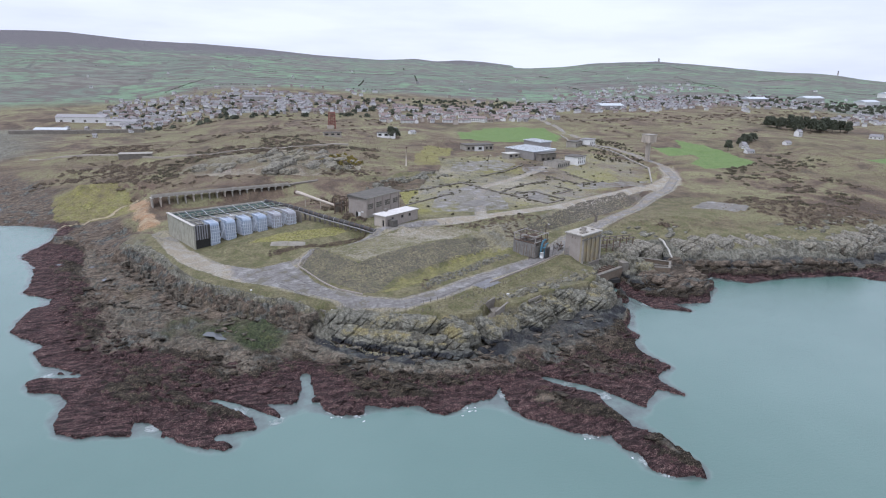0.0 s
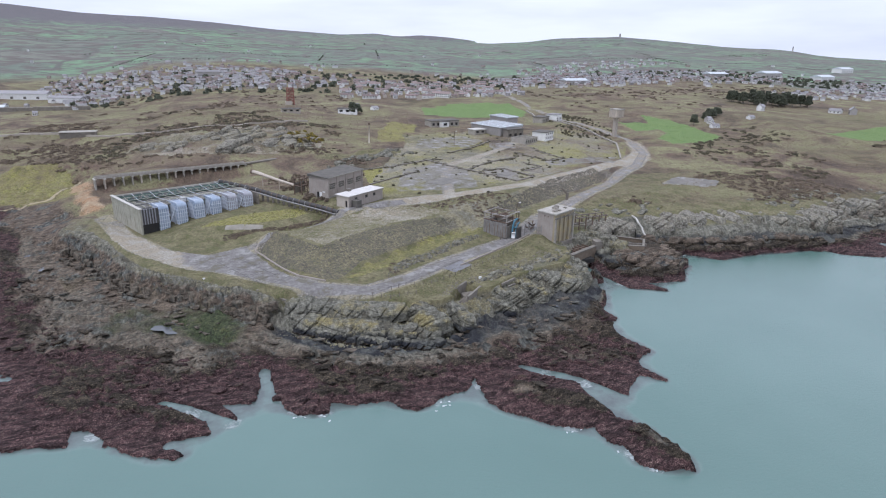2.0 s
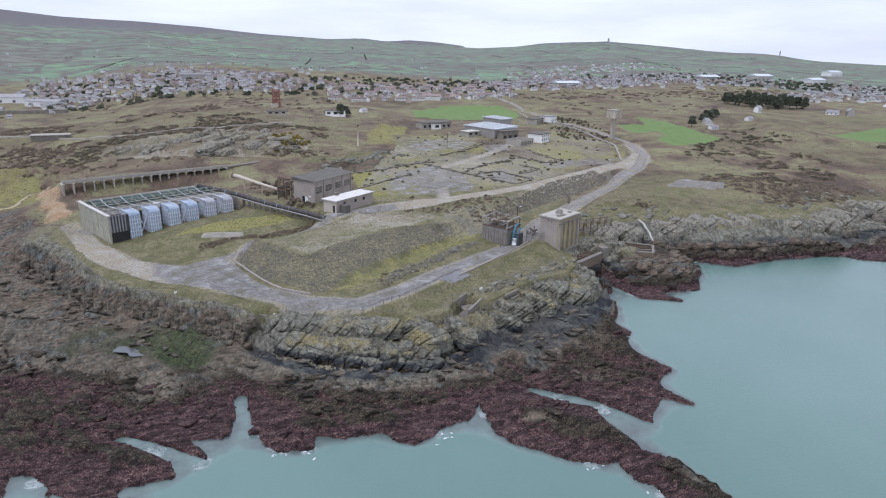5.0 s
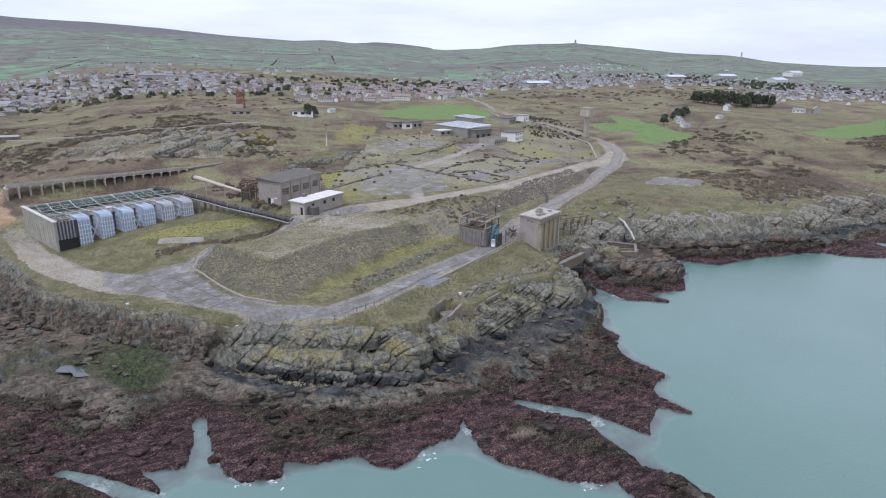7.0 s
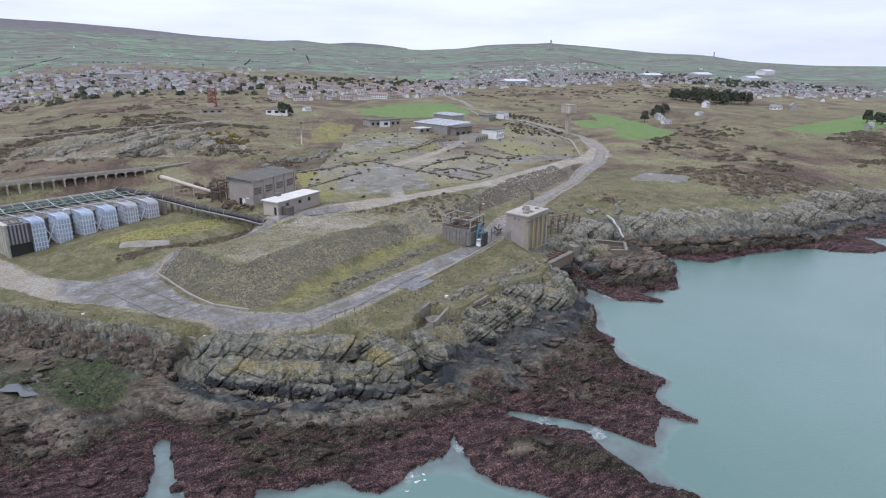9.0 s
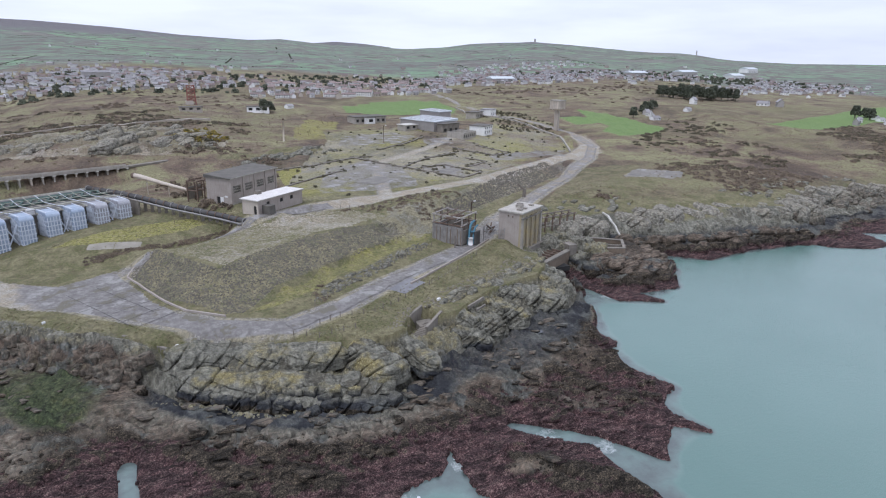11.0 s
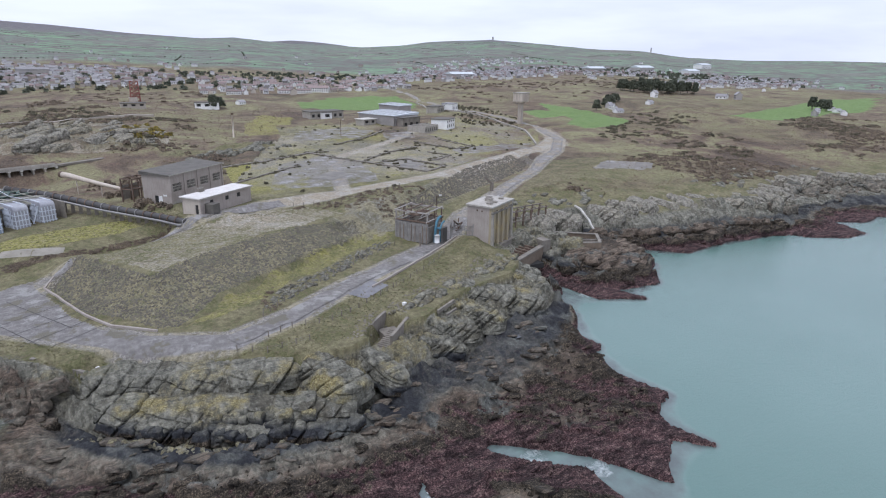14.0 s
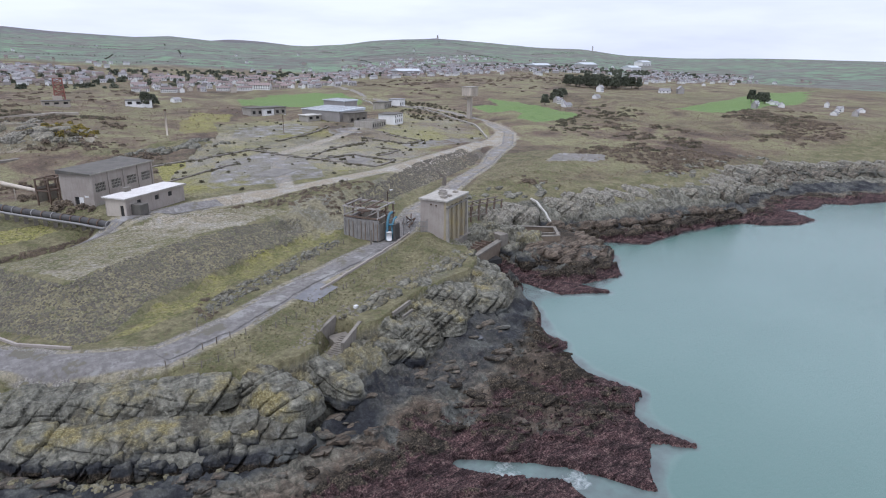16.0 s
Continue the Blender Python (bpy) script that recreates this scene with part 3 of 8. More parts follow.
def relax():
    """The heights of the near land, one a metre, stretched like a skin between the levels."""
    gx, gy = np.meshgrid(np.arange(GNX) + GX0 + 0.0, np.arange(GNY) + GY0 + 0.0)
    land = inside(LAND_EDGE, gx, gy)
    held, told = np.zeros(gx.shape, bool), np.zeros(gx.shape)

    def hold(line, z):
        for (x0, y0), (x1, y1) in zip(line, line[1:]):
            n = int(max(abs(x1 - x0), abs(y1 - y0)) * 2) + 2
            i = np.round(np.linspace(x0, x1, n) - GX0).astype(int)
            j = np.round(np.linspace(y0, y1, n) - GY0).astype(int)
            ok = (i >= 0) & (i < GNX) & (j >= 0) & (j < GNY)
            held[j[ok], i[ok]], told[j[ok], i[ok]] = True, z

    hold(SHORE, 0.0)
    for z, line in LEVELS:
        hold(line, z)
    deep = ~land
    for _ in range(7):
        near = deep.copy()
        near[1:] &= deep[:-1]
        near[:-1] &= deep[1:]
        near[:, 1:] &= deep[:, :-1]
        near[:, :-1] &= deep[:, 1:]
        deep = near
    held |= deep
    told = np.where(deep, -4.0, told)
    rim = np.zeros(gx.shape, bool)
    rim[-1], rim[:, 0], rim[:, -1] = True, True, True
    rim &= ~deep
    held |= rim
    told = np.where(rim, np.where(land, np.maximum(far_height(gx, gy), 0.5), -1), told)
    z = None
    for step in (16, 8, 4, 2, 1):
        h, w = -(-GNY // step), -(-GNX // step)
        count, total = np.zeros((h, w)), np.zeros((h, w))
        jj, ii = np.nonzero(held)
        np.add.at(count, (jj // step, ii // step), 1)
        np.add.at(total, (jj // step, ii // step), told[jj, ii])
        fixed = count > 0
        value = total / np.maximum(count, 1)
        if z is None:
            z = np.full((h, w), 5.0)
        else:
            z = np.repeat(np.repeat(z, 2, 0), 2, 1)[:h, :w]
        z = np.where(fixed, value, z)
        for _ in range(120):
            q = np.pad(z, 1, mode="edge")
            z = np.where(fixed, value, (q[2:, 1:-1] + q[:-2, 1:-1] + q[1:-1, 2:] + q[1:-1, :-2]) / 4)
    q = np.pad(z, 1, mode="edge")
    return (q[2:, 1:-1] + q[:-2, 1:-1] + q[1:-1, 2:] + q[1:-1, :-2] + 4 * z) / 8


BASE = relax()


def base_height(x, y):
    """The near land's smooth height, and the far country's outside it."""
    x, y = np.asarray(x, float), np.asarray(y, float)
    fx, fy = np.clip(x - GX0, 0, GNX - 1.001), np.clip(y - GY0, 0, GNY - 1.001)
    i, j = fx.astype(int), fy.astype(int)
    u, v = fx - i, fy - j
    near = (BASE[j, i] * (1 - u) + BASE[j, i + 1] * u) * (1 - v) + (BASE[j + 1, i] * (1 - u) + BASE[j + 1, i + 1] * u) * v
    out = (x < GX0) | (x > GX0 + GNX - 1) | (y < GY0) | (y > GY0 + GNY - 1)
    far = np.where(inside(LAND_EDGE, x, y), np.maximum(far_height(x, y), 0.6), -4.0)
    return np.where(out, far, near)


COAST_ROAD = [(-42, 226), (-38, 214), (-30, 196), (-20, 180), (-8, 168.5), (5, 157), (18, 145.5), (30, 140.2), (40, 144.8), (53.5, 154.5), (69, 163.5), (80, 170.5), (88, 176.5), (97, 186), (115.4, 198.1), (147.6, 223.6), (180, 251), (198, 272), (212, 302)]
SITE_ROAD = [(212, 302), (213, 340), (212, 381), (226, 453), (230, 505), (247, 586)]
YARD_TRACK = [(-2, 168), (5, 180.5), (10, 184), (17.5, 187.3), (29, 193.5), (41.5, 198), (54, 201.5), (72, 205.5), (105, 214.5), (132, 231), (159, 246), (178, 258), (196, 274)]
INNER_TRACK = [(72, 209), (83, 246), (91, 261), (117, 282), (145, 308)]
FLAT_LINES = [(COAST_ROAD, 3.2), (YARD_TRACK, 3.0), (INNER_TRACK, 2.2)]
TARMAC = [[(65.5, 252), (87.4, 264.9), (92.4, 246), (86.4, 215.7), (66.3, 213.5), (54.2, 214.8)], [(98.7, 244), (114.3, 253), (111, 233.9), (105, 222.5), (100.3, 232)], [(132.7, 250), (151, 251), (169, 254), (180, 268), (160, 266), (136, 260)],
          [(84, 300), (110, 296), (126, 312), (118, 330), (92, 322)], [(120, 288), (136, 292), (140, 304), (126, 306)], [(166, 214), (182, 205), (196, 213), (182, 224)]]
APRON = [(-42, 222), (-36, 198), (-25, 180), (-12, 165.5), (0, 159), (9, 151), (20, 143), (28, 141), (20, 146.5), (13, 153), (9.5, 160), (3, 177), (2, 182), (-8, 177), (-20, 184), (-28, 199), (-34, 213)]
YARD = [(50, 206), (70, 206), (92, 205), (120, 230), (150, 247), (178, 262), (196, 285), (208, 318), (190, 350), (150, 330), (110, 345), (88, 335), (78, 300), (60, 262), (50, 236)]
MOUND_TOP = [(9.5, 184), (13.6, 175.8), (20.9, 163.2), (31, 172), (40, 177.6), (53, 184), (66, 189), (60, 197), (42, 194), (26, 189)]
MOUND_FACE = [(6.9, 182.9), (4.8, 176.4), (11.2, 160.2), (20.8, 149.2), (23.8, 149), (30.5, 156.2), (42.3, 165), (56, 173.8), (67.5, 180.3), (67.4, 187.6), (53.2, 183), (40, 176.6), (31, 171), (20.9, 162.2), (13.2, 175.4), (8.4, 184)]
BUILT = [[(-30, 201), (8, 221), (-5, 245), (-44, 224)], [(25, 219), (30, 211), (48, 229), (42, 238)], [(30, 201), (35, 193), (50, 206), (45, 212)]]


PASTURES = [[(138, 478), (128, 430), (160, 416), (198, 418), (213, 448), (218, 488), (178, 500)], [(243, 364), (262, 360), (280, 392), (288, 368), (270, 300), (248, 288), (228, 290), (229, 306), (250, 322), (252, 336), (236, 332)], [(346, 298), (423, 313), (520, 345), (600, 340), (470, 282), (350, 268)]]
ROCK_EDGE = [(-52, 214), (-43, 210), (-34, 192), (-24, 172), (-13.6, 162.7), (-6, 155.4), (4, 148.3), (13.5, 140.5), (18.8, 137.1), (26.6, 133.3), (38.9, 131.2), (45.6, 131.7), (51.8, 134.7), (60.5, 136.6), (69.8, 142.5), (78, 146), (85.8, 148), (91, 152), (94, 160), (101, 166), (112, 140), (90, 60), (-100, 60), (-100, 214)]
GULLIES = [[(56.5, 109.5), (59.5, 106.5), (65.5, 101.5), (72, 91)], [(-14, 114.6), (-6, 108.4), (0, 102.6)], [(4.3, 122), (4.6, 116), (5.0, 110)], [(-44, 131.4), (-52, 133.5)], [(-11.5, 100.8), (-3, 100.6)], [(102.5, 164.5), (101.5, 156), (103, 148), (104, 142)]]


def cover_and_height(x, y):
    """The final heights, and what grows or lies there."""
    z0 = base_height(x, y)
    e = 1.5
    slope = np.hypot(base_height(x + e, y) - base_height(x - e, y), base_height(x, y + e) - base_height(x, y - e)) / (2 * e)
    wx, wy = x + 5 * fbm(x, y, 9, 3, 5), y + 5 * fbm(x, y, 9, 3, 7)
    r = np.hypot(x - 8, y - 30)
    coast = smooth(y, 330, 230) * smooth(np.abs(x - 60), 330, 260)
    flat = np.zeros(x.shape)
    for line, half in FLAT_LINES:
        flat = np.maximum(flat, smooth(near_line(line, x, y), half + 3, half))
    flat = np.maximum(flat, inside(APRON, x, y) * 1.0)
    crag = smooth(slope, 0.28, 0.65) * smooth(z0, 1.2, 3.0) * coast
    site_bank = smooth(near_line([(72, 188), (92, 200), (120, 224), (150, 242)], x, y), 16, 8)
    mound_side = smooth(near_line([(8, 170), (18, 155), (40, 168), (60, 180)], x, y), 15, 10)
    soft_ground = np.maximum(np.maximum(site_bank, mound_side), smooth(near_line([(-20, 192), (10, 194), (22, 203)], x, y), 14, 9))
    crag = crag * (1 - soft_ground)
    face = smooth(near_line(LEVELS[0][1] + LEVELS[4][1], x, y), 18, 12) * coast
    steep = 3.0 + 4.5 * smooth(z0 + 1.6 * fbm(x, y, 12, 3, 2), 3.4, 6.6) + 0.12 * (z0 - 5)
    z0 = np.where((z0 > 3) & (z0 < 7.5), z0 + (steep - z0) * face * smooth(z0, 3.0, 3.4) * smooth(z0, 7.5, 7.1), z0)
    seaward = inside(ROCK_EDGE, wx * 0.25 + x * 0.75, wy * 0.25 + y * 0.75)
    crag = np.maximum(crag, seaward * smooth(z0, 2.7, 3.4) * smooth(x, 4, 10))
    low = smooth(z0, 3.6, 2.2) * smooth(z0, -1.5, 0.3) * coast
    ca, sa = 0.64, -0.77
    u, v = x * ca + y * sa, -x * sa + y * ca
    v = v + 1.6 * fbm(x, y, 22, 3, 6)
    beds = ridged(u * 0.22, v, 4.6, 4, 2) - 0.55
    slabs = jointed(x, y, -50, 6.5, 2.4, 4, 0.5)
    chips = jointed(x, y, -44, 2.2, 0.9, 8, 0.7)
    wet_amp = 0.30 + 0.70 * smooth(z0, 0.2, 1.6)
    z = z0 + low * wet_amp * (1.3 * beds + 1.3 * fbm(x, y, 14, 5, 1, 0.6) + 0.95 * slabs + 0.34 * chips) + low * 0.55 * fbm(x, y, 1.6, 2, 5)
    z = z + crag * (0.7 * beds + 1.2 * slabs + 0.6 * chips + 0.7 * fbm(x, y, 7, 4, 9, 0.6))
    z = z - 2.2 * crag * seaward * smooth(x, 4, 12) * smooth(z0, 3.0, 4.2)
    z = z - 1.7 * smooth(near_line([(13, 138), (28, 129), (42, 123.5)], x, y), 8.5, 6.0) * smooth(z0, 2.2, 3.6)
    outcrop = inside([(-40, 318), (-20, 296), (8, 294), (30, 300), (40, 325), (20, 350), (-25, 352)], wx, wy) * 1.0
    outcrop = np.maximum(outcrop, smooth(near_line([(40, 285), (60, 292), (78, 290)], x, y), 9, 4))
    outcrop = np.maximum(outcrop, 0.4 * smooth(near_line([(108, 190), (150, 187), (190, 180), (225, 192), (262, 187)], x, y), 10, 3))
    z = z + outcrop * (1 - flat) * (3.4 * (ridged(x, y, 16, 4, 6) - 0.5) + 1.6 * fbm(x, y, 5, 3, 3))
    tidy = np.maximum(inside(MOUND_FACE, x, y), inside(MOUND_TOP, x, y)) * 0.8
    rough = (1 - flat) * (1 - low) * (1 - crag) * (z0 > 1.5) * (1 - tidy)
    z = z + rough * (0.6 * fbm(x, y, 11, 4, 10) + 0.4 * fbm(x, y, 2.6, 2, 2))
    wild = smooth(y, 235, 300) * smooth(r, 800, 500) * (1 - flat) * (1 - inside(YARD, x, y))
    z = z + wild * (3.0 * fbm(x, y, 60, 4, 11) + 2.2 * (ridged(x, y, 26, 3, 4) - 0.5) * smooth(r, 620, 420))
    sx, sy = x + 1.5 * fbm(x * 0.64 - y * 0.77, (x * 0.77 + y * 0.64) * 3, 4.0, 3, 8), y + 1.5 * fbm(x * 0.64 - y * 0.77, (x * 0.77 + y * 0.64) * 3, 4.0, 3, 10)
    ashore = np.zeros(x.shape, bool)
    edge = (y < 215) & (x > -112) & (x < 268) & (z0 < 1.4) & (z0 > -2.5)
    ashore[edge] = inside(LAND_EDGE, sx[edge], sy[edge])
    z = np.where(edge & ashore, np.maximum(z, 0.1 + 0.35 * np.abs(fbm(x, y, 1.8, 2, 3))) + 0.3, z)
    z = np.where(edge & ~ashore, np.minimum(z, -0.12) - 0.15, z)
    for line in GULLIES:
        d = near_line(line, x + 0.8 * fbm(x, y, 3, 2, 1), y + 0.8 * fbm(x, y, 3, 2, 3))
        z = np.where(d < 3, np.minimum(z, -0.6 + 1.7 * smooth(d, 0.6, 2.6) * 2), z)
    notch = smooth(near_line([(51.2, 134.6), (54.6, 138.2)], x, y), 2.4, 1.7)
    z = z + (np.minimum(z, 4.4) - z) * notch
    pads = np.zeros(x.shape, bool)
    for poly in BUILT:
        pads |= inside(poly, x, y)
    z = np.where(pads, z0 - 0.25, z)

    weed = low * smooth(z0 + 1.8 * fbm(x, y, 12, 5, 8, 0.6) - 0.5 * beds + 0.2 * smooth(x, 6, -8), 2.3, 1.3) * 0.9
    grass = smooth(z0, 5.6, 7.4) * (1 - crag) * smooth(z0 + 4 * fbm(x, y, 16, 4, 4), 5.5, 7.6)
    terrace = inside([(-40, 190), (-20, 161), (2, 144), (8, 136), (2, 131), (-16, 141), (-34, 157), (-48, 184)], wx, wy)
    grass = np.where(seaward & (z0 > 2.5), np.minimum(grass, 0.25), grass)
    grass = np.maximum(grass, terrace * (0.22 + 0.6 * fbm(x, y, 12, 3, 2)))
    reach = 0.7 * smooth(x, 40, 52)
    black = (1.25 - 0.42 * smooth(x, 42, 54)) * smooth(z0, 2.5 - reach, 3.0 - reach) * smooth(z0, 5.0, 3.9) * coast * smooth(x, 0, 12) * (0.85 + 0.7 * fbm(x, y, 9, 3, 3))
    soil = smooth(z0, 4.6, 3.0) * coast * (0.70 + 0.7 * fbm(x, y, 20, 3, 6)) * (1 - 0.95 * np.clip(black, 0, 1))
    soil = soil * (1 - 0.75 * smooth(x, 6, 16) * smooth(z0, 1.9, 2.4) * (0.6 + 1.2 * fbm(x, y, 11, 3, 9)))
    soil = np.maximum(soil, 0.95 * smooth(z0, 7.4, 6.4) * smooth(z0, 2.0, 3.0) * coast * smooth(x, 10, 2))
    soil = np.maximum(soil, 0.95 * smooth(x, -50, -62) * smooth(y, 215, 235) * smooth(y, 420, 380) * smooth(z0, 11, 7))
    lichen = crag * smooth(z0, 4.4, 6.0) * (0.22 + 0.9 * fbm(x, y, 8, 3, 5)) * smooth(x, 120, 90)
    lichen = np.maximum(lichen, 0.75 * smooth(np.hypot(x - 114, y - 160), 8, 4))
    orange = smooth(near_line([(-60, 280), (-57, 264), (-52, 248), (-48, 236)], wx, wy), 5.5, 1.5)
    gravel = np.maximum(inside(APRON, wx * 0.4 + x * 0.6, wy * 0.4 + y * 0.6) * 0.95, inside(YARD, wx, wy) * (0.40 + 1.3 * fbm(x, y, 30, 5, 2, 0.6)))
    for line, half in FLAT_LINES:
        gravel = np.maximum(gravel, 0.9 * smooth(near_line(line, wx * 0.2 + x * 0.8, wy * 0.2 + y * 0.8), half + 0.8, half - 0.4))
    gravel = np.maximum(gravel, 0.36 * inside(MOUND_FACE, wx * 0.1 + x * 0.9, wy * 0.1 + y * 0.9))
    gravel = np.maximum(gravel, (0.25 + 0.5 * fbm(x, y, 18, 3, 4)) * inside(MOUND_TOP, wx, wy))
    gravel = np.maximum(gravel, (0.5 + 0.6 * fbm(x, y, 14, 3, 8)) * site_bank * (slope > 0.16))
    slabs = inside([(166, 214), (182, 205), (196, 213), (182, 224)], x, y)
    gravel = np.maximum(gravel, slabs * 0.9)
    moss = np.zeros(x.shape)
    for poly, amount in (([(-12, 198), (0, 194.5), (11, 198), (23, 205), (20, 213), (6, 210), (-8, 202)], 0.85),
                         ([(24.5, 148.4), (31.4, 150.2), (40, 156), (48, 162), (64.7, 173), (76, 180.6), (72, 184), (67.5, 180.3), (56, 173.6), (42.3, 164.6), (30.5, 155.6)], 0.5),
                         ([(52, 222), (66, 224), (84, 262), (70, 264), (58, 246)], 0.7),
                         ([(70, 322), (84, 320), (92, 352), (78, 356)], 0.6), ([(150, 270), (172, 280), (176, 300), (158, 292)], 0.6),
                         ([(98, 218), (122, 232), (120, 238), (96, 226)], 0.45), ([(-16, 150), (-2, 139), (4, 133), (-6, 134), (-20, 144)], 0.25)):
        moss = np.maximum(moss, amount * inside(poly, wx, wy))
    for poly, amount in (([(49, 257), (59, 259), (72, 260), (74, 248), (65, 236), (58, 226), (48, 231)], 0.95), ([(87, 385), (96, 398), (108, 386), (97, 343), (80, 343)], 0.62), ([(144, 296), (173, 304), (163, 268), (145, 260)], 0.85),
                         ([(83, 253), (94.5, 240), (99, 220), (92.7, 220), (84, 241)], 0.9)):
        moss = np.maximum(moss, amount * inside(poly, wx, wy))
    moss = np.maximum(moss, 0.55 * inside([(-100, 303), (-77, 309), (-57, 277), (-57, 258), (-70, 266), (-94, 279)], wx, wy))
    moss = np.maximum(moss, inside(YARD, wx, wy) * (0.36 + 1.3 * fbm(x, y, 20, 4, 9)))
    clay = (0.72 + 0.8 * fbm(x, y, 9, 3, 2)) * orange
    tarmac = 0.78 * inside(APRON, wx * 0.3 + x * 0.7, wy * 0.3 + y * 0.7) * smooth(x + 0.3 * (y - 160) + 6 * fbm(x, y, 9, 3, 4), -14, -6)
    for poly in TARMAC:
        tarmac = np.maximum(tarmac, 0.53 * inside(poly, wx * 0.5 + x * 0.5, wy * 0.5 + y * 0.5))
    tarmac = np.maximum(tarmac, 0.75 * smooth(near_line(COAST_ROAD[4:], x, y), 3.0, 1.8))
    hill_top = inside([(-50, 316), (-28, 292), (8, 290), (34, 297), (46, 325), (22, 352), (-28, 356)], wx, wy) * 1.0
    dust = 0.8 * smooth(near_line(YARD_TRACK[6:], wx * 0.5 + x * 0.5, wy * 0.5 + y * 0.5), 4.2, 1.6)
    dust = np.maximum(dust, 0.62 * smooth(near_line(INNER_TRACK, wx * 0.4 + x * 0.6, wy * 0.4 + y * 0.6), 3.0, 1.2))
    dust = np.maximum(dust, (0.5 + 0.6 * fbm(x, y, 20, 3, 6)) * inside(MOUND_TOP, wx, wy))
    dust = np.maximum(dust, (0.10 + 1.3 * fbm(x, y, 26, 5, 8, 0.6)) * inside(YARD, wx, wy))
    dust = np.maximum(dust, (0.72 + 0.7 * fbm(x, y, 12, 3, 3)) * inside(APRON, wx * 0.3 + x * 0.7, wy * 0.3 + y * 0.7) * smooth(x, 8, -2))
    dust = np.maximum(dust, 0.6 * smooth(near_line([(172, 250), (190, 262), (204, 285), (212, 302)], x, y), 7, 3))
    dust = np.maximum(dust, hill_top * (0.22 + 1.3 * fbm(x, y, 13, 4, 6)))
    islet = inside([(106, 166), (108, 158), (112, 150), (124, 148), (136, 158), (134, 166), (128, 174), (118, 176)], wx * 0.3 + x * 0.7, wy * 0.3 + y * 0.7) * smooth(z0, 7.0, 5.6)
    soil = np.maximum(soil, 0.9 * islet)
    weed = np.maximum(weed, islet * (0.48 + 0.5 * fbm(x, y, 8, 3, 2)))
    algae = (0.58 + 0.9 * fbm(x, y, 7, 4, 2)) * smooth(near_line([(-25, 150), (-16, 147), (-8, 144), (-4, 139)], wx, wy), 9, 4)
    heath = np.maximum(smooth(y, 190, 250) * (1 - inside(YARD, wx, wy)), smooth(x, 100, 130) * smooth(y, 175, 195)) * (z0 > 5) * (1 - 0.8 * outcrop) * (1 - 0.5 * inside([(166, 196), (100, 176), (120, 196), (160, 232), (190, 232)], wx, wy))
    heath = heath * smooth(z0, 4.5, 7.5) * (0.75 + 0.9 * fbm(x, y, 50, 3, 9))
    hill = inside([(-50, 316), (-28, 292), (8, 290), (34, 297), (46, 325), (22, 352), (-28, 356)], wx, wy) * 1.0
    heath = np.where(hill > 0, 0.45 + 1.5 * fbm(x, y, 16, 4, 5), heath)
    grass = np.where(hill > 0, 0.18 + 0.6 * fbm(x, y, 14, 3, 2), grass)
    lichen = np.maximum(lichen, 0.45 * hill)
    pasture = np.zeros(x.shape)
    px, py = x + 6 * fbm(x, y, 30, 2, 3), y + 6 * fbm(x, y, 30, 2, 6)
    for poly in PASTURES:
        pasture = np.maximum(pasture, 0.9 * inside(poly, px, py))
    farmland = smooth(r, 700, 950)
    return z, (grass, weed, gravel, black), (moss, heath, lichen, soil), pasture, farmland, clay, tarmac, algae, dust


def ground_z(x, y):
    return float(cover_and_height(np.array([float(x)]), np.array([float(y)]))[0][0])


def ground_many(xs, ys):
    return cover_and_height(np.asarray(xs, float), np.asarray(ys, float))[0]


def spread(start, end, step, growth):
    """Places from start towards end, each step a little longer than the last."""
    out, at, sign = [], float(start), 1 if end > start else -1
    while (end - at) * sign > 0:
        step *= growth
        at += sign * step
        out.append(at)
    return out


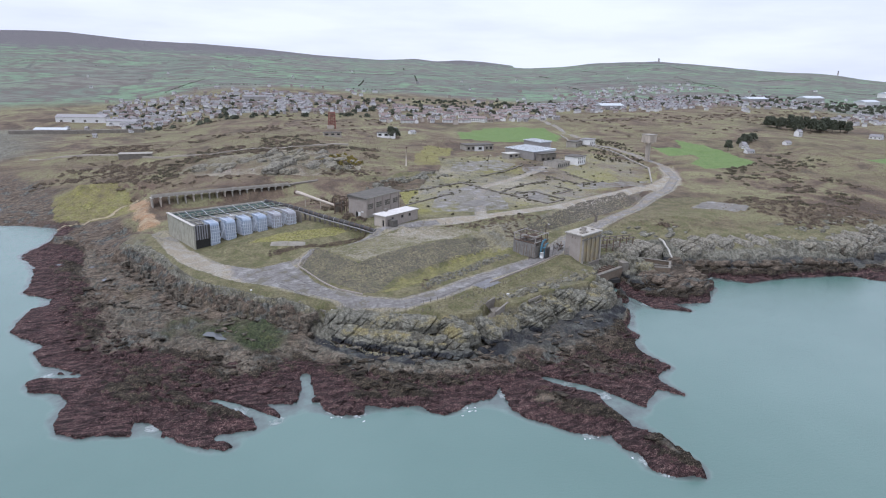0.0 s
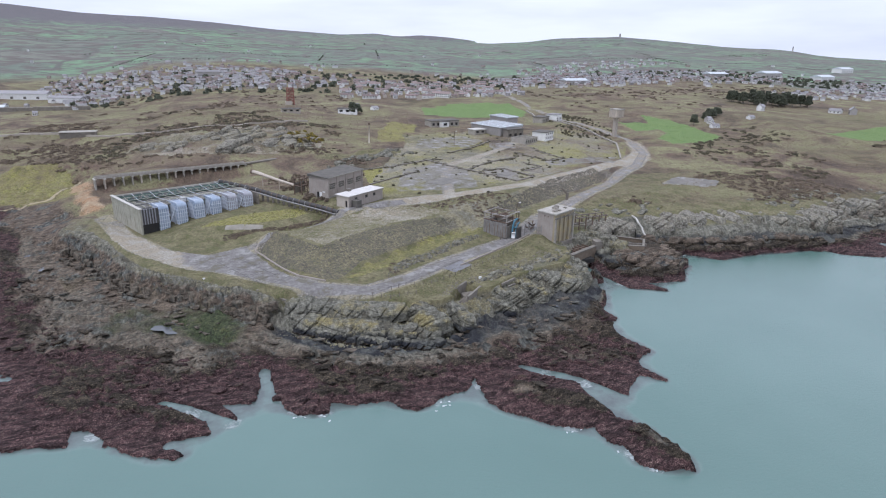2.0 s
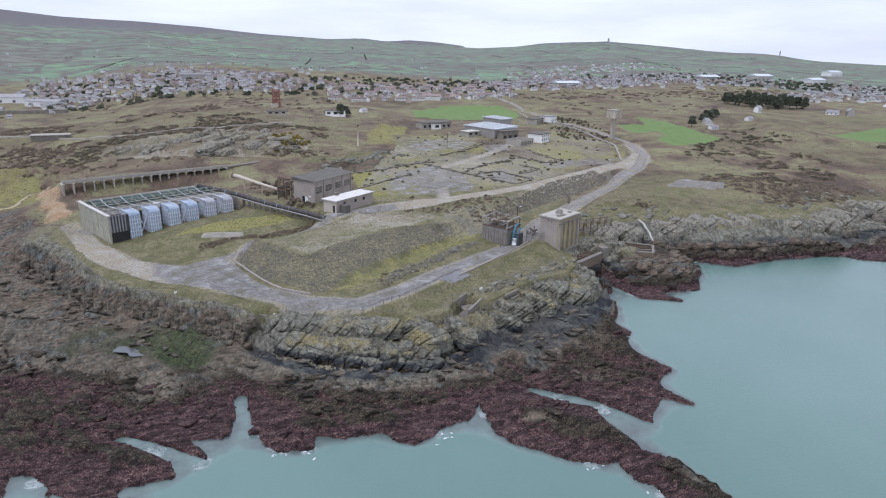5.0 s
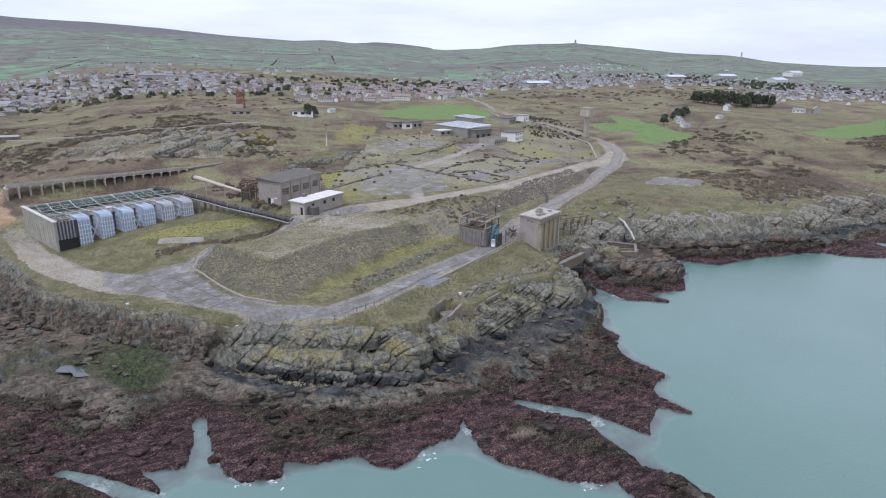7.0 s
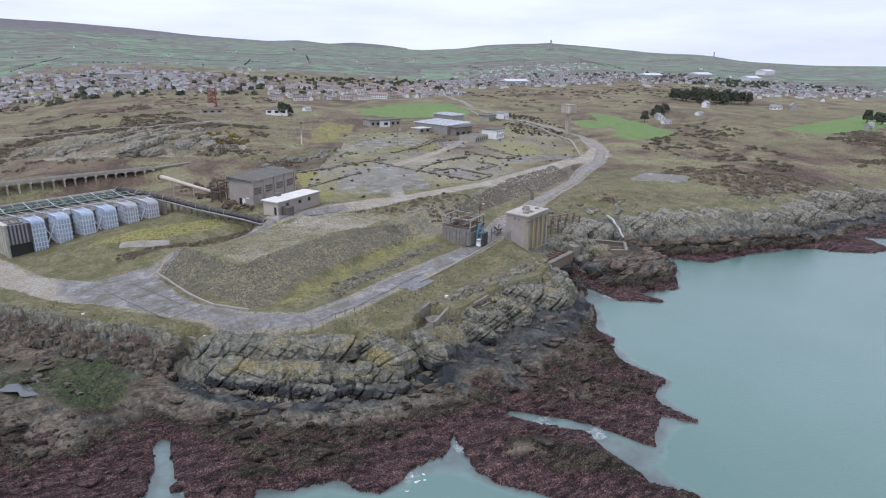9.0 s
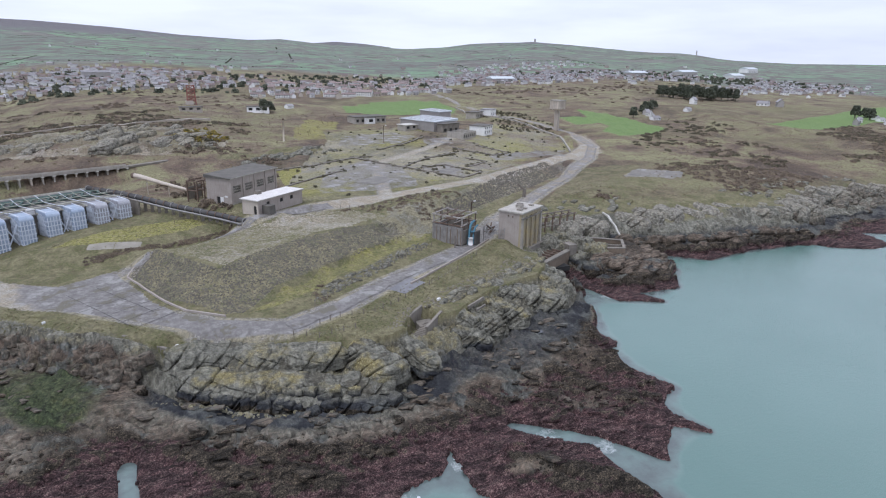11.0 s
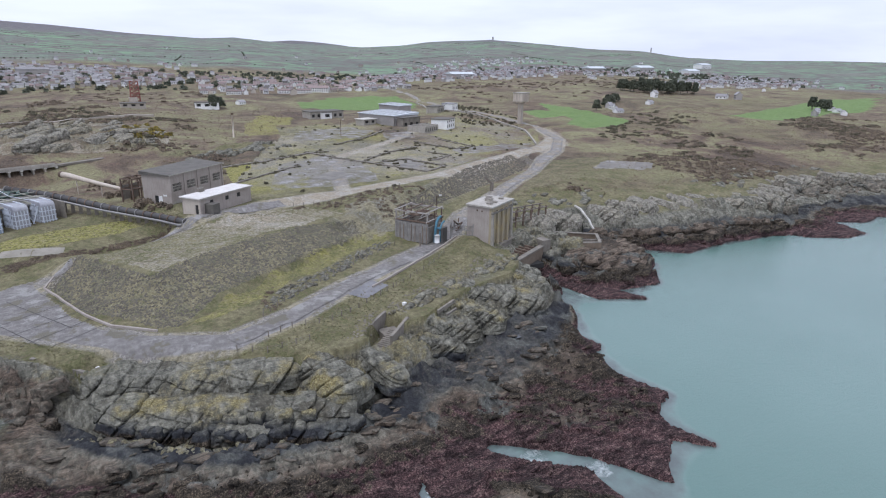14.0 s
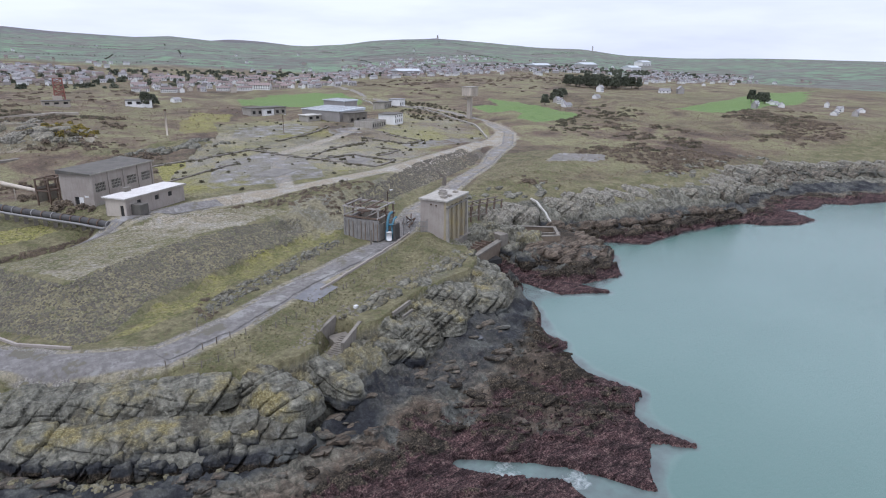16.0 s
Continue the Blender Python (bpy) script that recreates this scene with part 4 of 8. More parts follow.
def ground_sheet():
    xs = np.array(sorted(spread(-110, -3450, 0.9, 1.055) + list(np.arange(-110, -70, 0.8)) + list(np.arange(-70, -45, 0.5)) + list(np.arange(-45, 106, 0.36)) + list(np.arange(106, 150, 0.5)) + list(np.arange(150, 265, 0.8)) + spread(265, 3450, 0.9, 1.055)))
    ys = np.array(sorted(spread(64, -3450, 1.5, 1.2) + list(np.arange(64, 96, 0.5)) + list(np.arange(96, 158, 0.36)) + list(np.arange(158, 182, 0.5)) + list(np.arange(182, 270, 0.75)) + spread(270, 3450, 0.8, 1.035)))
    gx, gy = np.meshgrid(xs, ys)
    z, ca, cb, pasture, farmland, clay, tarmac, algae, dust = cover_and_height(gx.ravel(), gy.ravel())
    nx, ny = len(xs), len(ys)
    me = bpy.data.meshes.new("ground")
    me.vertices.add(nx * ny)
    me.vertices.foreach_set("co", np.stack([gx.ravel(), gy.ravel(), z], 1).ravel())
    k = np.arange(nx * ny).reshape(ny, nx)
    quads = np.stack([k[:-1, :-1], k[:-1, 1:], k[1:, 1:], k[1:, :-1]], -1).reshape(-1, 4)
    me.loops.add(quads.size)
    me.loops.foreach_set("vertex_index", quads.ravel())
    me.polygons.add(len(quads))
    me.polygons.foreach_set("loop_start", np.arange(len(quads)) * 4)
    me.update(calc_edges=True)
    me.polygons.foreach_set("use_smooth", np.ones(len(quads), bool))
    for name, some in (("cover_a", ca), ("cover_b", cb)):
        me.attributes.new(name, "FLOAT_COLOR", "POINT").data.foreach_set("color", np.stack([np.clip(c, 0, 1) for c in some], 1).ravel())
    for name, some in (("pasture", pasture), ("farmland", farmland), ("clay", clay), ("tarmac", tarmac), ("algae", algae), ("dust", dust)):
        me.attributes.new(name, "FLOAT", "POINT").data.foreach_set("value", some)
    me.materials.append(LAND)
    ground = new("ground", me)
    ground.scale = (SCALE,) * 3
    return tagged(ground, "rocky headland with grass, weed and gravel", "ground", kind="structure")


ground_sheet()


SURF_SPOTS = [(9.6, 104.6, 4), (14.4, 102.6, 3.5), (36, 100.4, 3.5), (45.2, 104.5, 3), (61.0, 77.6, 3), (55.5, 86.8, 3), (63, 73, 3), (8.4, 110, 4), (60, 105.6, 3.5), (66, 100, 3.5), (-9, 109.5, 4), (-1, 104, 4), (-24, 107, 3), (-50, 133, 3), (-66, 176, 3), (-62, 186, 4), (104, 146, 3), (140, 165, 3), (207, 147, 5), (222, 152, 6)]


def sea_sheet():
    """The water: one sheet to the horizon, which knows where it is shallow and where it breaks."""
    xs = np.array(sorted(spread(-110, -3480, 1.2, 1.16) + list(np.arange(-110, 250, 0.9)) + spread(250, 3480, 1.2, 1.16)))
    ys = np.array(sorted(spread(62, -3480, 1.2, 1.16) + list(np.arange(62, 182, 0.8)) + list(np.arange(182, 300, 1.6)) + spread(300, 3480, 1.8, 1.2)))
    gx, gy = [a.ravel() for a in np.meshgrid(xs, ys)]
    bed = cover_and_height(gx, gy)[0]
    bed = np.where((gx < -150) | (gx > 330) | (gy < 50), -4.0, bed)
    shoal = smooth(bed, -2.6, 0.1) ** 1.5
    surf = 0.38 * smooth(bed, -0.5, 0.0)
    for x, y, r in SURF_SPOTS:
        surf = np.maximum(surf, (0.15 + 0.55 * smooth(bed, -1.8, 0)) * smooth(np.hypot(gx - x, gy - y), r, 0.3 * r))
    nx, ny = len(xs), len(ys)
    me = bpy.data.meshes.new("sea")
    me.vertices.add(nx * ny)
    me.vertices.foreach_set("co", np.stack([gx, gy, np.zeros(nx * ny)], 1).ravel())
    k = np.arange(nx * ny).reshape(ny, nx)
    quads = np.stack([k[:-1, :-1], k[:-1, 1:], k[1:, 1:], k[1:, :-1]], -1).reshape(-1, 4)
    me.loops.add(quads.size)
    me.loops.foreach_set("vertex_index", quads.ravel())
    me.polygons.add(len(quads))
    me.polygons.foreach_set("loop_start", np.arange(len(quads)) * 4)
    me.update(calc_edges=True)
    for name, some in (("shoal", shoal), ("surf", surf)):
        me.attributes.new(name, "FLOAT", "POINT").data.foreach_set("value", some)
    me.materials.append(SEA)
    ob = new("sea", me)
    ob.scale = (SCALE,) * 3
    return tagged(ob, "calm milky turquoise sea water, pale at the rocks", "sea", kind="structure")


sea_sheet()

# ---- tools for things ----


def on_plan(m):
    """A pose of the plan, in metres and at the plan's scale."""
    return Matrix.Diagonal((SCALE, SCALE, SCALE, 1)) @ m


def in_metres(m):
    """A pose of the plan with its place in metres, for a copy that takes over the scale."""
    return Matrix.Translation(SCALE * m.translation) @ m.to_3x3().to_4x4()


def thing(name, m, label, category, group="", kind=""):
    """An empty for a thing's parts, both in units of the plan."""
    ob = new(name)
    ob.matrix_basis = on_plan(m)
    return tagged(ob, label, category, group, kind)


def part(name, bm, material, parent, label=""):
    me = bpy.data.meshes.new(name)
    bm.to_mesh(me)
    bm.free()
    me.materials.append(material)
    ob = new(name, me)
    ob.parent = parent
    return tagged(ob, label)


def part_at(name, shared, m, parent, label=""):
    """One more object on a mesh that already stands."""
    ob = new(name, shared)
    ob.parent, ob.matrix_basis = parent, m
    return tagged(ob, label)


def facets(bm, points, faces):
    vs = [bm.verts.new(p) for p in points]
    for f in faces:
        bm.faces.new([vs[k] for k in f])
    return vs


CUBE = [(0, 3, 2, 1), (4, 5, 6, 7), (0, 1, 5, 4), (1, 2, 6, 5), (2, 3, 7, 6), (3, 0, 4, 7)]


def box(bm, x0, y0, z0, x1, y1, z1, m=None):
    p = [(x0, y0, z0), (x1, y0, z0), (x1, y1, z0), (x0, y1, z0), (x0, y0, z1), (x1, y0, z1), (x1, y1, z1), (x0, y1, z1)]
    facets(bm, [m @ Vector(q) for q in p] if m else p, CUBE)
    return bm


def made(*boxes):
    bm = bmesh.new()
    for b in boxes:
        box(bm, *b)
    return bm


def beam(bm, a, b, w, h=None):
    """A square bar from a to b."""
    a, b = Vector(a), Vector(b)
    m = Matrix.Translation(a) @ (b - a).to_track_quat("X", "Z").to_matrix().to_4x4()
    h = h or w
    return box(bm, 0, -w / 2, -h / 2, (b - a).length, w / 2, h / 2, m)


def tube(bm, line, r, seg=12, caps=True):
    """A round pipe along a line."""
    pts = [Vector(p) for p in line]
    rings = []
    for k, p in enumerate(pts):
        way = (pts[min(k + 1, len(pts) - 1)] - pts[max(k - 1, 0)]).normalized()
        side = way.cross(Vector((0, 0, 1)))
        side = side.normalized() if side.length > 1e-3 else Vector((1, 0, 0))
        up = side.cross(way)
        rad = r[k] if isinstance(r, (list, tuple)) else r
        rings.append([bm.verts.new(p + rad * (math.cos(2 * math.pi * s / seg) * side + math.sin(2 * math.pi * s / seg) * up)) for s in range(seg)])
    for a, b in zip(rings, rings[1:]):
        for s in range(seg):
            bm.faces.new((a[s], a[(s + 1) % seg], b[(s + 1) % seg], b[s])).smooth = True
    if caps:
        bm.faces.new(rings[0])
        bm.faces.new(rings[-1][::-1])
    return bm


def prism(bm, line, z0, z1):
    """An upright block on a closed line."""
    n = len(line)
    vs = [bm.verts.new((x, y, z)) for z in (z0, z1) for x, y in line]
    bm.faces.new(vs[:n][::-1])
    bm.faces.new(vs[n:])
    for k in range(n):
        bm.faces.new((vs[k], vs[(k + 1) % n], vs[n + (k + 1) % n], vs[n + k]))
    return bm


def wall_ring(bm, line, thick, z0, z1):
    """Walls of one thickness inside a closed line that runs anticlockwise."""
    n = len(line)
    inner = []
    for k in range(n):
        p, q, r = Vector(line[k - 1]), Vector(line[k]), Vector(line[(k + 1) % n])
        a, b = (q - p).normalized(), (r - q).normalized()
        na, nb = Vector((-a.y, a.x)), Vector((-b.y, b.x))
        inner.append(q + (na + nb) * (thick / (1 + na.dot(nb))))
    rows = [[bm.verts.new((x, y, z)) for x, y in some] for z in (z0, z1) for some in (line, inner)]
    for k in range(n):
        j = (k + 1) % n
        bm.faces.new((rows[0][k], rows[0][j], rows[2][j], rows[2][k]))
        bm.faces.new((rows[1][j], rows[1][k], rows[3][k], rows[3][j]))
        bm.faces.new((rows[2][k], rows[2][j], rows[3][j], rows[3][k]))
        bm.faces.new((rows[1][k], rows[1][j], rows[0][j], rows[0][k]))
    return bm


def dressed_wall(bm, x0, x1, y, z0, z1, thick, openings):
    """A wall along x at y in one piece, with openings (x0, z0, x1, z1) through it."""
    xs = sorted({x0, x1, *(v for o in openings for v in (o[0], o[2]))})
    zs = sorted({z0, z1, *(v for o in openings for v in (o[1], o[3]))})
    known = {}

    def at(x, yy, z):
        return known[(x, yy, z)] if (x, yy, z) in known else known.setdefault((x, yy, z), bm.verts.new((x, yy, z)))

    def solid(i, k):
        if not (0 <= i < len(xs) - 1 and 0 <= k < len(zs) - 1):
            return False
        mx, mz = (xs[i] + xs[i + 1]) / 2, (zs[k] + zs[k + 1]) / 2
        return not any(a < mx < c and lo < mz < hi for a, lo, c, hi in openings)

    b = y + thick
    for i in range(len(xs) - 1):
        for k in range(len(zs) - 1):
            if not solid(i, k):
                continue
            a, c, lo, hi = xs[i], xs[i + 1], zs[k], zs[k + 1]
            bm.faces.new((at(a, y, lo), at(c, y, lo), at(c, y, hi), at(a, y, hi)))
            bm.faces.new((at(c, b, lo), at(a, b, lo), at(a, b, hi), at(c, b, hi)))
            if not solid(i - 1, k):
                bm.faces.new((at(a, b, lo), at(a, y, lo), at(a, y, hi), at(a, b, hi)))
            if not solid(i + 1, k):
                bm.faces.new((at(c, y, lo), at(c, b, lo), at(c, b, hi), at(c, y, hi)))
            if not solid(i, k - 1):
                bm.faces.new((at(a, b, lo), at(c, b, lo), at(c, y, lo), at(a, y, lo)))
            if not solid(i, k + 1):
                bm.faces.new((at(a, y, hi), at(c, y, hi), at(c, b, hi), at(a, b, hi)))
    return bm


def drape(bm, line, half, lift=0.05, step=1.5, ragged=0.0, seed=1):
    """A strip that follows the ground along a line."""
    rng = random.Random(seed)
    pts = []
    for (x0, y0), (x1, y1) in zip(line, line[1:]):
        n = max(1, int(math.hypot(x1 - x0, y1 - y0) / step))
        pts += [(x0 + (x1 - x0) * k / n, y0 + (y1 - y0) * k / n) for k in range(n)]
    pts.append(line[-1])
    sides = []
    for k, p in enumerate(pts):
        a, b = pts[max(k - 2, 0)], pts[min(k + 2, len(pts) - 1)]
        d = math.hypot(b[0] - a[0], b[1] - a[1])
        nx, ny = -(b[1] - a[1]) / d, (b[0] - a[0]) / d
        row = []
        for s in (-1, -0.5, 0, 0.5, 1):
            w = s * half * (1 + ragged * (rng.random() - 0.5) * abs(s))
            row.append((p[0] + nx * w, p[1] + ny * w))
        sides.append(row)
    flat = [q for row in sides for q in row]
    zs = ground_many([q[0] for q in flat], [q[1] for q in flat])
    vs = [bm.verts.new((q[0], q[1], z + lift)) for q, z in zip(flat, zs)]
    for k in range(len(pts) - 1):
        for s in range(4):
            bm.faces.new((vs[5 * k + s + 1], vs[5 * k + s], vs[5 * k + 5 + s], vs[5 * k + 6 + s]))
    return bm


def along(line, step):
    """Places every step metres along a line, each with the way it runs there."""
    out, left = [], 0.0
    for (x0, y0), (x1, y1) in zip(line, line[1:]):
        d = math.hypot(x1 - x0, y1 - y0)
        while left <= d:
            out.append((x0 + (x1 - x0) * left / d, y0 + (y1 - y0) * left / d, math.degrees(math.atan2(y1 - y0, x1 - x0))))
            left += step
        left -= d
    return out


def clump_mesh(rng, count, rx, rz, leaf):
    """Small leaf tufts scattered through a flattened, uneven crown: lists of points and faces."""
    pts, faces = [], []
    for _ in range(count):
        a, h, r = rng.random() * 6.283, rng.random(), math.sqrt(rng.random())
        c = Vector((math.cos(a) * r * rx * (1 - 0.5 * h), math.sin(a) * r * rx * (1 - 0.5 * h), rz * h))
        s = leaf * (0.6 + 0.8 * rng.random())
        q = Euler((rng.random() * 6.3, rng.random() * 6.3, rng.random() * 6.3)).to_matrix()
        k = len(pts)
        for p in ((1, 0, -0.4), (-0.5, 0.87, -0.4), (-0.5, -0.87, -0.4), (0, 0, 0.9)):
            pts.append(tuple(c + q @ (Vector(p) * s)))
        faces += [(k, k + 1, k + 3), (k + 1, k + 2, k + 3), (k + 2, k, k + 3), (k, k + 2, k + 1)]
    return pts, faces


def scatter(name, places, make, material, label, category, lift=0.0):
    """Many small growths or stones in one object, each set on the ground at its place."""
    zs = ground_many([p[0] for p in places], [p[1] for p in places])
    pts, faces = [], []
    for (x, y, size, turn), z in zip(places, zs):
        mp, mf = make
        k, c, s = len(pts), math.cos(turn), math.sin(turn)
        pts += [(x + size * (c * a - s * b), y + size * (s * a + c * b), z + lift + size * h) for a, b, h in mp]
        faces += [tuple(i + k for i in f) for f in mf]
    me = bpy.data.meshes.new(name)
    me.from_pydata(pts, [], faces)
    me.materials.append(material)
    ob = new(name, me)
    ob.scale = (SCALE,) * 3
    return tagged(ob, label, category, kind="stuff")

# ---- roads ----
for road_name, road_line, road_half, road_label, road_mat in (
        ("coast_road", COAST_ROAD[7:], 1.6, "worn grey asphalt road along the coast", ASPHALT),
        ("site_road", SITE_ROAD, 2.2, "grey asphalt road leading inland", ASPHALT),
        ("yard_track", YARD_TRACK[1:7], 1.7, "worn grey asphalt track up to the old yard", ASPHALT)):
    bm = drape(bmesh.new(), road_line, road_half, 0.10, 1.2, 0.35)
    me = bpy.data.meshes.new(road_name)
    bm.to_mesh(me)
    bm.free()
    me.materials.append(LAND)
    me.attributes.new("tarmac", "FLOAT", "POINT").data.foreach_set("value", [0.82 - 0.3 * min(1.0, max(0.0, (v.co.x - 86) / 10)) for v in me.vertices])
    me.attributes.new("dust", "FLOAT", "POINT").data.foreach_set("value", [0.72 if v.co.x > 92 else 0.1 for v in me.vertices])
    road = new(road_name, me)
    road.scale = (SCALE,) * 3
    tagged(road, road_label, "road", kind="structure")

shingle = bmesh.new()
drape(shingle, [(-63, 290.8), (-65.8, 281.6), (-72, 273.9), (-79.9, 271.1), (-88, 269.7), (-93, 269)], 0.8, 0.12, 1.0, 0.9)
me = bpy.data.meshes.new("shingle_path")
shingle.to_mesh(me)
shingle.free()
me.materials.append(OCHRE_CONCRETE)
path_strip = new("shingle_path", me)
path_strip.scale = (SCALE,) * 3
tagged(path_strip, "pale shingle path down to the bay", "path", kind="structure")

# ---- cooling house with its six cells ----
COOLING = pose(-28.0, 203.6, 7.2, 0, 0, 27.7)


def cooling_house():
    house = thing("cooling_house", COOLING, "long pale concrete cooling house with a pipe-covered roof", "building")
    # Floor and back block use the dark concrete to paint shade between the cells.
    part("floor_slab", made((0, 0.2, -0.6, 39.6, 24.6, 0.2)), DARK_CONCRETE, house)
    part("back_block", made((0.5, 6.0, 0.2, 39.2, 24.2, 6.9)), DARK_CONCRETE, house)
    side = part("side_wall", made((0, 0, 0, 0.45, 24.6, 8.1)), CLADDING, house, "pale streaked concrete side wall")
    rib = made((-0.09, -0.14, 0.0, 0.0, 0.14, 8.1))
    first = part("rib", rib, CLADDING, side)
    for k in range(1, 15):
        part_at("rib", first.data, Matrix.Translation((0, 0.3 + k * 1.72, 0)), side)
    first.location = (0, 0.3, 0)
    coping = part("coping", made((-0.3, -0.2, 8.1, 0.7, 24.8, 8.35)), PALE_CONCRETE, side)
    front = part("striped_front", made((0.45, 0.3, 3.2, 5.4, 0.6, 8.0)), SHEET_GREY, house, "striped grey-blue cladding")
    stripe = part("stripe", made((0, 0.12, 3.2, 0.35, 0.3, 8.0)), BLACK_PIPE, front)
    for k in range(6):
        part_at("stripe", stripe.data, Matrix.Translation((0.75 + 0.8 * k, 0, 0)), front)
    stripe.location = (0.75 + 0.8 * 6 - 0.4, 0, 0)
    # Solid near-black block in place of the shaded hollow under the stripes.
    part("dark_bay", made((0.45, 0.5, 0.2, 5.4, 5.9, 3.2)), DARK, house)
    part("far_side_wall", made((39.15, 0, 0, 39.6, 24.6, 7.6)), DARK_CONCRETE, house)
    part("back_wall", made((0, 24.2, 0, 39.6, 24.65, 8.0)), CLADDING, house)
    roof = part("roof_deck", made((0.45, 5.4, 6.9, 39.15, 24.2, 7.2)), STEEL, house, "dark steel roof deck with pipe runs")
    joist = part("joist", made((-0.14, 4.6, 7.2, 0.14, 24.0, 7.55)), CLADDING, roof)
    joist.location = (1.5, 0, 0)
    for k in range(1, 20):
        part_at("joist", joist.data, Matrix.Translation((1.5 + 1.93 * k, 0, 0)), roof)
    for y, z, r, mat, nm in ((8.0, 7.8, 0.16, STEEL, "pipe"), (9.6, 7.85, 0.2, CLADDING, "pipe"), (11.0, 7.8, 0.14, STEEL, "pipe"), (19.6, 8.0, 0.32, GREEN_PIPE, "header_pipe"),
                             (14.4, 8.0, 0.32, GREEN_PIPE, "header_pipe"), (21.6, 7.9, 0.2, GREEN_PIPE, "pipe"), (23.0, 7.9, 0.18, STEEL, "pipe")):
        part(nm, tube(bmesh.new(), [(1.0, y, z), (38.6, y, z)], r, 8), mat, roof)
    bm = bmesh.new()
    beam(bm, (-0.9, 14.8, 8.2), (0.5, 17.0, 8.3), 0.42)
    beam(bm, (0.5, 17.0, 8.3), (-0.9, 19.2, 8.2), 0.42)
    chevron = part("branch_pipe", bm, GREEN_PIPE, roof, "green painted branch pipe")
    chevron.location = (3, 0, 0)
    dark = part("manhole", made((0.4, 15.6, 7.5, 1.5, 18.4, 7.9)), BLACK_PIPE, roof)
    dark.location = (3, 0, 0)
    for k in range(1, 17):
        part_at("branch_pipe", chevron.data, Matrix.Translation((3 + 2.1 * k, 0, 0)), roof, "green painted branch pipe")
        part_at("manhole", dark.data, Matrix.Translation((3 + 2.1 * k, 0, 0)), roof)
    part("vent_box", made((15.2, 6.0, 7.2, 16.8, 7.2, 8.5)), WHITE_PAINT, roof, "white vent box")
    for k in range(13):
        lattice_bar = bmesh.new()
        x0 = 1.2 + 2.9 * k
        beam(lattice_bar, (x0, 12.6, 8.35), (x0 + 1.5, 22.6, 8.45), 0.13)
        beam(lattice_bar, (x0 + 1.5, 6.0, 8.1), (x0, 12.6, 8.35), 0.13)
        part("walkway_bar", lattice_bar, BATTEN if k % 2 else CLADDING, roof, "pale steel walkway bar")
    for y in (6.6, 12.6, 17.0, 22.6):
        part("walkway_rail", beam(bmesh.new(), (0.8, y, 8.5), (38.8, y, 8.5), 0.13), CLADDING, roof)
    bm = bmesh.new()
    for y in (5.5, 23.9):
        beam(bm, (0.6, y, 8.25), (39, y, 8.25), 0.1)
        for k in range(20):
            beam(bm, (0.7 + 2 * k, y, 7.2), (0.7 + 2 * k, y, 8.25), 0.09)
    part("railing", bm, STEEL, roof)
    return house


def cooling_cell(material):
    """One bay with a rounded shoulder, sheeted and battened."""
    cell = thing("cooling_cell", Matrix(), "rounded cooling cell in pale battened cladding", "cooling cell", "cells of the cooling house")
    w, d, h, r = 3.1, 6.4, 7.9, 1.05
    side = [(d, 0.0), (0.0, 0.0), (0.0, h - r)] + [(r - r * math.cos(a), h - r + r * math.sin(a)) for a in np.linspace(0.2, math.pi / 2, 7)] + [(d, h)]
    bm = bmesh.new()
    left = [bm.verts.new((0, y, z)) for y, z in side]
    right = [bm.verts.new((w, y, z)) for y, z in side]
    bm.faces.new(left)
    bm.faces.new(right[::-1])
    for k in range(len(side)):
        j = (k + 1) % len(side)
        bm.faces.new((left[j], left[k], right[k], right[j]))
    body = part("shell", bm, material, cell)
    for k in range(5):
        z = 1.2 + 1.15 * k
        part("batten", made((-0.09, -0.09, z, w + 0.09, d, z + 0.17)), BATTEN, body)
    for k in range(5):
        x = 0.05 + 0.67 * k
        part("post", made((x, -0.11, 0.3, x + 0.17, 0.0, h - r)), BATTEN, body)
    bm = bmesh.new()
    for k in range(7):
        y = 0.5 + 0.72 * k
        beam(bm, (-0.06, y, 0.6), (-0.06, min(y + 1.6, d), h - 0.6 - (0.9 if y < 1.0 else 0)), 0.17)
        beam(bm, (-0.08, min(y + 1.9, d), 0.6), (-0.08, y, h - 0.9 - (0.9 if y < 1.0 else 0)), 0.13)
    part("side_lattice", bm, BATTEN, body, "slanting pale battens")
    bm = bmesh.new()
    tube(bm, [(0.3, d, h + 0.12), (0.3, r * 0.8, h + 0.1)], 0.12, 6)
    tube(bm, [(w - 0.3, d, h + 0.12), (w - 0.3, r * 0.8, h + 0.1)], 0.12, 6)
    part("top_rail", bm, BATTEN, body)
    return cell


def cell_brace():
    brace = thing("cross_brace", Matrix(), "pale crossed timber brace between cooling cells", "brace", "braces of the cooling house")
    for a, b in (((0, 0.8, 0.6), (2.6, 0.8, 6.2)), ((2.6, 0.9, 0.6), (0, 0.9, 6.2))):
        part("strut", beam(bmesh.new(), a, b, 0.24), BATTEN, brace)
    return brace


cooling_house()
blue_cell, grey_cell, brace = cooling_cell(SHEET), cooling_cell(SHEET_GREY), cell_brace()
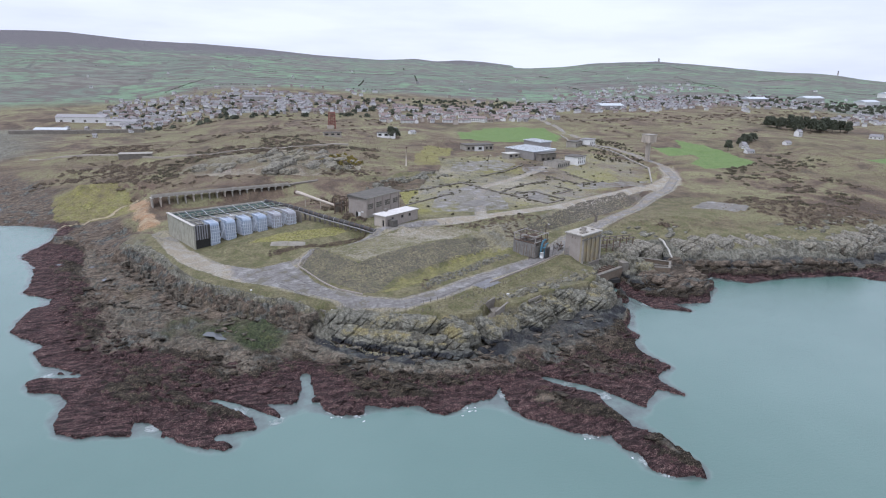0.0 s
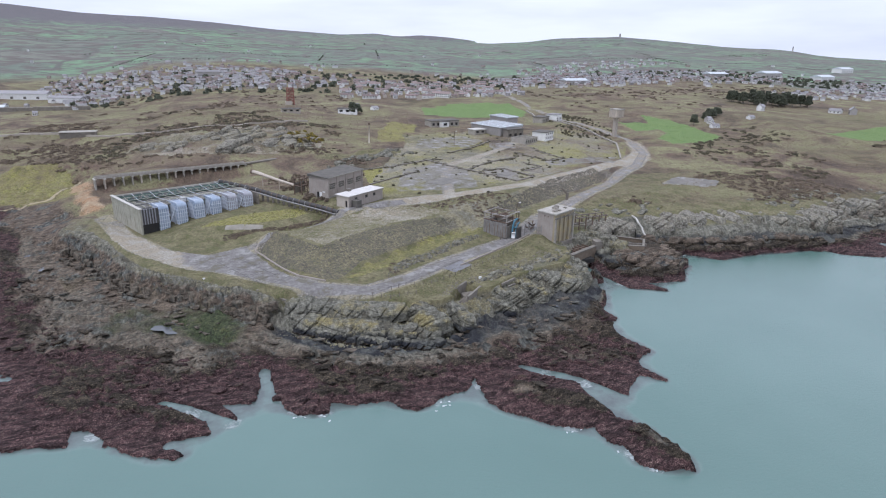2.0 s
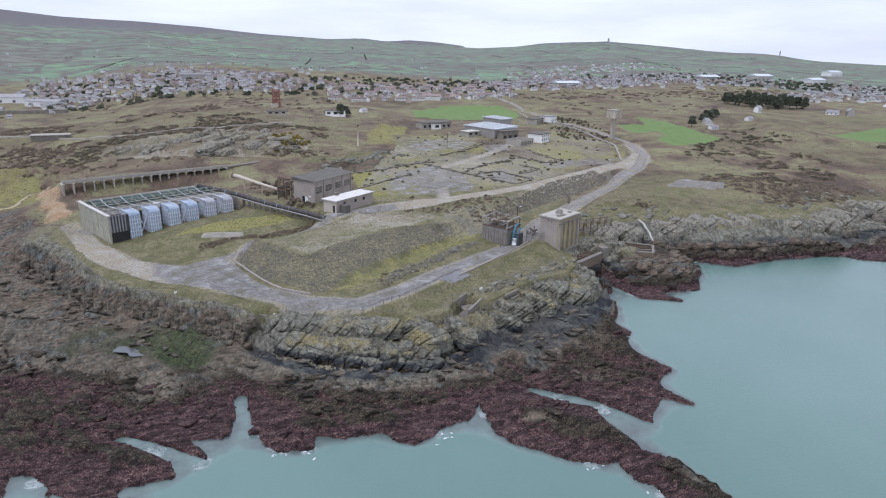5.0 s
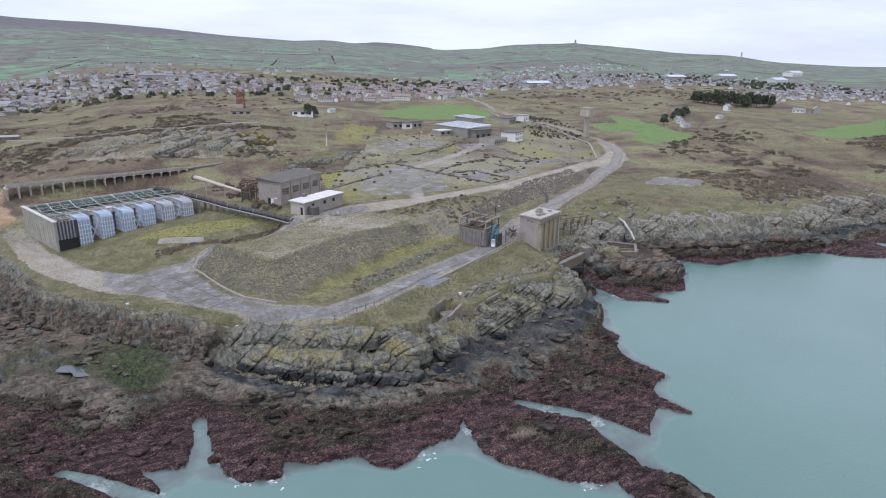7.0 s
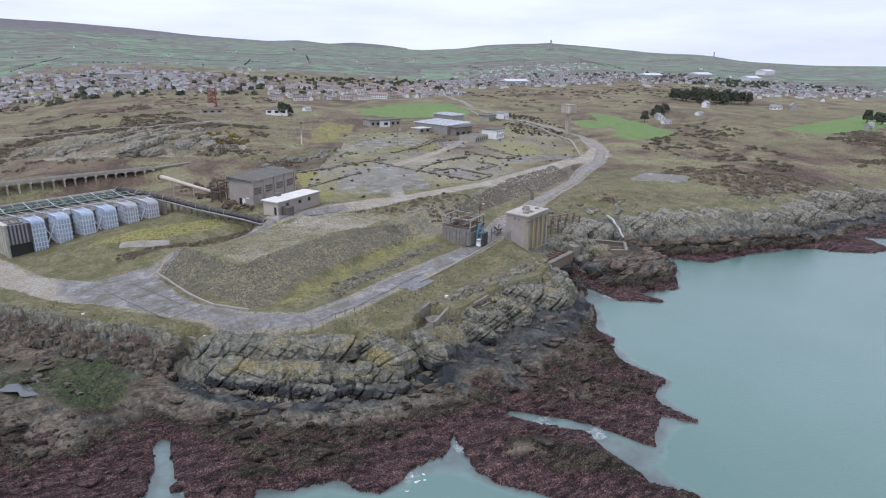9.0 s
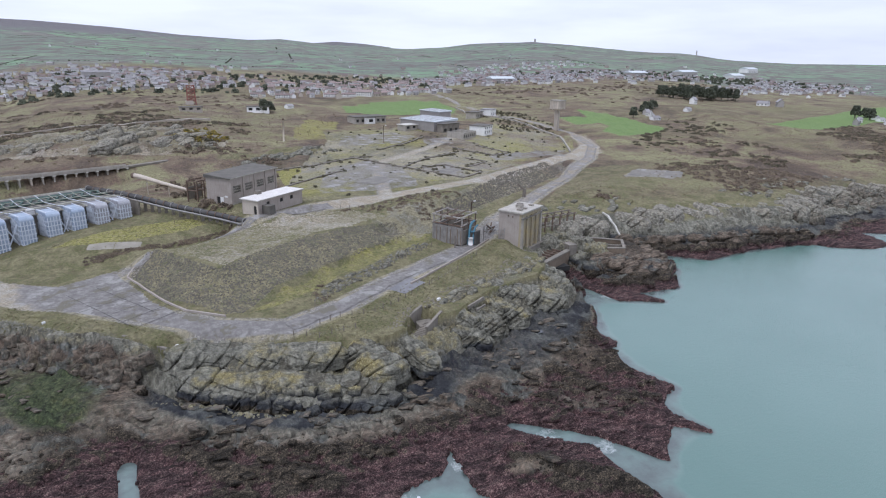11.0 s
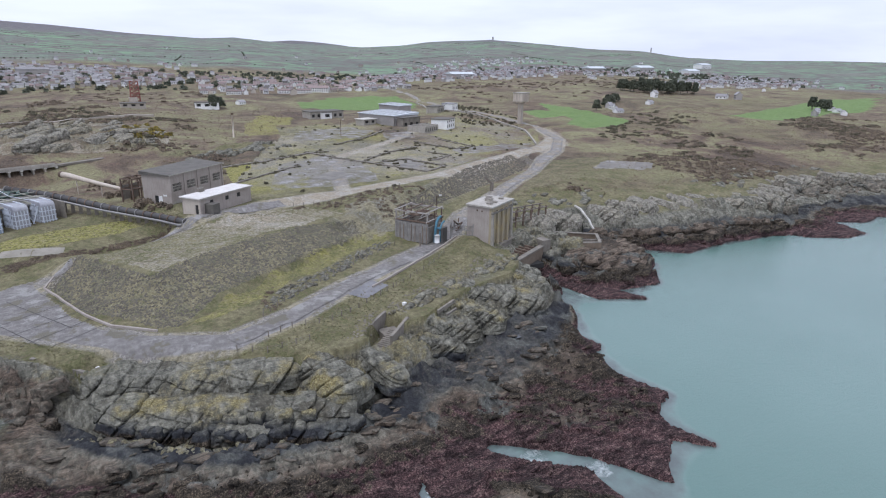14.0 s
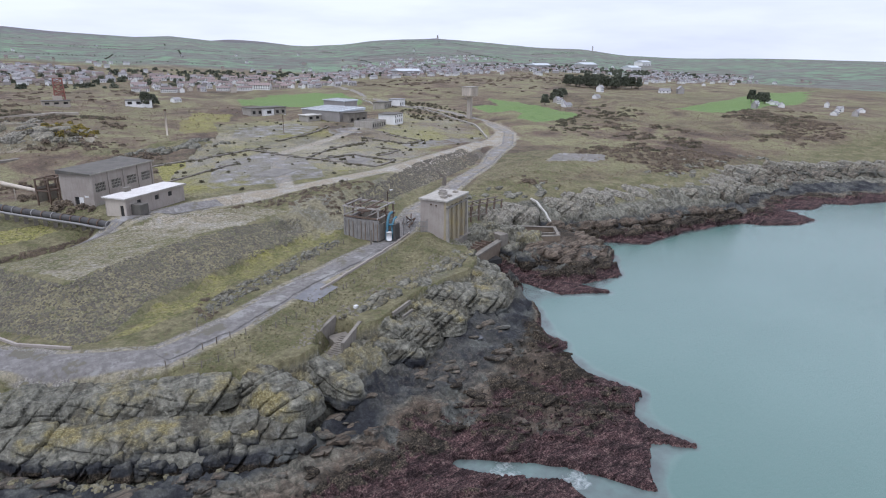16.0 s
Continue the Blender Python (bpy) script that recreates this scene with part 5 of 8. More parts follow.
for k in range(6):
    m = COOLING @ Matrix.Translation((5.6 + 5.75 * k, 0.25, 0.2))
    if k == 0:
        blue_cell.matrix_basis = on_plan(m)
    elif k == 4:
        grey_cell.matrix_basis = on_plan(m)
    else:
        copy_thing(blue_cell if k < 4 else grey_cell, in_metres(m))
    gap = COOLING @ Matrix.Translation((5.6 + 5.75 * k + 3.1, 1.0, 0.2))
    if k == 0:
        brace.matrix_basis = on_plan(gap)
    elif k in (2, 4):
        copy_thing(brace, in_metres(gap))

# ---- pipes ----
TRUNK = [(-6, 240, 15.6), (2, 232, 15.2), (8, 225.5, 14.6), (16, 216, 13.7), (22, 209, 13.3), (27, 202.5, 13.1), (31, 196, 13.0)]
trunk = thing("trunk_pipe", Matrix(), "large black pipeline on low saddles", "pipe")
part("pipe", tube(bmesh.new(), TRUNK, 0.75, 14), BLACK_PIPE, trunk)
part("side_pipe", tube(bmesh.new(), [(x - 1.3, y - 0.9, z - 0.35) for x, y, z in TRUNK[1:]], 0.28, 8), STEEL, trunk)
for x, y, a in along([p[:2] for p in TRUNK], 2.6):
    z = float(np.interp(-y, [-p[1] for p in TRUNK], [p[2] for p in TRUNK]))
    flange = tube(bmesh.new(), [(-0.12, 0, 0), (0.12, 0, 0)], 0.9, 12)
    ob = part("flange", flange, RUST if int(x) % 3 else STEEL, trunk)
    ob.matrix_basis = pose(x, y, z, 0, 0, a)
    g = ground_z(x, y)
    if z - 0.7 > g:
        part("saddle", made((x - 0.4, y - 0.5, g - 0.4, x + 0.4, y + 0.5, z - 0.5)), DARK_CONCRETE, trunk)
cream = thing("raised_pipe", Matrix(), "cream pipe sloping down from a thin post", "pipe")
part("pipe", tube(bmesh.new(), [(5.8, 251.4, 16.6), (7.4, 249.5, 16.5), (14, 242, 15.2), (21.5, 234, 13.9)], [0.8, 0.75, 0.55, 0.4], 12), CREAM_PIPE, cream)
part("mouth", tube(bmesh.new(), [(5.5, 251.7, 16.6), (6.0, 251.1, 16.58)], 0.9, 12), RUST, cream)
for x, y, z in ((9.2, 247.5, 16.1), (15, 241, 15)):
    part("post", beam(bmesh.new(), (x, y, ground_z(x, y) - 0.3), (x, y, z), 0.3), CREAM_PIPE, cream)

# ---- viaduct ----
VIADUCT = [(-50.7, 258.2), (-38.3, 263.2), (-18.8, 271.0), (3.2, 279.6)]
viaduct = thing("viaduct", Matrix(), "low pale concrete viaduct on many square piers", "viaduct")
deck = bmesh.new()
for (x0, y0), (x1, y1) in zip(VIADUCT, VIADUCT[1:]):
    beam(deck, (x0, y0, 15.0), (x1, y1, 15.05), 2.6, 0.55)
    for side in (-1.2, 1.2):
        dx, dy = (y1 - y0), -(x1 - x0)
        d = math.hypot(dx, dy)
        part("parapet", beam(bmesh.new(), (x0 + side * dx / d, y0 + side * dy / d, 15.45), (x1 + side * dx / d, y1 + side * dy / d, 15.5), 0.22, 0.4), CONCRETE, viaduct)
part("deck", deck, CONCRETE, viaduct)
ramp_end = bmesh.new()
beam(ramp_end, (3.2, 279.6, 15.0), (23.8, 290, 15.6), 2.2, 0.6)
part("approach", ramp_end, DARK_CONCRETE, viaduct)
for k, (x, y, a) in enumerate(along(VIADUCT, 3.2)):
    pier = made((-0.24, -1.1, ground_z(x, y) - 2.5, 0.24, 1.1, 14.75))
    ob = part("pier", pier, CREAM_PIPE if k % 4 == 1 else CONCRETE, viaduct)
    ob.matrix_basis = pose(x, y, 0, 0, 0, a)
    beamlet = part("cap", made((-0.42, -1.4, 14.45, 0.42, 1.4, 14.78)), PALE_CONCRETE, ob)

# ---- workshop ----


def workshop():
    w, d, h = 20.5, 8.2, 7.0
    b = thing("workshop", pose(29.9, 214.3, 13.4, 0, 0, 44.0), "derelict grey-brown rendered workshop with grilled windows", "building")
    opens = [(w * k / 4 + 0.95, 2.9, w * (k + 1) / 4 - 0.95, 4.9) for k in range(4)]
    front = part("front_wall", dressed_wall(bmesh.new(), 0, w, 0, -0.8, h, 0.35, opens), RENDER, b)
    part("back_wall", made((0, d - 0.35, -0.8, w, d, h)), RENDER, b)
    part("far_wall", made((w - 0.35, 0.35, -0.8, w, d - 0.35, h)), RENDER, b)
    end = bmesh.new()
    for y0, y1, z0, z1 in ((0.35, 2.6, -0.8, h), (2.6, 4.9, 1.9, h), (4.9, d - 0.35, -0.8, h)):
        box(end, 0, y0, z0, 0.35, y1, z1)
    end_wall = part("end_wall", end, RENDER, b)
    part("doorway", made((0.2, 3.7, -0.8, 0.3, 4.9, 1.9)), DARK, b)
    part("door", made((-0.02, 2.6, -0.3, 0.16, 3.7, 1.9)), WHITE_PAINT, b, "pale blank door leaf")
    part("gutter_sign", made((-0.04, 1.2, 1.9, 0.0, 2.2, 2.3)), WHITE_PAINT, end_wall)
    roof = bmesh.new()
    facets(roof, [(-0.4, -0.4, h), (w + 0.4, -0.4, h), (w + 0.4, d + 0.4, h), (-0.4, d + 0.4, h), (-0.4, -0.4, h + 0.25), (w + 0.4, -0.4, h + 0.25), (w + 0.4, d + 0.4, h + 0.9), (-0.4, d + 0.4, h + 0.9)], CUBE)
    roof_ob = part("roof", roof, FELT, b)
    part("fascia", made((-0.45, -0.47, h - 0.05, w + 0.45, -0.4, h + 0.28)), CONCRETE, roof_ob)
    for k in range(5):
        x = 0.25 + (w - 0.5) * k / 4
        part("pilaster", made((x - 0.25, -0.22, -0.8, x + 0.25, 0.0, h)), RENDER, front)
    for a, lo, c, hi in opens:
        win = part("window", made((a, 0.25, lo, c, 0.3, hi)), DARK, b, "dark grilled window")
        for j in range(7):
            x = a + (c - a) * (j + 0.5) / 7
            part("bar", made((x - 0.06, 0.05, lo, x + 0.06, 0.2, hi)), CONCRETE, win)
        for j in range(2):
            z = lo + (hi - lo) * (j + 1) / 3
            part("bar", made((a, 0.03, z - 0.06, c, 0.2, z + 0.06)), CONCRETE, win)
    plinth = part("plinth", made((-0.06, -0.1, -0.8, w + 0.06, 0.0, 0.5)), CONCRETE, front)
    return b


def lean_frame():
    f = thing("steel_frame_annex", pose(22.0, 224.5, 13.0, 0, 0, 44), "rusty open steel frame beside the workshop", "frame")
    for x in (0, 2.8, 5.6):
        for y in (0, 3.5):
            part("post", made((x - 0.15, y - 0.15, -0.6, x + 0.15, y + 0.15, 5.4)), RUST, f)
    for z in (2.7, 5.3):
        for y in (0, 3.5):
            part("rail", made((-0.2, y - 0.12, z, 5.8, y + 0.12, z + 0.3)), RUST, f)
        for x in (0, 2.8, 5.6):
            part("cross_rail", made((x - 0.1, 0, z, x + 0.1, 3.5, z + 0.25)), RUST, f)
    part("back_panel", made((0, 3.45, 0, 5.6, 3.55, 3.6)), DARK_CONCRETE, f)
    return f


def hut():
    w, d, h = 17.0, 5.4, 2.9
    b = thing("flat_roofed_hut", pose(34.3, 196.4, 14.9, 0, 0, 38.5), "low cream hut with a flat white roof", "building")
    front = part("front_wall", dressed_wall(bmesh.new(), 0, w, 0, -0.9, h, 0.25, [(3.0, 0.2, 4.1, 2.2), (8, 1.2, 9.2, 2.2), (12, 1.2, 13.2, 2.2)]), RENDER, b, "brown-grey rendered front")
    part("back_wall", made((0, d - 0.25, -0.9, w, d, h)), RENDER, b)
    part("far_wall", made((w - 0.25, 0.25, -0.9, w, d - 0.25, h)), RENDER, b)
    end = bmesh.new()
    for y0, y1, z0, z1 in ((0.25, 0.7, -0.9, h), (0.7, 1.6, 1.55, h), (1.6, d - 0.25, -0.9, h)):
        box(end, 0, y0, z0, 0.25, y1, z1)
    part("end_wall", end, CREAM_WALL, b, "pale end wall with a dark doorway")
    part("doorway", made((0.15, 0.7, -0.8, 0.22, 1.6, 1.55)), DARK, b)
    for a, c in ((3.0, 4.1), (8, 9.2), (12, 13.2)):
        part("window", made((a, 0.18, 0.2 if a < 4 else 1.2, c, 0.22, 2.2)), DARK, b)
    roof = part("roof", made((-0.35, -0.4, h, w + 0.35, d + 0.4, h + 0.25)), WHITE_ROOF, b, "flat white roof with worn patches")
    part("edge_trim", made((-0.4, -0.45, h - 0.12, w + 0.4, -0.4, h + 0.28)), CONCRETE, roof)
    part("porch", made((1.2, -2.4, -0.9, 3.4, -0.02, 1.7)), FELT, b, "dark felted block by the wall")
    part("roof_box", made((5.2, d - 0.6, h + 0.25, 6.6, d + 0.5, h + 1.1)), DARK_CONCRETE, roof)
    return b


def pump_house():
    w, d, h = 10.8, 6.2, 7.0
    b = thing("pump_house", pose(91.9, 165.4, 9.5, 0, 0, 30.0), "tall concrete pump house with ochre-stained buttresses", "building")
    part("sea_wall", made((0, 0, -4.5, w, 0.5, h)), OCHRE_CONCRETE, b, "ochre-stained seaward wall")
    part("end_wall", made((0, 0.5, -3.0, 0.5, d, h)), RENDER, b, "grey-brown concrete wall")
    part("far_wall", made((w - 0.5, 0.5, -3.0, w, d, h)), CONCRETE, b)
    part("back_wall", made((0.5, d - 0.5, -3.0, w - 0.5, d, h)), CONCRETE, b)
    for k in range(5):
        x = 0.1 + 2.52 * k
        butt = bmesh.new()
        facets(butt, [(x, -0.75, -4.5), (x + 0.55, -0.75, -4.5), (x + 0.55, 0, -4.5), (x, 0, -4.5), (x, -0.38, h - 0.9), (x + 0.55, -0.38, h - 0.9), (x + 0.55, 0, h - 0.9), (x, 0, h - 0.9)], CUBE)
        part("buttress", butt, CONCRETE if k in (0, 4) else OCHRE_CONCRETE, b)
    part("ledge", made((-0.08, -0.45, h - 1.5, w + 0.08, 0.0, h - 1.15)), DARK_CONCRETE, b)
    roof = part("roof_slab", made((-0.3, -0.5, h, w + 0.3, d + 0.3, h + 0.35)), ROOF_CONCRETE, b, "pale dirty concrete roof slab")
    for x, y, s, t in ((2.2, 1.6, 1.2, 0.35), (5.0, 3.2, 1.5, 0.6), (7.8, 4.6, 1.2, 0.35), (4.2, 1.2, 0.8, 0.3), (8.6, 1.8, 0.9, 0.3)):
        hatch = part("hatch", made((x - s / 2, y - s / 2, h + 0.35, x + s / 2, y + s / 2, h + 0.35 + t)), CONCRETE, roof)
        part("lid", made((x - s / 2 - 0.08, y - s / 2 - 0.08, h + 0.35 + t, x + s / 2 + 0.08, y + s / 2 + 0.08, h + 0.42 + t)), DARK_CONCRETE, hatch)
    for y, z in ((2.2, 5.9), (3.4, 6.0)):
        part("bracket", made((-0.35, y, z, 0.0, y + 0.25, z + 0.3)), RUST, b)
    part("footing", made((-1.0, -1.2, -5.0, w + 0.5, d, -2.2)), DARK_CONCRETE, b)
    return b


def winch_house():
    """A roofless shed: dark stained walls with bare roof steel."""
    w, d, h = 8.6, 7.2, 3.6
    b = thing("roofless_shed", pose(73.7, 177.9, 9.3, 0, 0, -57.0), "roofless concrete shed with bare rusty roof beams", "building")
    part("front_wall", made((0, 0, -0.8, w, 0.3, h)), SHED_WALL, b)
    part("left_wall", made((0, 0.3, -0.8, 0.3, d, h)), SHED_WALL, b)
    part("right_wall", made((w - 0.3, 0.3, -0.8, w, d, h - 0.8)), DARK_CONCRETE, b)
    part("back_wall", made((0.3, d - 0.3, -0.8, w - 0.3, d, h + 0.6)), DARK_CONCRETE, b)
    for k in range(9):
        x = 0.25 + k * 1.0
        part("rib", made((x, -0.10, -0.8, x + 0.16, 0.0, h - 0.3 * (k % 3))), STAINED_CONCRETE if k % 3 else SHED_WALL, b)
    for x in (0.2, w - 0.2):
        for y in (0.2, d * 0.5, d - 0.2):
            part("post", beam(bmesh.new(), (x, y, h - 0.8), (x, y, h + 2.6), 0.26), RUST if y > 3 else BLEACHED, b)
    for z in (h + 0.4, h + 2.5):
        for y in (0.2, d - 0.2):
            part("beam", beam(bmesh.new(), (-0.3, y, z), (w + 0.3, y, z), 0.28), BLEACHED if z > h + 1 else RUST, b)
        for x in (0.2, w / 3, 2 * w / 3, w - 0.2):
            part("rafter", beam(bmesh.new(), (x, -0.3, z + 0.15), (x, d + 0.3, z + 0.3), 0.22), RUST if x > 1 and x < w - 1 else BLEACHED, b)
    for x, y, turn in ((1.5, 1.2, 0.5), (3.0, 2.8, -0.7), (5.2, 1.8, 0.3), (6.4, 4.6, -0.4), (2.2, 5.0, 0.9), (4.4, 4.2, 1.3)):
        part("fallen_beam", beam(bmesh.new(), (x, y, h + 0.5), (x + 2.6 * math.cos(turn), y + 2.6 * math.sin(turn), h + 1.9), 0.22), BLEACHED if turn > 0 else RUST, b, "fallen roof beam")
    for k in range(6):
        y = 1.0 + 1.0 * k
        part("purlin", beam(bmesh.new(), (w / 3, y, h + 1.6), (2 * w / 3, y, h + 1.7), 0.26), RUST, b, "red-brown rusty purlin")
    part("floor", made((0.3, 0.3, -0.5, w - 0.3, d - 0.3, 0.1)), DARK, b)
    part("upright", beam(bmesh.new(), (w - 1.0, -1.6, -1.2), (w - 1.0, -1.6, 2.0), 0.25), WOOD, b)
    return b


def blue_pipework():
    b = thing("blue_pipework", pose(80.0, 170.6, 9.2, 0, 0, -57), "blue painted bent pipework beside the shed", "pipework")
    part("pipe", tube(bmesh.new(), [(0, 3.0, 4.9), (0, 2.0, 4.8), (0, 1.2, 4.0), (0, 0.8, 2.8), (0, 0.4, 0.2), (0.1, 0.3, -0.6)], 0.3, 10), BLUE_PIPE, b)
    part("pipe", tube(bmesh.new(), [(0.9, 3.2, 3.9), (0.9, 2.2, 3.7), (0.8, 1.5, 2.6), (0.8, 1.3, -0.6)], 0.24, 10), BLUE_PIPE, b)
    part("pipe", tube(bmesh.new(), [(0.1, 1.0, 2.6), (1.2, 1.3, 2.6), (1.5, 2.4, 2.4)], 0.25, 8), BLUE_PIPE, b)
    part("tank", tube(bmesh.new(), [(0.6, 0.4, -0.6), (0.6, 0.4, 1.2)], 0.6, 12), WHITE_PAINT, b, "white plastic tank")
    part("backing", made((1.3, 0.9, -0.6, 1.8, 3.0, 2.8)), BLACK_PIPE, b)
    return b


workshop(), lean_frame(), hut(), pump_house(), winch_house(), blue_pipework()

# ---- intake, walls and sea tank ----
intake = thing("intake_wall", Matrix(), "brown stained concrete intake wall with a pale coping", "wall")
bm = bmesh.new()
beam(bm, (94.6, 158.4, 2.2), (107.2, 165.2, 2.2), 0.9, 7.0)
part("wall", bm, STAINED_CONCRETE, intake)
bm = bmesh.new()
beam(bm, (94.4, 158.3, 5.85), (107.4, 165.3, 5.85), 1.25, 0.35)
part("coping", bm, DARK_CONCRETE, intake)
part("end_block", made((106.4, 164.4, -1, 108.8, 167.4, 7.2)), DARK_CONCRETE, intake)
grating = thing("intake_grating", Matrix(), "rusted steel beams over the dark water intake", "grating")
for k in range(7):
    x, y = 95.2 + 1.62 * k, 159.4 + 0.88 * k
    part("beam", beam(bmesh.new(), (x, y, 5.4), (x - 1.9, y + 3.4, 5.6), 0.3, 0.45), RUST, grating)
part("cross_beam", beam(bmesh.new(), (94.2, 161, 5.3), (103.6, 166.4, 5.3), 0.35, 0.4), RUST, grating)
part("shaft", made((94.0, 160.5, 2.0, 104.0, 168.0, 3.2)), DARK, grating)
TANK = [(113.2, 164.0), (121.6, 160.4), (126.4, 167.0), (117.0, 174.6)]
tank = thing("sea_tank", Matrix(), "open concrete sea-water tank on the rocks", "tank")
part("wall", wall_ring(bmesh.new(), TANK, 0.6, 1.5, 5.7), STAINED_CONCRETE, tank)
part("rim", wall_ring(bmesh.new(), TANK, 0.75, 5.7, 5.9), DARK_CONCRETE, tank)
part("floor", prism(bmesh.new(), TANK, 1.6, 3.6), DARK, tank)
part("divider", beam(bmesh.new(), (118.6, 166.2, 4.4), (124.6, 163.6, 4.4), 0.5, 2.2), DARK_CONCRETE, tank)
stage = thing("landing_stage", Matrix(), "derelict landing stage of rusty posts and beams", "jetty")
for k in range(7):
    x, y = 102.5 + 2.7 * k, 177.2 + 0.35 * k
    part("post", beam(bmesh.new(), (x, y, 3.0), (x, y, 11.6), 0.32), RUST, stage)
    part("post", beam(bmesh.new(), (x + 0.2, y + 3, 5.0), (x + 0.2, y + 3, 11.6), 0.32), RUST, stage)
    part("tie", beam(bmesh.new(), (x, y, 11.0), (x + 0.2, y + 3, 11.0), 0.25), WOOD, stage)
for z in (8.6, 11.2):
    part("rail", beam(bmesh.new(), (101.8, 177.1, z), (119.6, 179.4, z), 0.28), WOOD, stage)
    part("rail", beam(bmesh.new(), (102, 180.1, z + 0.2), (119.8, 182.4, z + 0.2), 0.28), WOOD, stage)
part("wall", beam(bmesh.new(), (101, 179.5, 6.0), (113, 181.2, 6.0), 0.6, 5.5), DARK_CONCRETE, stage)
chute = thing("outfall_chute", Matrix(), "white crusted outfall chute down the cliff", "chute")
chute_line = [(130.4, 181.2, 9.9), (130.9, 179.2, 9.3), (130.7, 177.4, 8.2), (131.3, 176.0, 6.9), (131.1, 174.8, 5.7), (131.5, 173.8, 4.6)]
chute_bed = bmesh.new()
for p, q in zip(chute_line, chute_line[1:]):
    beam(chute_bed, p, q, 0.5, 0.4)
part("channel", chute_bed, PALE_CONCRETE, chute)
steps = thing("slipway_steps", Matrix(), "sunken concrete stair with side walls in the cliff", "steps")
part("side_wall", beam(bmesh.new(), (49.0, 136.6, 5.9), (54.8, 140.8, 6.6), 0.5, 2.8), DARK_CONCRETE, steps)
part("side_wall", beam(bmesh.new(), (52.6, 133.4, 5.6), (57.4, 137.4, 6.4), 0.5, 2.8), DARK_CONCRETE, steps)
for k in range(12):
    part("step", beam(bmesh.new(), (50.4 + 0.36 * k, 135.4 + 0.22 * k, 4.3 + 0.13 * k), (51.6 + 0.36 * k, 133.6 + 0.22 * k, 4.3 + 0.13 * k), 0.5, 0.5), DARK_CONCRETE, steps)
part("landing", made((52.8, 136.6, 3.0, 55.8, 139.4, 5.6)), DARK_CONCRETE, steps)
ledge = thing("broken_wall", Matrix(), "broken low concrete wall among the rocks", "wall")
part("piece", beam(bmesh.new(), (63.3, 138.0, 7.2), (67.9, 140.4, 7.5), 0.35, 0.6), DARK_CONCRETE, ledge)
part("piece", beam(bmesh.new(), (64.6, 137.0, 6.8), (67.2, 138.4, 6.9), 0.3, 0.4), DARK_CONCRETE, ledge)
sea_wall = thing("sea_wall", Matrix(), "low grey sea wall along the cliff edge", "wall")
for (x0, y0), (x1, y1) in zip([(4, 149), (13.5, 141.2), (19, 138.0), (27, 134.2), (33, 132.4)], [(13.5, 141.2), (19, 138.0), (27, 134.2), (33, 132.4), (39.6, 131.6)]):
    part("length", beam(bmesh.new(), (x0, y0, ground_z(x0, y0) - 0.35), (x1, y1, ground_z(x1, y1) - 0.35), 0.5, 1.1), DARK_CONCRETE, sea_wall)
kerb = thing("mound_kerb", Matrix(), "low pale concrete kerb wall round the mound", "kerb")
kerb_line = [(5.6, 182.0), (4.4, 176.4), (10.9, 159.4), (14.4, 153.2), (20.4, 148.2)]
for (x0, y0), (x1, y1) in zip(kerb_line, kerb_line[1:]):
    n = max(1, int(math.hypot(x1 - x0, y1 - y0) / 3))
    for k in range(n):
        a = (x0 + (x1 - x0) * k / n, y0 + (y1 - y0) * k / n)
        c = (x0 + (x1 - x0) * (k + 1) / n, y0 + (y1 - y0) * (k + 1) / n)
        part("kerb_stone", beam(bmesh.new(), (*a, ground_z(*a) + 0.0), (*c, ground_z(*c) + 0.0), 0.3, 0.7), RENDER, kerb)
road_kerb = thing("road_kerb", Matrix(), "long concrete kerb beside the coast road", "kerb")
for (x0, y0), (x1, y1) in zip([(57, 151.5), (63, 155.6), (70, 160.4), (76, 164.6), (82, 169)], [(63, 155.6), (70, 160.4), (76, 164.6), (82, 169), (87.5, 173.4)]):
    part("kerb_stone", beam(bmesh.new(), (x0, y0, ground_z(x0, y0) + 0.2), (x1, y1, ground_z(x1, y1) + 0.1), 0.3, 0.5), RENDER, road_kerb)

# ---- gate and small things on the road ----
gate = thing("road_gate", pose(85.6, 172.6, 8.9, 0, 0, -38), "thin steel gate across the coast road", "gate")
for x in (0, 5.2):
    part("post", made((x - 0.13, -0.13, -0.8, x + 0.13, 0.13, 3.4)), STEEL, gate)
for z in (0.5, 1.6, 2.7):
    part("rail", made((0, -0.05, z, 5.2, 0.05, z + 0.1)), STEEL, gate)
for k in range(9):
    part("bar", made((0.55 * k + 0.35, -0.03, 0.5, 0.55 * k + 0.41, 0.03, 2.7)), STEEL, gate)


def street_lamp(x, y, h):
    z = ground_z(x, y)
    lamp = thing("lamp_post", pose(x, y, z), "thin old lamp post beside the road", "lamp post")
    part("pole", tube(bmesh.new(), [(0, 0, -0.5), (0, 0, h)], 0.13, 8), RUST, lamp)
    part("arm", beam(bmesh.new(), (0, 0, h), (0.9, 0, h + 0.1), 0.12), RUST, lamp)
    part("head", made((0.6, -0.15, h + 0.05, 1.3, 0.15, h + 0.25)), WHITE_PAINT, lamp)


street_lamp(86.6, 181.6, 7.0)
street_lamp(104.9, 300.2, 7.5)
bent = thing("leaning_post", pose(116.2, 202.1, ground_z(116.2, 202.1)), "broken leaning timber post", "post")
part("stump", beam(bmesh.new(), (0, 0, -0.4), (0.1, 0, 2.6), 0.8), WOOD, bent)
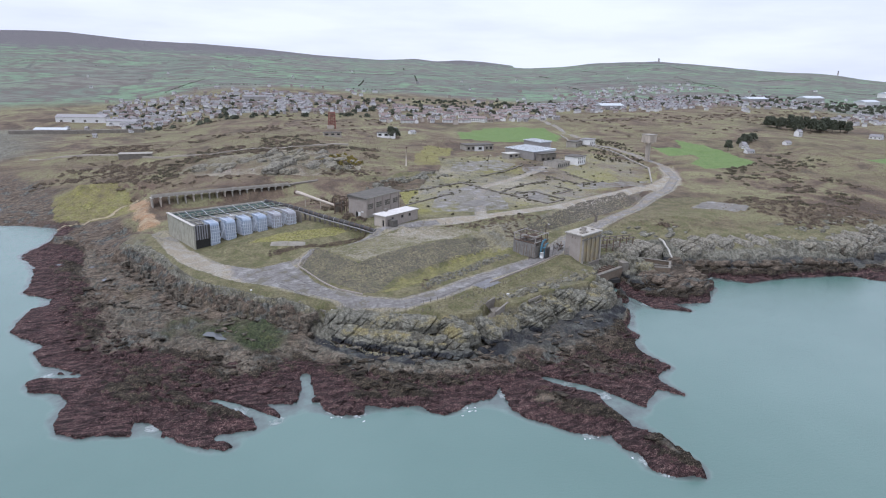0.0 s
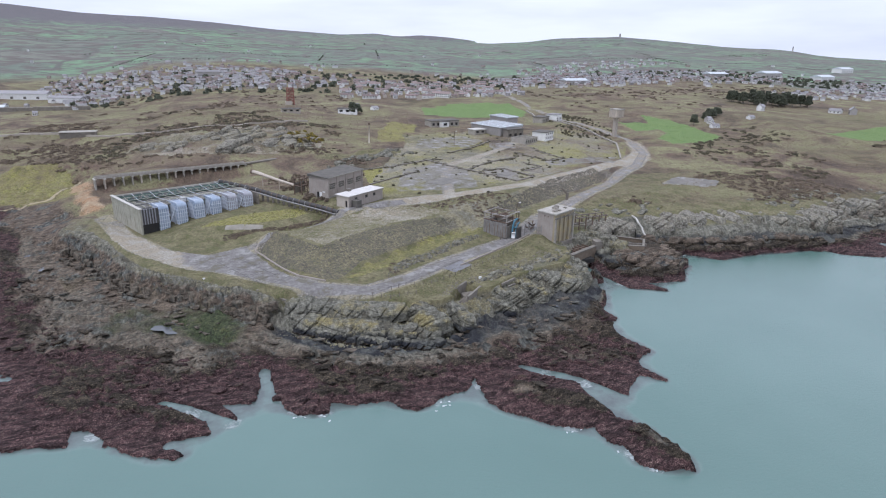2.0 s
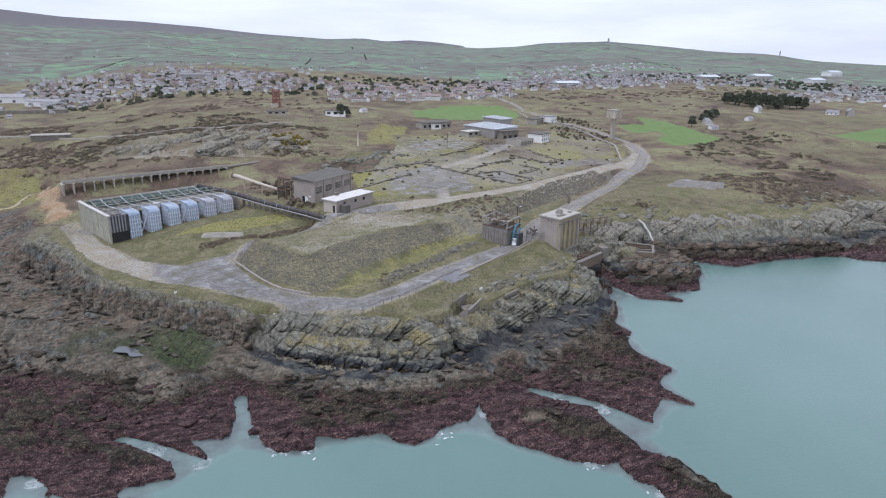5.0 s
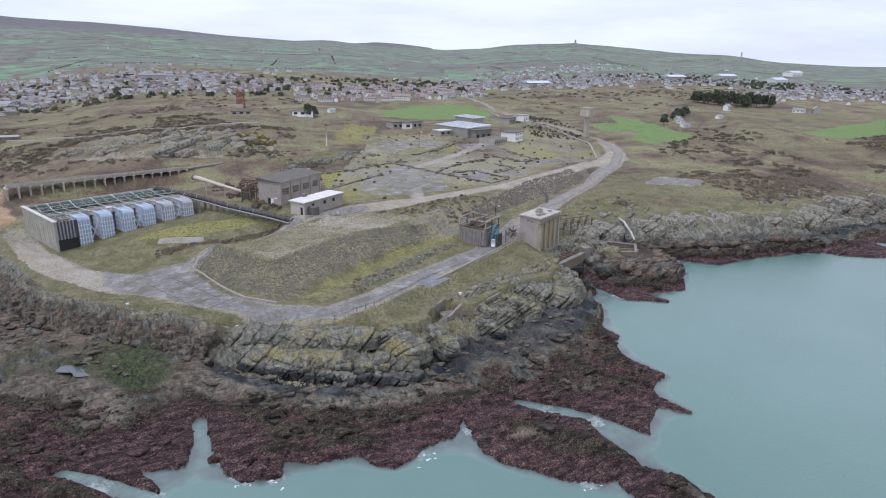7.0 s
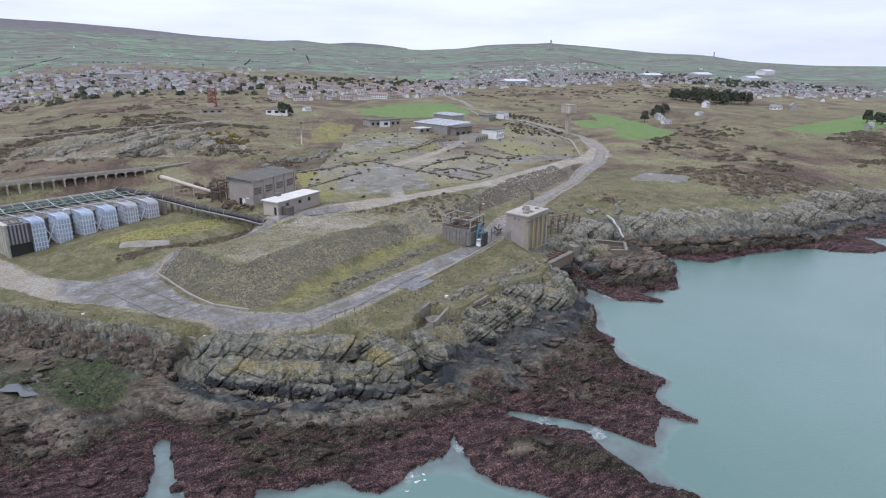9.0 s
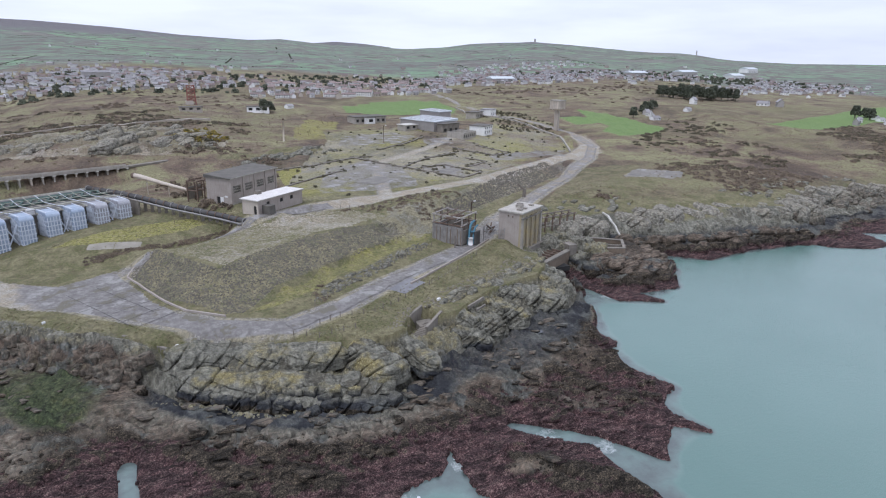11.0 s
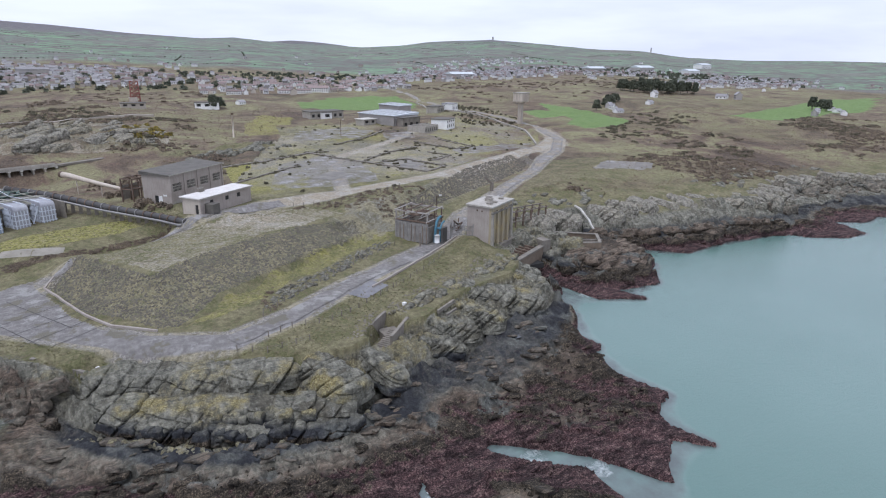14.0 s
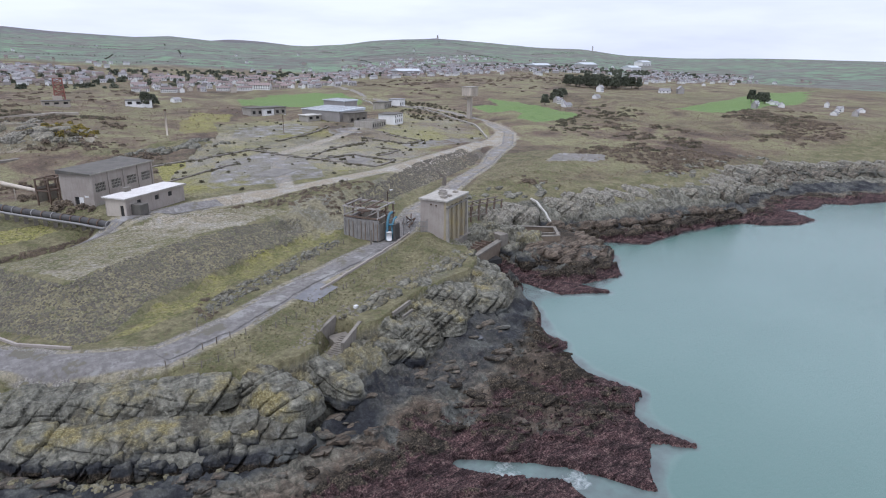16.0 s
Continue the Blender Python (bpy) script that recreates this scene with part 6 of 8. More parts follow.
part("arm", beam(bmesh.new(), (0.1, 0, 2.2), (-2.4, 0.4, 4.4), 0.55), WOOD, bent)
stack = thing("flare_pole", pose(65.7, 323.7, ground_z(65.7, 323.7)), "pale weathered pole on the heath", "pole")
part("pole", tube(bmesh.new(), [(0, 0, -0.5), (0.2, 0, 9.5)], 0.35, 8), CREAM_PIPE, stack)
part("cap", tube(bmesh.new(), [(0.2, 0, 9.5), (0.2, 0, 10.2)], 0.55, 8), RUST, stack)
for x, y, s in ((59.2, 142.6, 0.34), (12.1, 144.3, 0.24), (-8.3, 159.1, 0.26)):
    marker = thing("white_block", pose(x, y, ground_z(x, y), 0, 0, 20), "small white painted marker block", "marker", "white markers by the cliff")
    part("block", made((-s, -s * 0.7, -0.2, s, s * 0.7, s * 1.2)), WHITE_PAINT, marker)
clutter = thing("scrap_heap", pose(90.2, 177.6, ground_z(90.2, 177.6)), "dark heap of scrap steel beside the pump house", "scrap")
for k in range(9):
    rng = random.Random(k)
    part("piece", beam(bmesh.new(), (rng.uniform(-2, 2), rng.uniform(-1.5, 1.5), 0), (rng.uniform(-2, 2), rng.uniform(-1.5, 1.5), rng.uniform(0.8, 3.0)), 0.25), RUST if k % 3 else STEEL, clutter)


# ---- fences ----
def fence(line, step, h, label, wires=(0.35, 0.6, 0.85)):
    f = thing("fence", Matrix(), label, "fence", "fences round the site")
    posts = along(line, step)
    zs = ground_many([p[0] for p in posts], [p[1] for p in posts])
    first = None
    for (x, y, a), z in zip(posts, zs):
        lean = 4 * math.sin(7 * x)
        if first is None:
            first = part("post", made((-0.06, -0.06, -0.4, 0.06, 0.06, h)), WOOD, f)
            first.matrix_basis = pose(x, y, z, lean, 0, a)
        else:
            part_at("post", first.data, pose(x, y, z, lean, 0, a), f)
    for w in wires:
        part("wire", tube(bmesh.new(), [(p[0], p[1], z + w) for p, z in zip(posts, zs)], 0.008, 4), STEEL, f)
    return f


fence([(36.0, 147.0), (42.3, 153.2), (52.1, 160.6), (62.5, 167.4), (72, 173.6)], 2.2, 1.05, "old timber post fence beside the mound")
fence([(35, 139.4), (38.8, 141.0), (45.8, 141.2), (54.0, 145.8), (61.4, 150.8)], 2.2, 1.0, "leaning post and wire fence by the cliff")
fence([(61.4, 150.8), (70, 156.4), (80, 164.2)], 2.6, 0.95, "wire fence along the verge of the road")
fence([(56, 199), (66, 197), (78, 199), (88, 203)], 2.4, 1.1, "grey post fence along the bank top")
fence([(30, 137.4), (34, 135.2), (41, 136.2)], 2.2, 0.95, "short wire fence above the cliff")

# ---- the old factory ----


def flat_building(name, x, y, turn, w, d, h, wall, roof_mat, label, bays=0, roof_rise=0.0, base=None, ruined=False, floors=1):
    z = ground_z(x, y) if base is None else base
    b = thing(name, pose(x, y, z, 0, 0, turn), label, "building")
    opens = []
    for f in range(floors):
        for k in range(bays):
            at = (k + 0.25) * w / bays
            opens.append((at, 0.9 + f * h / floors, at + 0.5 * w / bays, min(h - 0.5, 2.4 + f * h / floors)))
    if floors == 1:
        part("front_wall", dressed_wall(bmesh.new(), 0, w, 0, -1.5, h, 0.4, opens), wall, b)
    else:
        bm = bmesh.new()
        for f in range(floors):
            dressed_wall(bm, 0, w, 0, -1.5 if f == 0 else f * h / floors, (f + 1) * h / floors, 0.4, [o for o in opens if f * h / floors <= o[1] < (f + 1) * h / floors])
        part("front_wall", bm, wall, b)
    part("back_wall", made((0, d - 0.4, -1.5, w, d, h)), wall, b)
    part("side_wall", made((0, 0.4, -1.5, 0.4, d - 0.4, h)), wall, b)
    part("side_wall", made((w - 0.4, 0.4, -1.5, w, d - 0.4, h)), wall, b)
    for a, lo, c, hi in opens:
        part("window", made((a, 0.26, lo, c, 0.32, hi)), DARK, b)
    if ruined:
        part("inner_floor", made((0.4, 0.4, 0.1, w - 0.4, d - 0.4, 0.4)), DARK_CONCRETE, b)
        for k in range(1, 4):
            part("inner_wall", made((w * k / 4 - 0.15, 0.4, 0, w * k / 4 + 0.15, d - 0.4, h * (0.6 + 0.12 * k))), wall, b)
    else:
        r = bmesh.new()
        facets(r, [(-0.4, -0.4, h), (w + 0.4, -0.4, h), (w + 0.4, d + 0.4, h), (-0.4, d + 0.4, h), (-0.4, -0.4, h + 0.3), (w + 0.4, -0.4, h + 0.3), (w + 0.4, d + 0.4, h + 0.3 + roof_rise), (-0.4, d + 0.4, h + 0.3 + roof_rise)], CUBE)
        roof = part("roof", r, roof_mat, b)
        if roof_rise:
            for k in range(int(w / 2.4)):
                x0 = 1.2 + 2.4 * k
                part("roof_rib", beam(bmesh.new(), (x0, -0.4, h + 0.36), (x0, d + 0.4, h + 0.36 + roof_rise), 0.16), SLATE, roof)
    return b


flat_building("factory_hall", 132.0, 349.0, -69, 25, 17, 5.2, GREY_WALL, PALE_METAL_ROOF, "long grey factory hall with a ribbed pale roof", 0, 0.9, 17.0)
flat_building("factory_loft", 149.5, 363.5, -75, 17, 8, 8.2, GREY_WALL, PALE_METAL_ROOF, "taller factory block with a bright white roof", 4, 0.5, 17.0)
flat_building("factory_end", 143.4, 320.6, 21, 12, 4, 4.6, DARK_CONCRETE, FELT, "dark concrete end block of the factory", 3, 0, 17.0)
flat_building("ruined_office", 143.8, 298.6, 35, 13, 9, 3.4, CONCRETE, FELT, "roofless concrete office ruin with empty windows", 6, 0, 16.4, True)
flat_building("white_office", 159.6, 307.0, 38, 10, 8, 4.6, WHITE_WALL, FELT, "white two-storey office block with broken windows", 4, 0, 16.9, False, 2)
flat_building("store", 111.6, 363.5, 10, 19, 9, 3.6, CONCRETE, FELT, "low grey store with a flat roof", 6, 0, None)
flat_building("white_store", 117.6, 361.4, 10, 5, 6, 3.2, WHITE_WALL, FELT, "small white store against the grey one", 1, 0, None)
flat_building("gatehouse", 205.6, 382.0, 40, 9, 7, 4.2, WHITE_WALL, SLATE, "white gatehouse by the site road", 3, 0, None)
flat_building("garage", 193.0, 378.0, 40, 11, 7, 3.6, CONCRETE, FELT, "low grey concrete garage block", 4, 0, None)
flat_building("plant_room", 128.0, 332.0, 20, 8, 6, 2.6, CONCRETE, PALE_CONCRETE, "small concrete plant room", 2, 0, None)
flat_building("bunker", -90, 378, 5, 17, 7, 3.0, DARK_CONCRETE, CONCRETE, "low dark concrete bunker on the heath", 0, 0, None)
flat_building("farm_shed", 66.0, 436.0, -12, 13, 6, 3.0, WHITE_WALL, FELT, "low white shed on the heath", 3, 0, None)
flat_building("low_shed", 28.0, 424.0, 4, 12, 5, 2.4, CREAM_WALL, FELT, "low cream shed on the heath", 3, 0, None)


def water_tower(x, y):
    z = ground_z(x, y)
    t = thing("water_tower", pose(x, y, z, 0, 0, 20), "square concrete water tower on a narrow stem", "water tower")
    part("stem", made((-1.0, -1.0, -1, 1.0, 1.0, 10.9)), CREAM_WALL, t)
    tank = part("tank", made((-2.9, -2.9, 11.3, 2.9, 2.9, 15.5)), CREAM_WALL, t)
    for k in range(7):
        s = -2.75 + 5.5 * k / 6
        part("fin", made((s - 0.14, -3.08, 11.5, s + 0.14, -2.9, 15.3)), CREAM_WALL, tank)
        part("fin", made((-3.08, s - 0.14, 11.5, -2.9, s + 0.14, 15.3)), CREAM_WALL, tank)
    part("roof", made((-3.2, -3.2, 15.5, 3.2, 3.2, 15.9)), CONCRETE, t)
    part("collar", made((-1.9, -1.9, 10.7, 1.9, 1.9, 11.3)), CREAM_WALL, t)


water_tower(210.5, 319.0)


def lattice_tower(x, y):
    z = ground_z(x, y)
    t = thing("lattice_tower", pose(x, y, z), "red steel lattice tower on the heath", "tower")
    h, a, b = 12.5, 2.7, 2.3
    for sx in (-1, 1):
        for sy in (-1, 1):
            part("leg", beam(bmesh.new(), (sx * a, sy * a, -0.5), (sx * b, sy * b, h), 0.45), RED_STEEL, t)
    for k in range(5):
        z0, z1 = k * h / 5, (k + 1) * h / 5
        for q in range(4):
            c, s = math.cos(q * math.pi / 2), math.sin(q * math.pi / 2)

            def corner(u, zz):
                w = a + (b - a) * zz / h
                return (c * w - s * u * w, s * w + c * u * w, zz)
            part("girt", beam(bmesh.new(), corner(-1, z1), corner(1, z1), 0.35), RED_STEEL, t)
            part("brace", beam(bmesh.new(), corner(-1, z0), corner(1, z1), 0.3), RED_STEEL, t)
            part("brace", beam(bmesh.new(), corner(1, z0), corner(-1, z1), 0.3), RED_STEEL, t)
    part("hut", made((-4, -4, -0.5, 1, -1, 2.6)), CREAM_WALL, t)


lattice_tower(39.3, 503.4)

# ---- town ----


def house(kind):
    """A plain house: walls with dark windows, a gabled roof and chimneys."""
    w, d, h, rise, wall, roof_mat, label = {
        "cottage": (7.6, 5.4, 4.4, 2.3, WHITE_WALL, SLATE, "white rendered house with a slate roof"),
        "villa": (9, 6.4, 4.8, 2.8, GREY_WALL, SLATE, "grey pebbledashed house with a slate roof"),
        "semi": (11, 6.2, 4.6, 2.4, CREAM_WALL, TILE_ROOF, "pale semi-detached house with a brown tiled roof"),
        "bungalow": (12, 7, 2.8, 2.4, WHITE_WALL, SLATE, "white bungalow with a grey roof"),
        "terrace": (24, 6.5, 4.8, 2.3, WHITE_WALL, TILE_ROOF, "terrace of pale houses with brown tiled roofs"),
    }[kind]
    b = tagged(new("house"), label, "house", "houses of the town")
    bm = bmesh.new()
    facets(bm, [(-w / 2, -d / 2, -2), (w / 2, -d / 2, -2), (w / 2, d / 2, -2), (-w / 2, d / 2, -2), (-w / 2, -d / 2, h), (w / 2, -d / 2, h), (w / 2, d / 2, h), (-w / 2, d / 2, h), (-w / 2, 0, h + rise), (w / 2, 0, h + rise)],
           [(0, 3, 2, 1), (0, 1, 5, 4), (2, 3, 7, 6), (1, 2, 6, 9, 5), (3, 0, 4, 8, 7), (4, 5, 9, 8), (6, 7, 8, 9)])
    walls = part("wall", bm, wall, b)
    bm = bmesh.new()
    k = rise / (d / 2)
    for s in (-1, 1):
        o = [(-w / 2 - 0.3, s * (d / 2 + 0.4), h - 0.4 * k + 0.06), (w / 2 + 0.3, s * (d / 2 + 0.4), h - 0.4 * k + 0.06), (w / 2 + 0.3, 0, h + rise + 0.06), (-w / 2 - 0.3, 0, h + rise + 0.06)]
        facets(bm, o + [(x, y, z + 0.22) for x, y, z in o], CUBE)
    part("roof", bm, roof_mat, b)
    n = {"terrace": 4, "semi": 2}.get(kind, 1)
    for j in range(n + (1 if n > 1 else 0)):
        x = -w / 2 + 0.6 + (w - 1.2) * j / max(n, 1)
        part("chimney", made((x - 0.45, -0.4, h + rise - 0.5, x + 0.45, 0.4, h + rise + 1.3)), GREY_WALL, b)
    bays = {"terrace": 9, "semi": 4}.get(kind, 3)
    rows = (0.9, 3.2) if h > 4 else (0.9,)
    for side in (-1, 1):
        bm = bmesh.new()
        for z in rows:
            for j in range(bays):
                x = -w / 2 + w * (j + 0.5) / bays
                box(bm, x - 0.55, side * d / 2 - 0.04, z, x + 0.55, side * d / 2 + 0.04, z + 1.25)
        tagged(part("window_row", bm, DARK, walls), kind="stuff")
    return b


KINDS = {k: house(k) for k in ("cottage", "villa", "semi", "bungalow", "terrace")}
for k, (ob, place) in enumerate(zip(KINDS.values(), ((384, 389), (458, 372), (150, 530), (452, 382), (175, 545)))):
    ob.matrix_basis = in_metres(pose(*place, ground_z(*place), 0, 0, 20 + 30 * k))
rng = random.Random(5)
TERRACES = [(x, y) for y in (540, 550, 560, 571, 582, 594, 606, 619, 632, 646, 660) for x in range(90, 258, 15)]
spots = [(x + rng.uniform(-5, 5) + (y - 540) * 0.12, y + rng.uniform(-2.5, 2.5), "terrace" if rng.random() < 0.45 else rng.choice(("semi", "semi", "villa", "cottage")), rng.choice((-4, -8, 2, 86, 84)))
         for x, y in TERRACES]
DISTRICTS = [([(-190, 700), (-125, 610), (-40, 620), (40, 600), (90, 640), (60, 760), (-60, 800), (-180, 820)], 60, ("cottage", "villa", "cottage", "semi", "bungalow")),
             ([(260, 600), (330, 570), (430, 590), (470, 680), (420, 780), (300, 720)], 44, ("villa", "villa", "semi", "cottage")),
             ([(400, 620), (520, 590), (640, 620), (680, 740), (520, 800)], 28, ("cottage", "villa", "semi", "bungalow")),
             ([(500, 490), (560, 450), (700, 470), (860, 560), (820, 660), (640, 560)], 38, ("cottage", "bungalow", "villa")),
             ([(380, 820), (560, 840), (700, 900), (560, 960), (400, 900)], 14, ("cottage", "semi"))]
for poly, count, kinds in DISTRICTS:
    xs, ys = [p[0] for p in poly], [p[1] for p in poly]
    put = 0
    while put < count:
        x, y = rng.uniform(min(xs), max(xs)), rng.uniform(min(ys), max(ys))
        if bool(inside(poly, np.array(x), np.array(y))):
            spots.append((x, y, rng.choice(kinds), rng.choice((0, 90, 20, -30, 60))))
            put += 1
SINGLE = [(108, 850, "cottage"), (96, 458, "bungalow"), (84, 466, "cottage"), (296, 338, "cottage"), (302, 347, "cottage"), (307, 355, "villa"), (292, 331, "bungalow"), (340, 352, "bungalow"), (400, 276, "villa"),
          (412, 282, "cottage"), (424, 272, "bungalow"), (438, 284, "bungalow"), (446, 292, "bungalow"), (416, 236, "bungalow"), (428, 240, "cottage"), (440, 244, "cottage"), (424, 228, "villa"), (450, 236, "bungalow"), (462, 262, "cottage"),
          (-150, 560, "cottage"), (-128, 590, "bungalow"), (-260, 980, "cottage"), (-300, 1120, "cottage"), (-190, 1180, "cottage"), (-120, 1240, "cottage"), (20, 1150, "cottage"), (230, 1080, "villa"), (300, 990, "cottage"),
          (340, 1180, "cottage"), (900, 900, "bungalow"), (820, 760, "cottage"), (560, 420, "bungalow"), (600, 470, "cottage"), (640, 440, "bungalow"), (-60, 1350, "cottage"), (150, 1400, "cottage"), (480, 1250, "cottage"), (700, 1180, "cottage")]
spots += [(x, y, k, rng.choice((0, 15, 35, 90))) for x, y, k in SINGLE]
heights = ground_many([s[0] for s in spots], [s[1] for s in spots])
for (x, y, kind, turn), z in zip(spots, heights):
    copy_thing(KINDS[kind], in_metres(pose(x, y, z, 0, 0, turn)) @ Matrix.Diagonal((0.66, 0.66, 0.68, 1)))


def house_mass(places, material, roof_mat, name, label):
    """Far roofs, too small to tell apart singly."""
    wall_pts, wall_faces, roof_pts, roof_faces = [], [], [], []
    zs = ground_many([p[0] for p in places], [p[1] for p in places])
    for (x, y, w, turn), z in zip(places, zs):
        m = in_metres(pose(x, y, float(z), 0, 0, turn)) @ Matrix.Diagonal((0.8, 0.66, 0.7, 1))
        k = len(wall_pts)
        wall_pts += [tuple(m @ Vector(p)) for p in ((-w / 2, -3.2, -2), (w / 2, -3.2, -2), (w / 2, 3.2, -2), (-w / 2, 3.2, -2), (-w / 2, -3.2, 4.6), (w / 2, -3.2, 4.6), (w / 2, 3.2, 4.6), (-w / 2, 3.2, 4.6), (-w / 2, 0, 7.0), (w / 2, 0, 7.0))]
        wall_faces += [tuple(i + k for i in f) for f in ((0, 1, 5, 4), (2, 3, 7, 6), (1, 2, 6, 9, 5), (3, 0, 4, 8, 7))]
        k = len(roof_pts)
        roof_pts += [tuple(m @ Vector(p)) for p in ((-w / 2 - 0.3, -3.6, 4.35), (w / 2 + 0.3, -3.6, 4.35), (w / 2 + 0.3, 3.6, 4.35), (-w / 2 - 0.3, 3.6, 4.35), (-w / 2 - 0.3, 0, 7.1), (w / 2 + 0.3, 0, 7.1))]
        roof_faces += [tuple(i + k for i in f) for f in ((0, 1, 5, 4), (2, 3, 4, 5), (1, 2, 5), (3, 0, 4), (0, 3, 2, 1))]
    me = bpy.data.meshes.new(name)
    me.from_pydata(wall_pts + roof_pts, [], wall_faces + [tuple(i + len(wall_pts) for i in f) for f in roof_faces])
    me.materials.append(material)
    me.materials.append(roof_mat)
    me.polygons.foreach_set("material_index", [0] * len(wall_faces) + [1] * len(roof_faces))
    tagged(new(name, me), label, "houses", kind="stuff")


more = []
for poly, count, kinds in DISTRICTS:
    xs, ys = [p[0] for p in poly], [p[1] for p in poly]
    for _ in range(count * 20):
        x, y = rng.uniform(min(xs) - 40, max(xs) + 40), rng.uniform(min(ys), max(ys) + 60)
        if bool(inside(poly, np.array(x), np.array(y))) or rng.random() < 0.06:
            more.append((x, y, rng.choice((5.5, 6.5, 8, 12)), rng.choice((0, 90, 15, -25))))
house_mass(more[::3] + more[1::6], WHITE_WALL, SLATE, "far_white_houses", "far white houses with slate roofs")
house_mass(more[4::6], GREY_WALL, SLATE, "far_grey_houses", "far grey houses with slate roofs")
house_mass(more[2::3], CREAM_WALL, TILE_ROOF, "far_pale_houses", "far pale houses with brown roofs")


def long_shed(x, y, turn, w, d, h, wall, roof, label):
    z = ground_z(x, y)
    b = thing("warehouse", pose(x, y, z, 0, 0, turn), label, "warehouse", "sheds round the port")
    part("wall", made((0, 0, -3, w, d, h)), wall, b)
    bm = bmesh.new()
    facets(bm, [(-0.5, -0.5, h), (w + 0.5, -0.5, h), (w + 0.5, d + 0.5, h), (-0.5, d + 0.5, h), (-0.5, d / 2, h + d * 0.18), (w + 0.5, d / 2, h + d * 0.18)], [(0, 1, 5, 4), (2, 3, 4, 5), (1, 2, 5), (3, 0, 4), (0, 3, 2, 1)])
    part("roof", bm, roof, b)
    for k in range(max(2, int(w / 11))):
        part("opening", made((4 + 11 * k, -0.05, 0.2, 6.4 + 11 * k, 0.02, h * 0.45)), FELT, b)


long_shed(-218, 688, -6, 46, 14, 5, WHITE_WALL, SLATE, "long grey port warehouse with a slate roof")
long_shed(-168, 668, -24, 32, 10, 5, WHITE_WALL, SLATE, "white port warehouse with a slate roof")
long_shed(-212, 612, -4, 26, 9, 3, GREY_WALL, PALE_METAL_ROOF, "pale quay shed by the harbour wall")
long_shed(590, 690, 10, 34, 14, 5, GREY_WALL, PALE_METAL_ROOF, "industrial shed with a white metal roof")
long_shed(690, 700, 14, 40, 16, 6, GREY_WALL, PALE_METAL_ROOF, "large industrial shed with a white metal roof")
long_shed(780, 690, 20, 44, 16, 6, WHITE_WALL, PALE_METAL_ROOF, "white factory shed with a pale roof")
long_shed(980, 830, 24, 60, 16, 7, WHITE_WALL, PALE_METAL_ROOF, "long white factory on the rise")
long_shed(330, 600, 6, 28, 12, 5, GREY_WALL, PALE_METAL_ROOF, "grey hall with a pale roof in the town")
long_shed(-40, 715, 12, 24, 10, 6, GREY_WALL, SLATE, "grey chapel hall with a slate roof")
quay = thing("quay_wall", Matrix(), "long grey stone quay wall of the port", "quay")
for k in range(8):
    x0, y0, x1, y1 = -230 + 14 * k, 610 - 2.6 * k, -216 + 14 * k, 607.4 - 2.6 * k
    zq = 0.5 * (ground_z(x0, y0) + ground_z(x1, y1))
    part("length", beam(bmesh.new(), (x0, y0, zq), (x1, y1, zq), 4, 6), DARK_CONCRETE, quay)


def landmark(x, y, h, r, label, name):
    z = ground_z(x, y)
    t = thing(name, pose(x, y, z), label, "tower")
    part("shaft", tube(bmesh.new(), [(0, 0, -2), (0, 0, h * 0.6), (0, 0, h)], [r, r * 0.85, r * 0.65], 10), GREY_WALL, t)
    part("cap", tube(bmesh.new(), [(0, 0, h), (0, 0, h + r * 0.5)], [r * 0.8, r * 0.3], 10), SLATE, t)


landmark(1207, 1863, 9, 3.4, "ruined windmill tower on the far hill", "windmill_tower")
landmark(1600, 1535, 13, 2.2, "slim mast tower on the far hill", "mast_tower")

# ---- walls, stones and growth ----
rng = random.Random(9)


def along_wall(name, line, h, w, material, label):
    bm = drape(bmesh.new(), line, w / 2, h, 3.0, 0.6)
    top = bmesh.ops.extrude_face_region(bm, geom=bm.faces[:])
    for v in [g for g in top["geom"] if isinstance(g, bmesh.types.BMVert)]:
        v.co.z -= h + 0.4
    ob = thing(name, Matrix(), label, "wall")
    part("course", bm, material, ob)


along_wall("field_wall", [(-150, 420), (-77, 379), (-40, 362), (0, 372), (40, 380)], 0.9, 0.9, CREAM_WALL, "pale drystone wall over the heath")
along_wall("boundary_wall", [(178, 262), (200, 300), (204, 340), (203, 382), (216, 452)], 0.8, 0.7, CONCRETE, "pale boundary wall along the site road")
FOUNDATIONS = [[(80.7, 270.4), (93, 247.5), (104.9, 222.1), (115.1, 228.8), (110.1, 247.2), (98.7, 244)], [(130, 282), (138.3, 261.2), (148.6, 265.4), (143, 284)], [(50.5, 257.8), (62.9, 259), (80.2, 268.4), (89.2, 270.1)],
               [(93, 247.5), (110, 262), (126, 270)], [(48, 231), (58, 238), (72, 248)], [(24, 246), (40, 252), (50.5, 257.8)], [(97, 285), (112, 294), (128, 310)], [(116, 240), (128, 248), (124, 258)]]
for line in FOUNDATIONS:
    along_wall("foundation_wall", line, 0.4, 0.7, DARK_CONCRETE, "low broken foundation wall in the old yard")


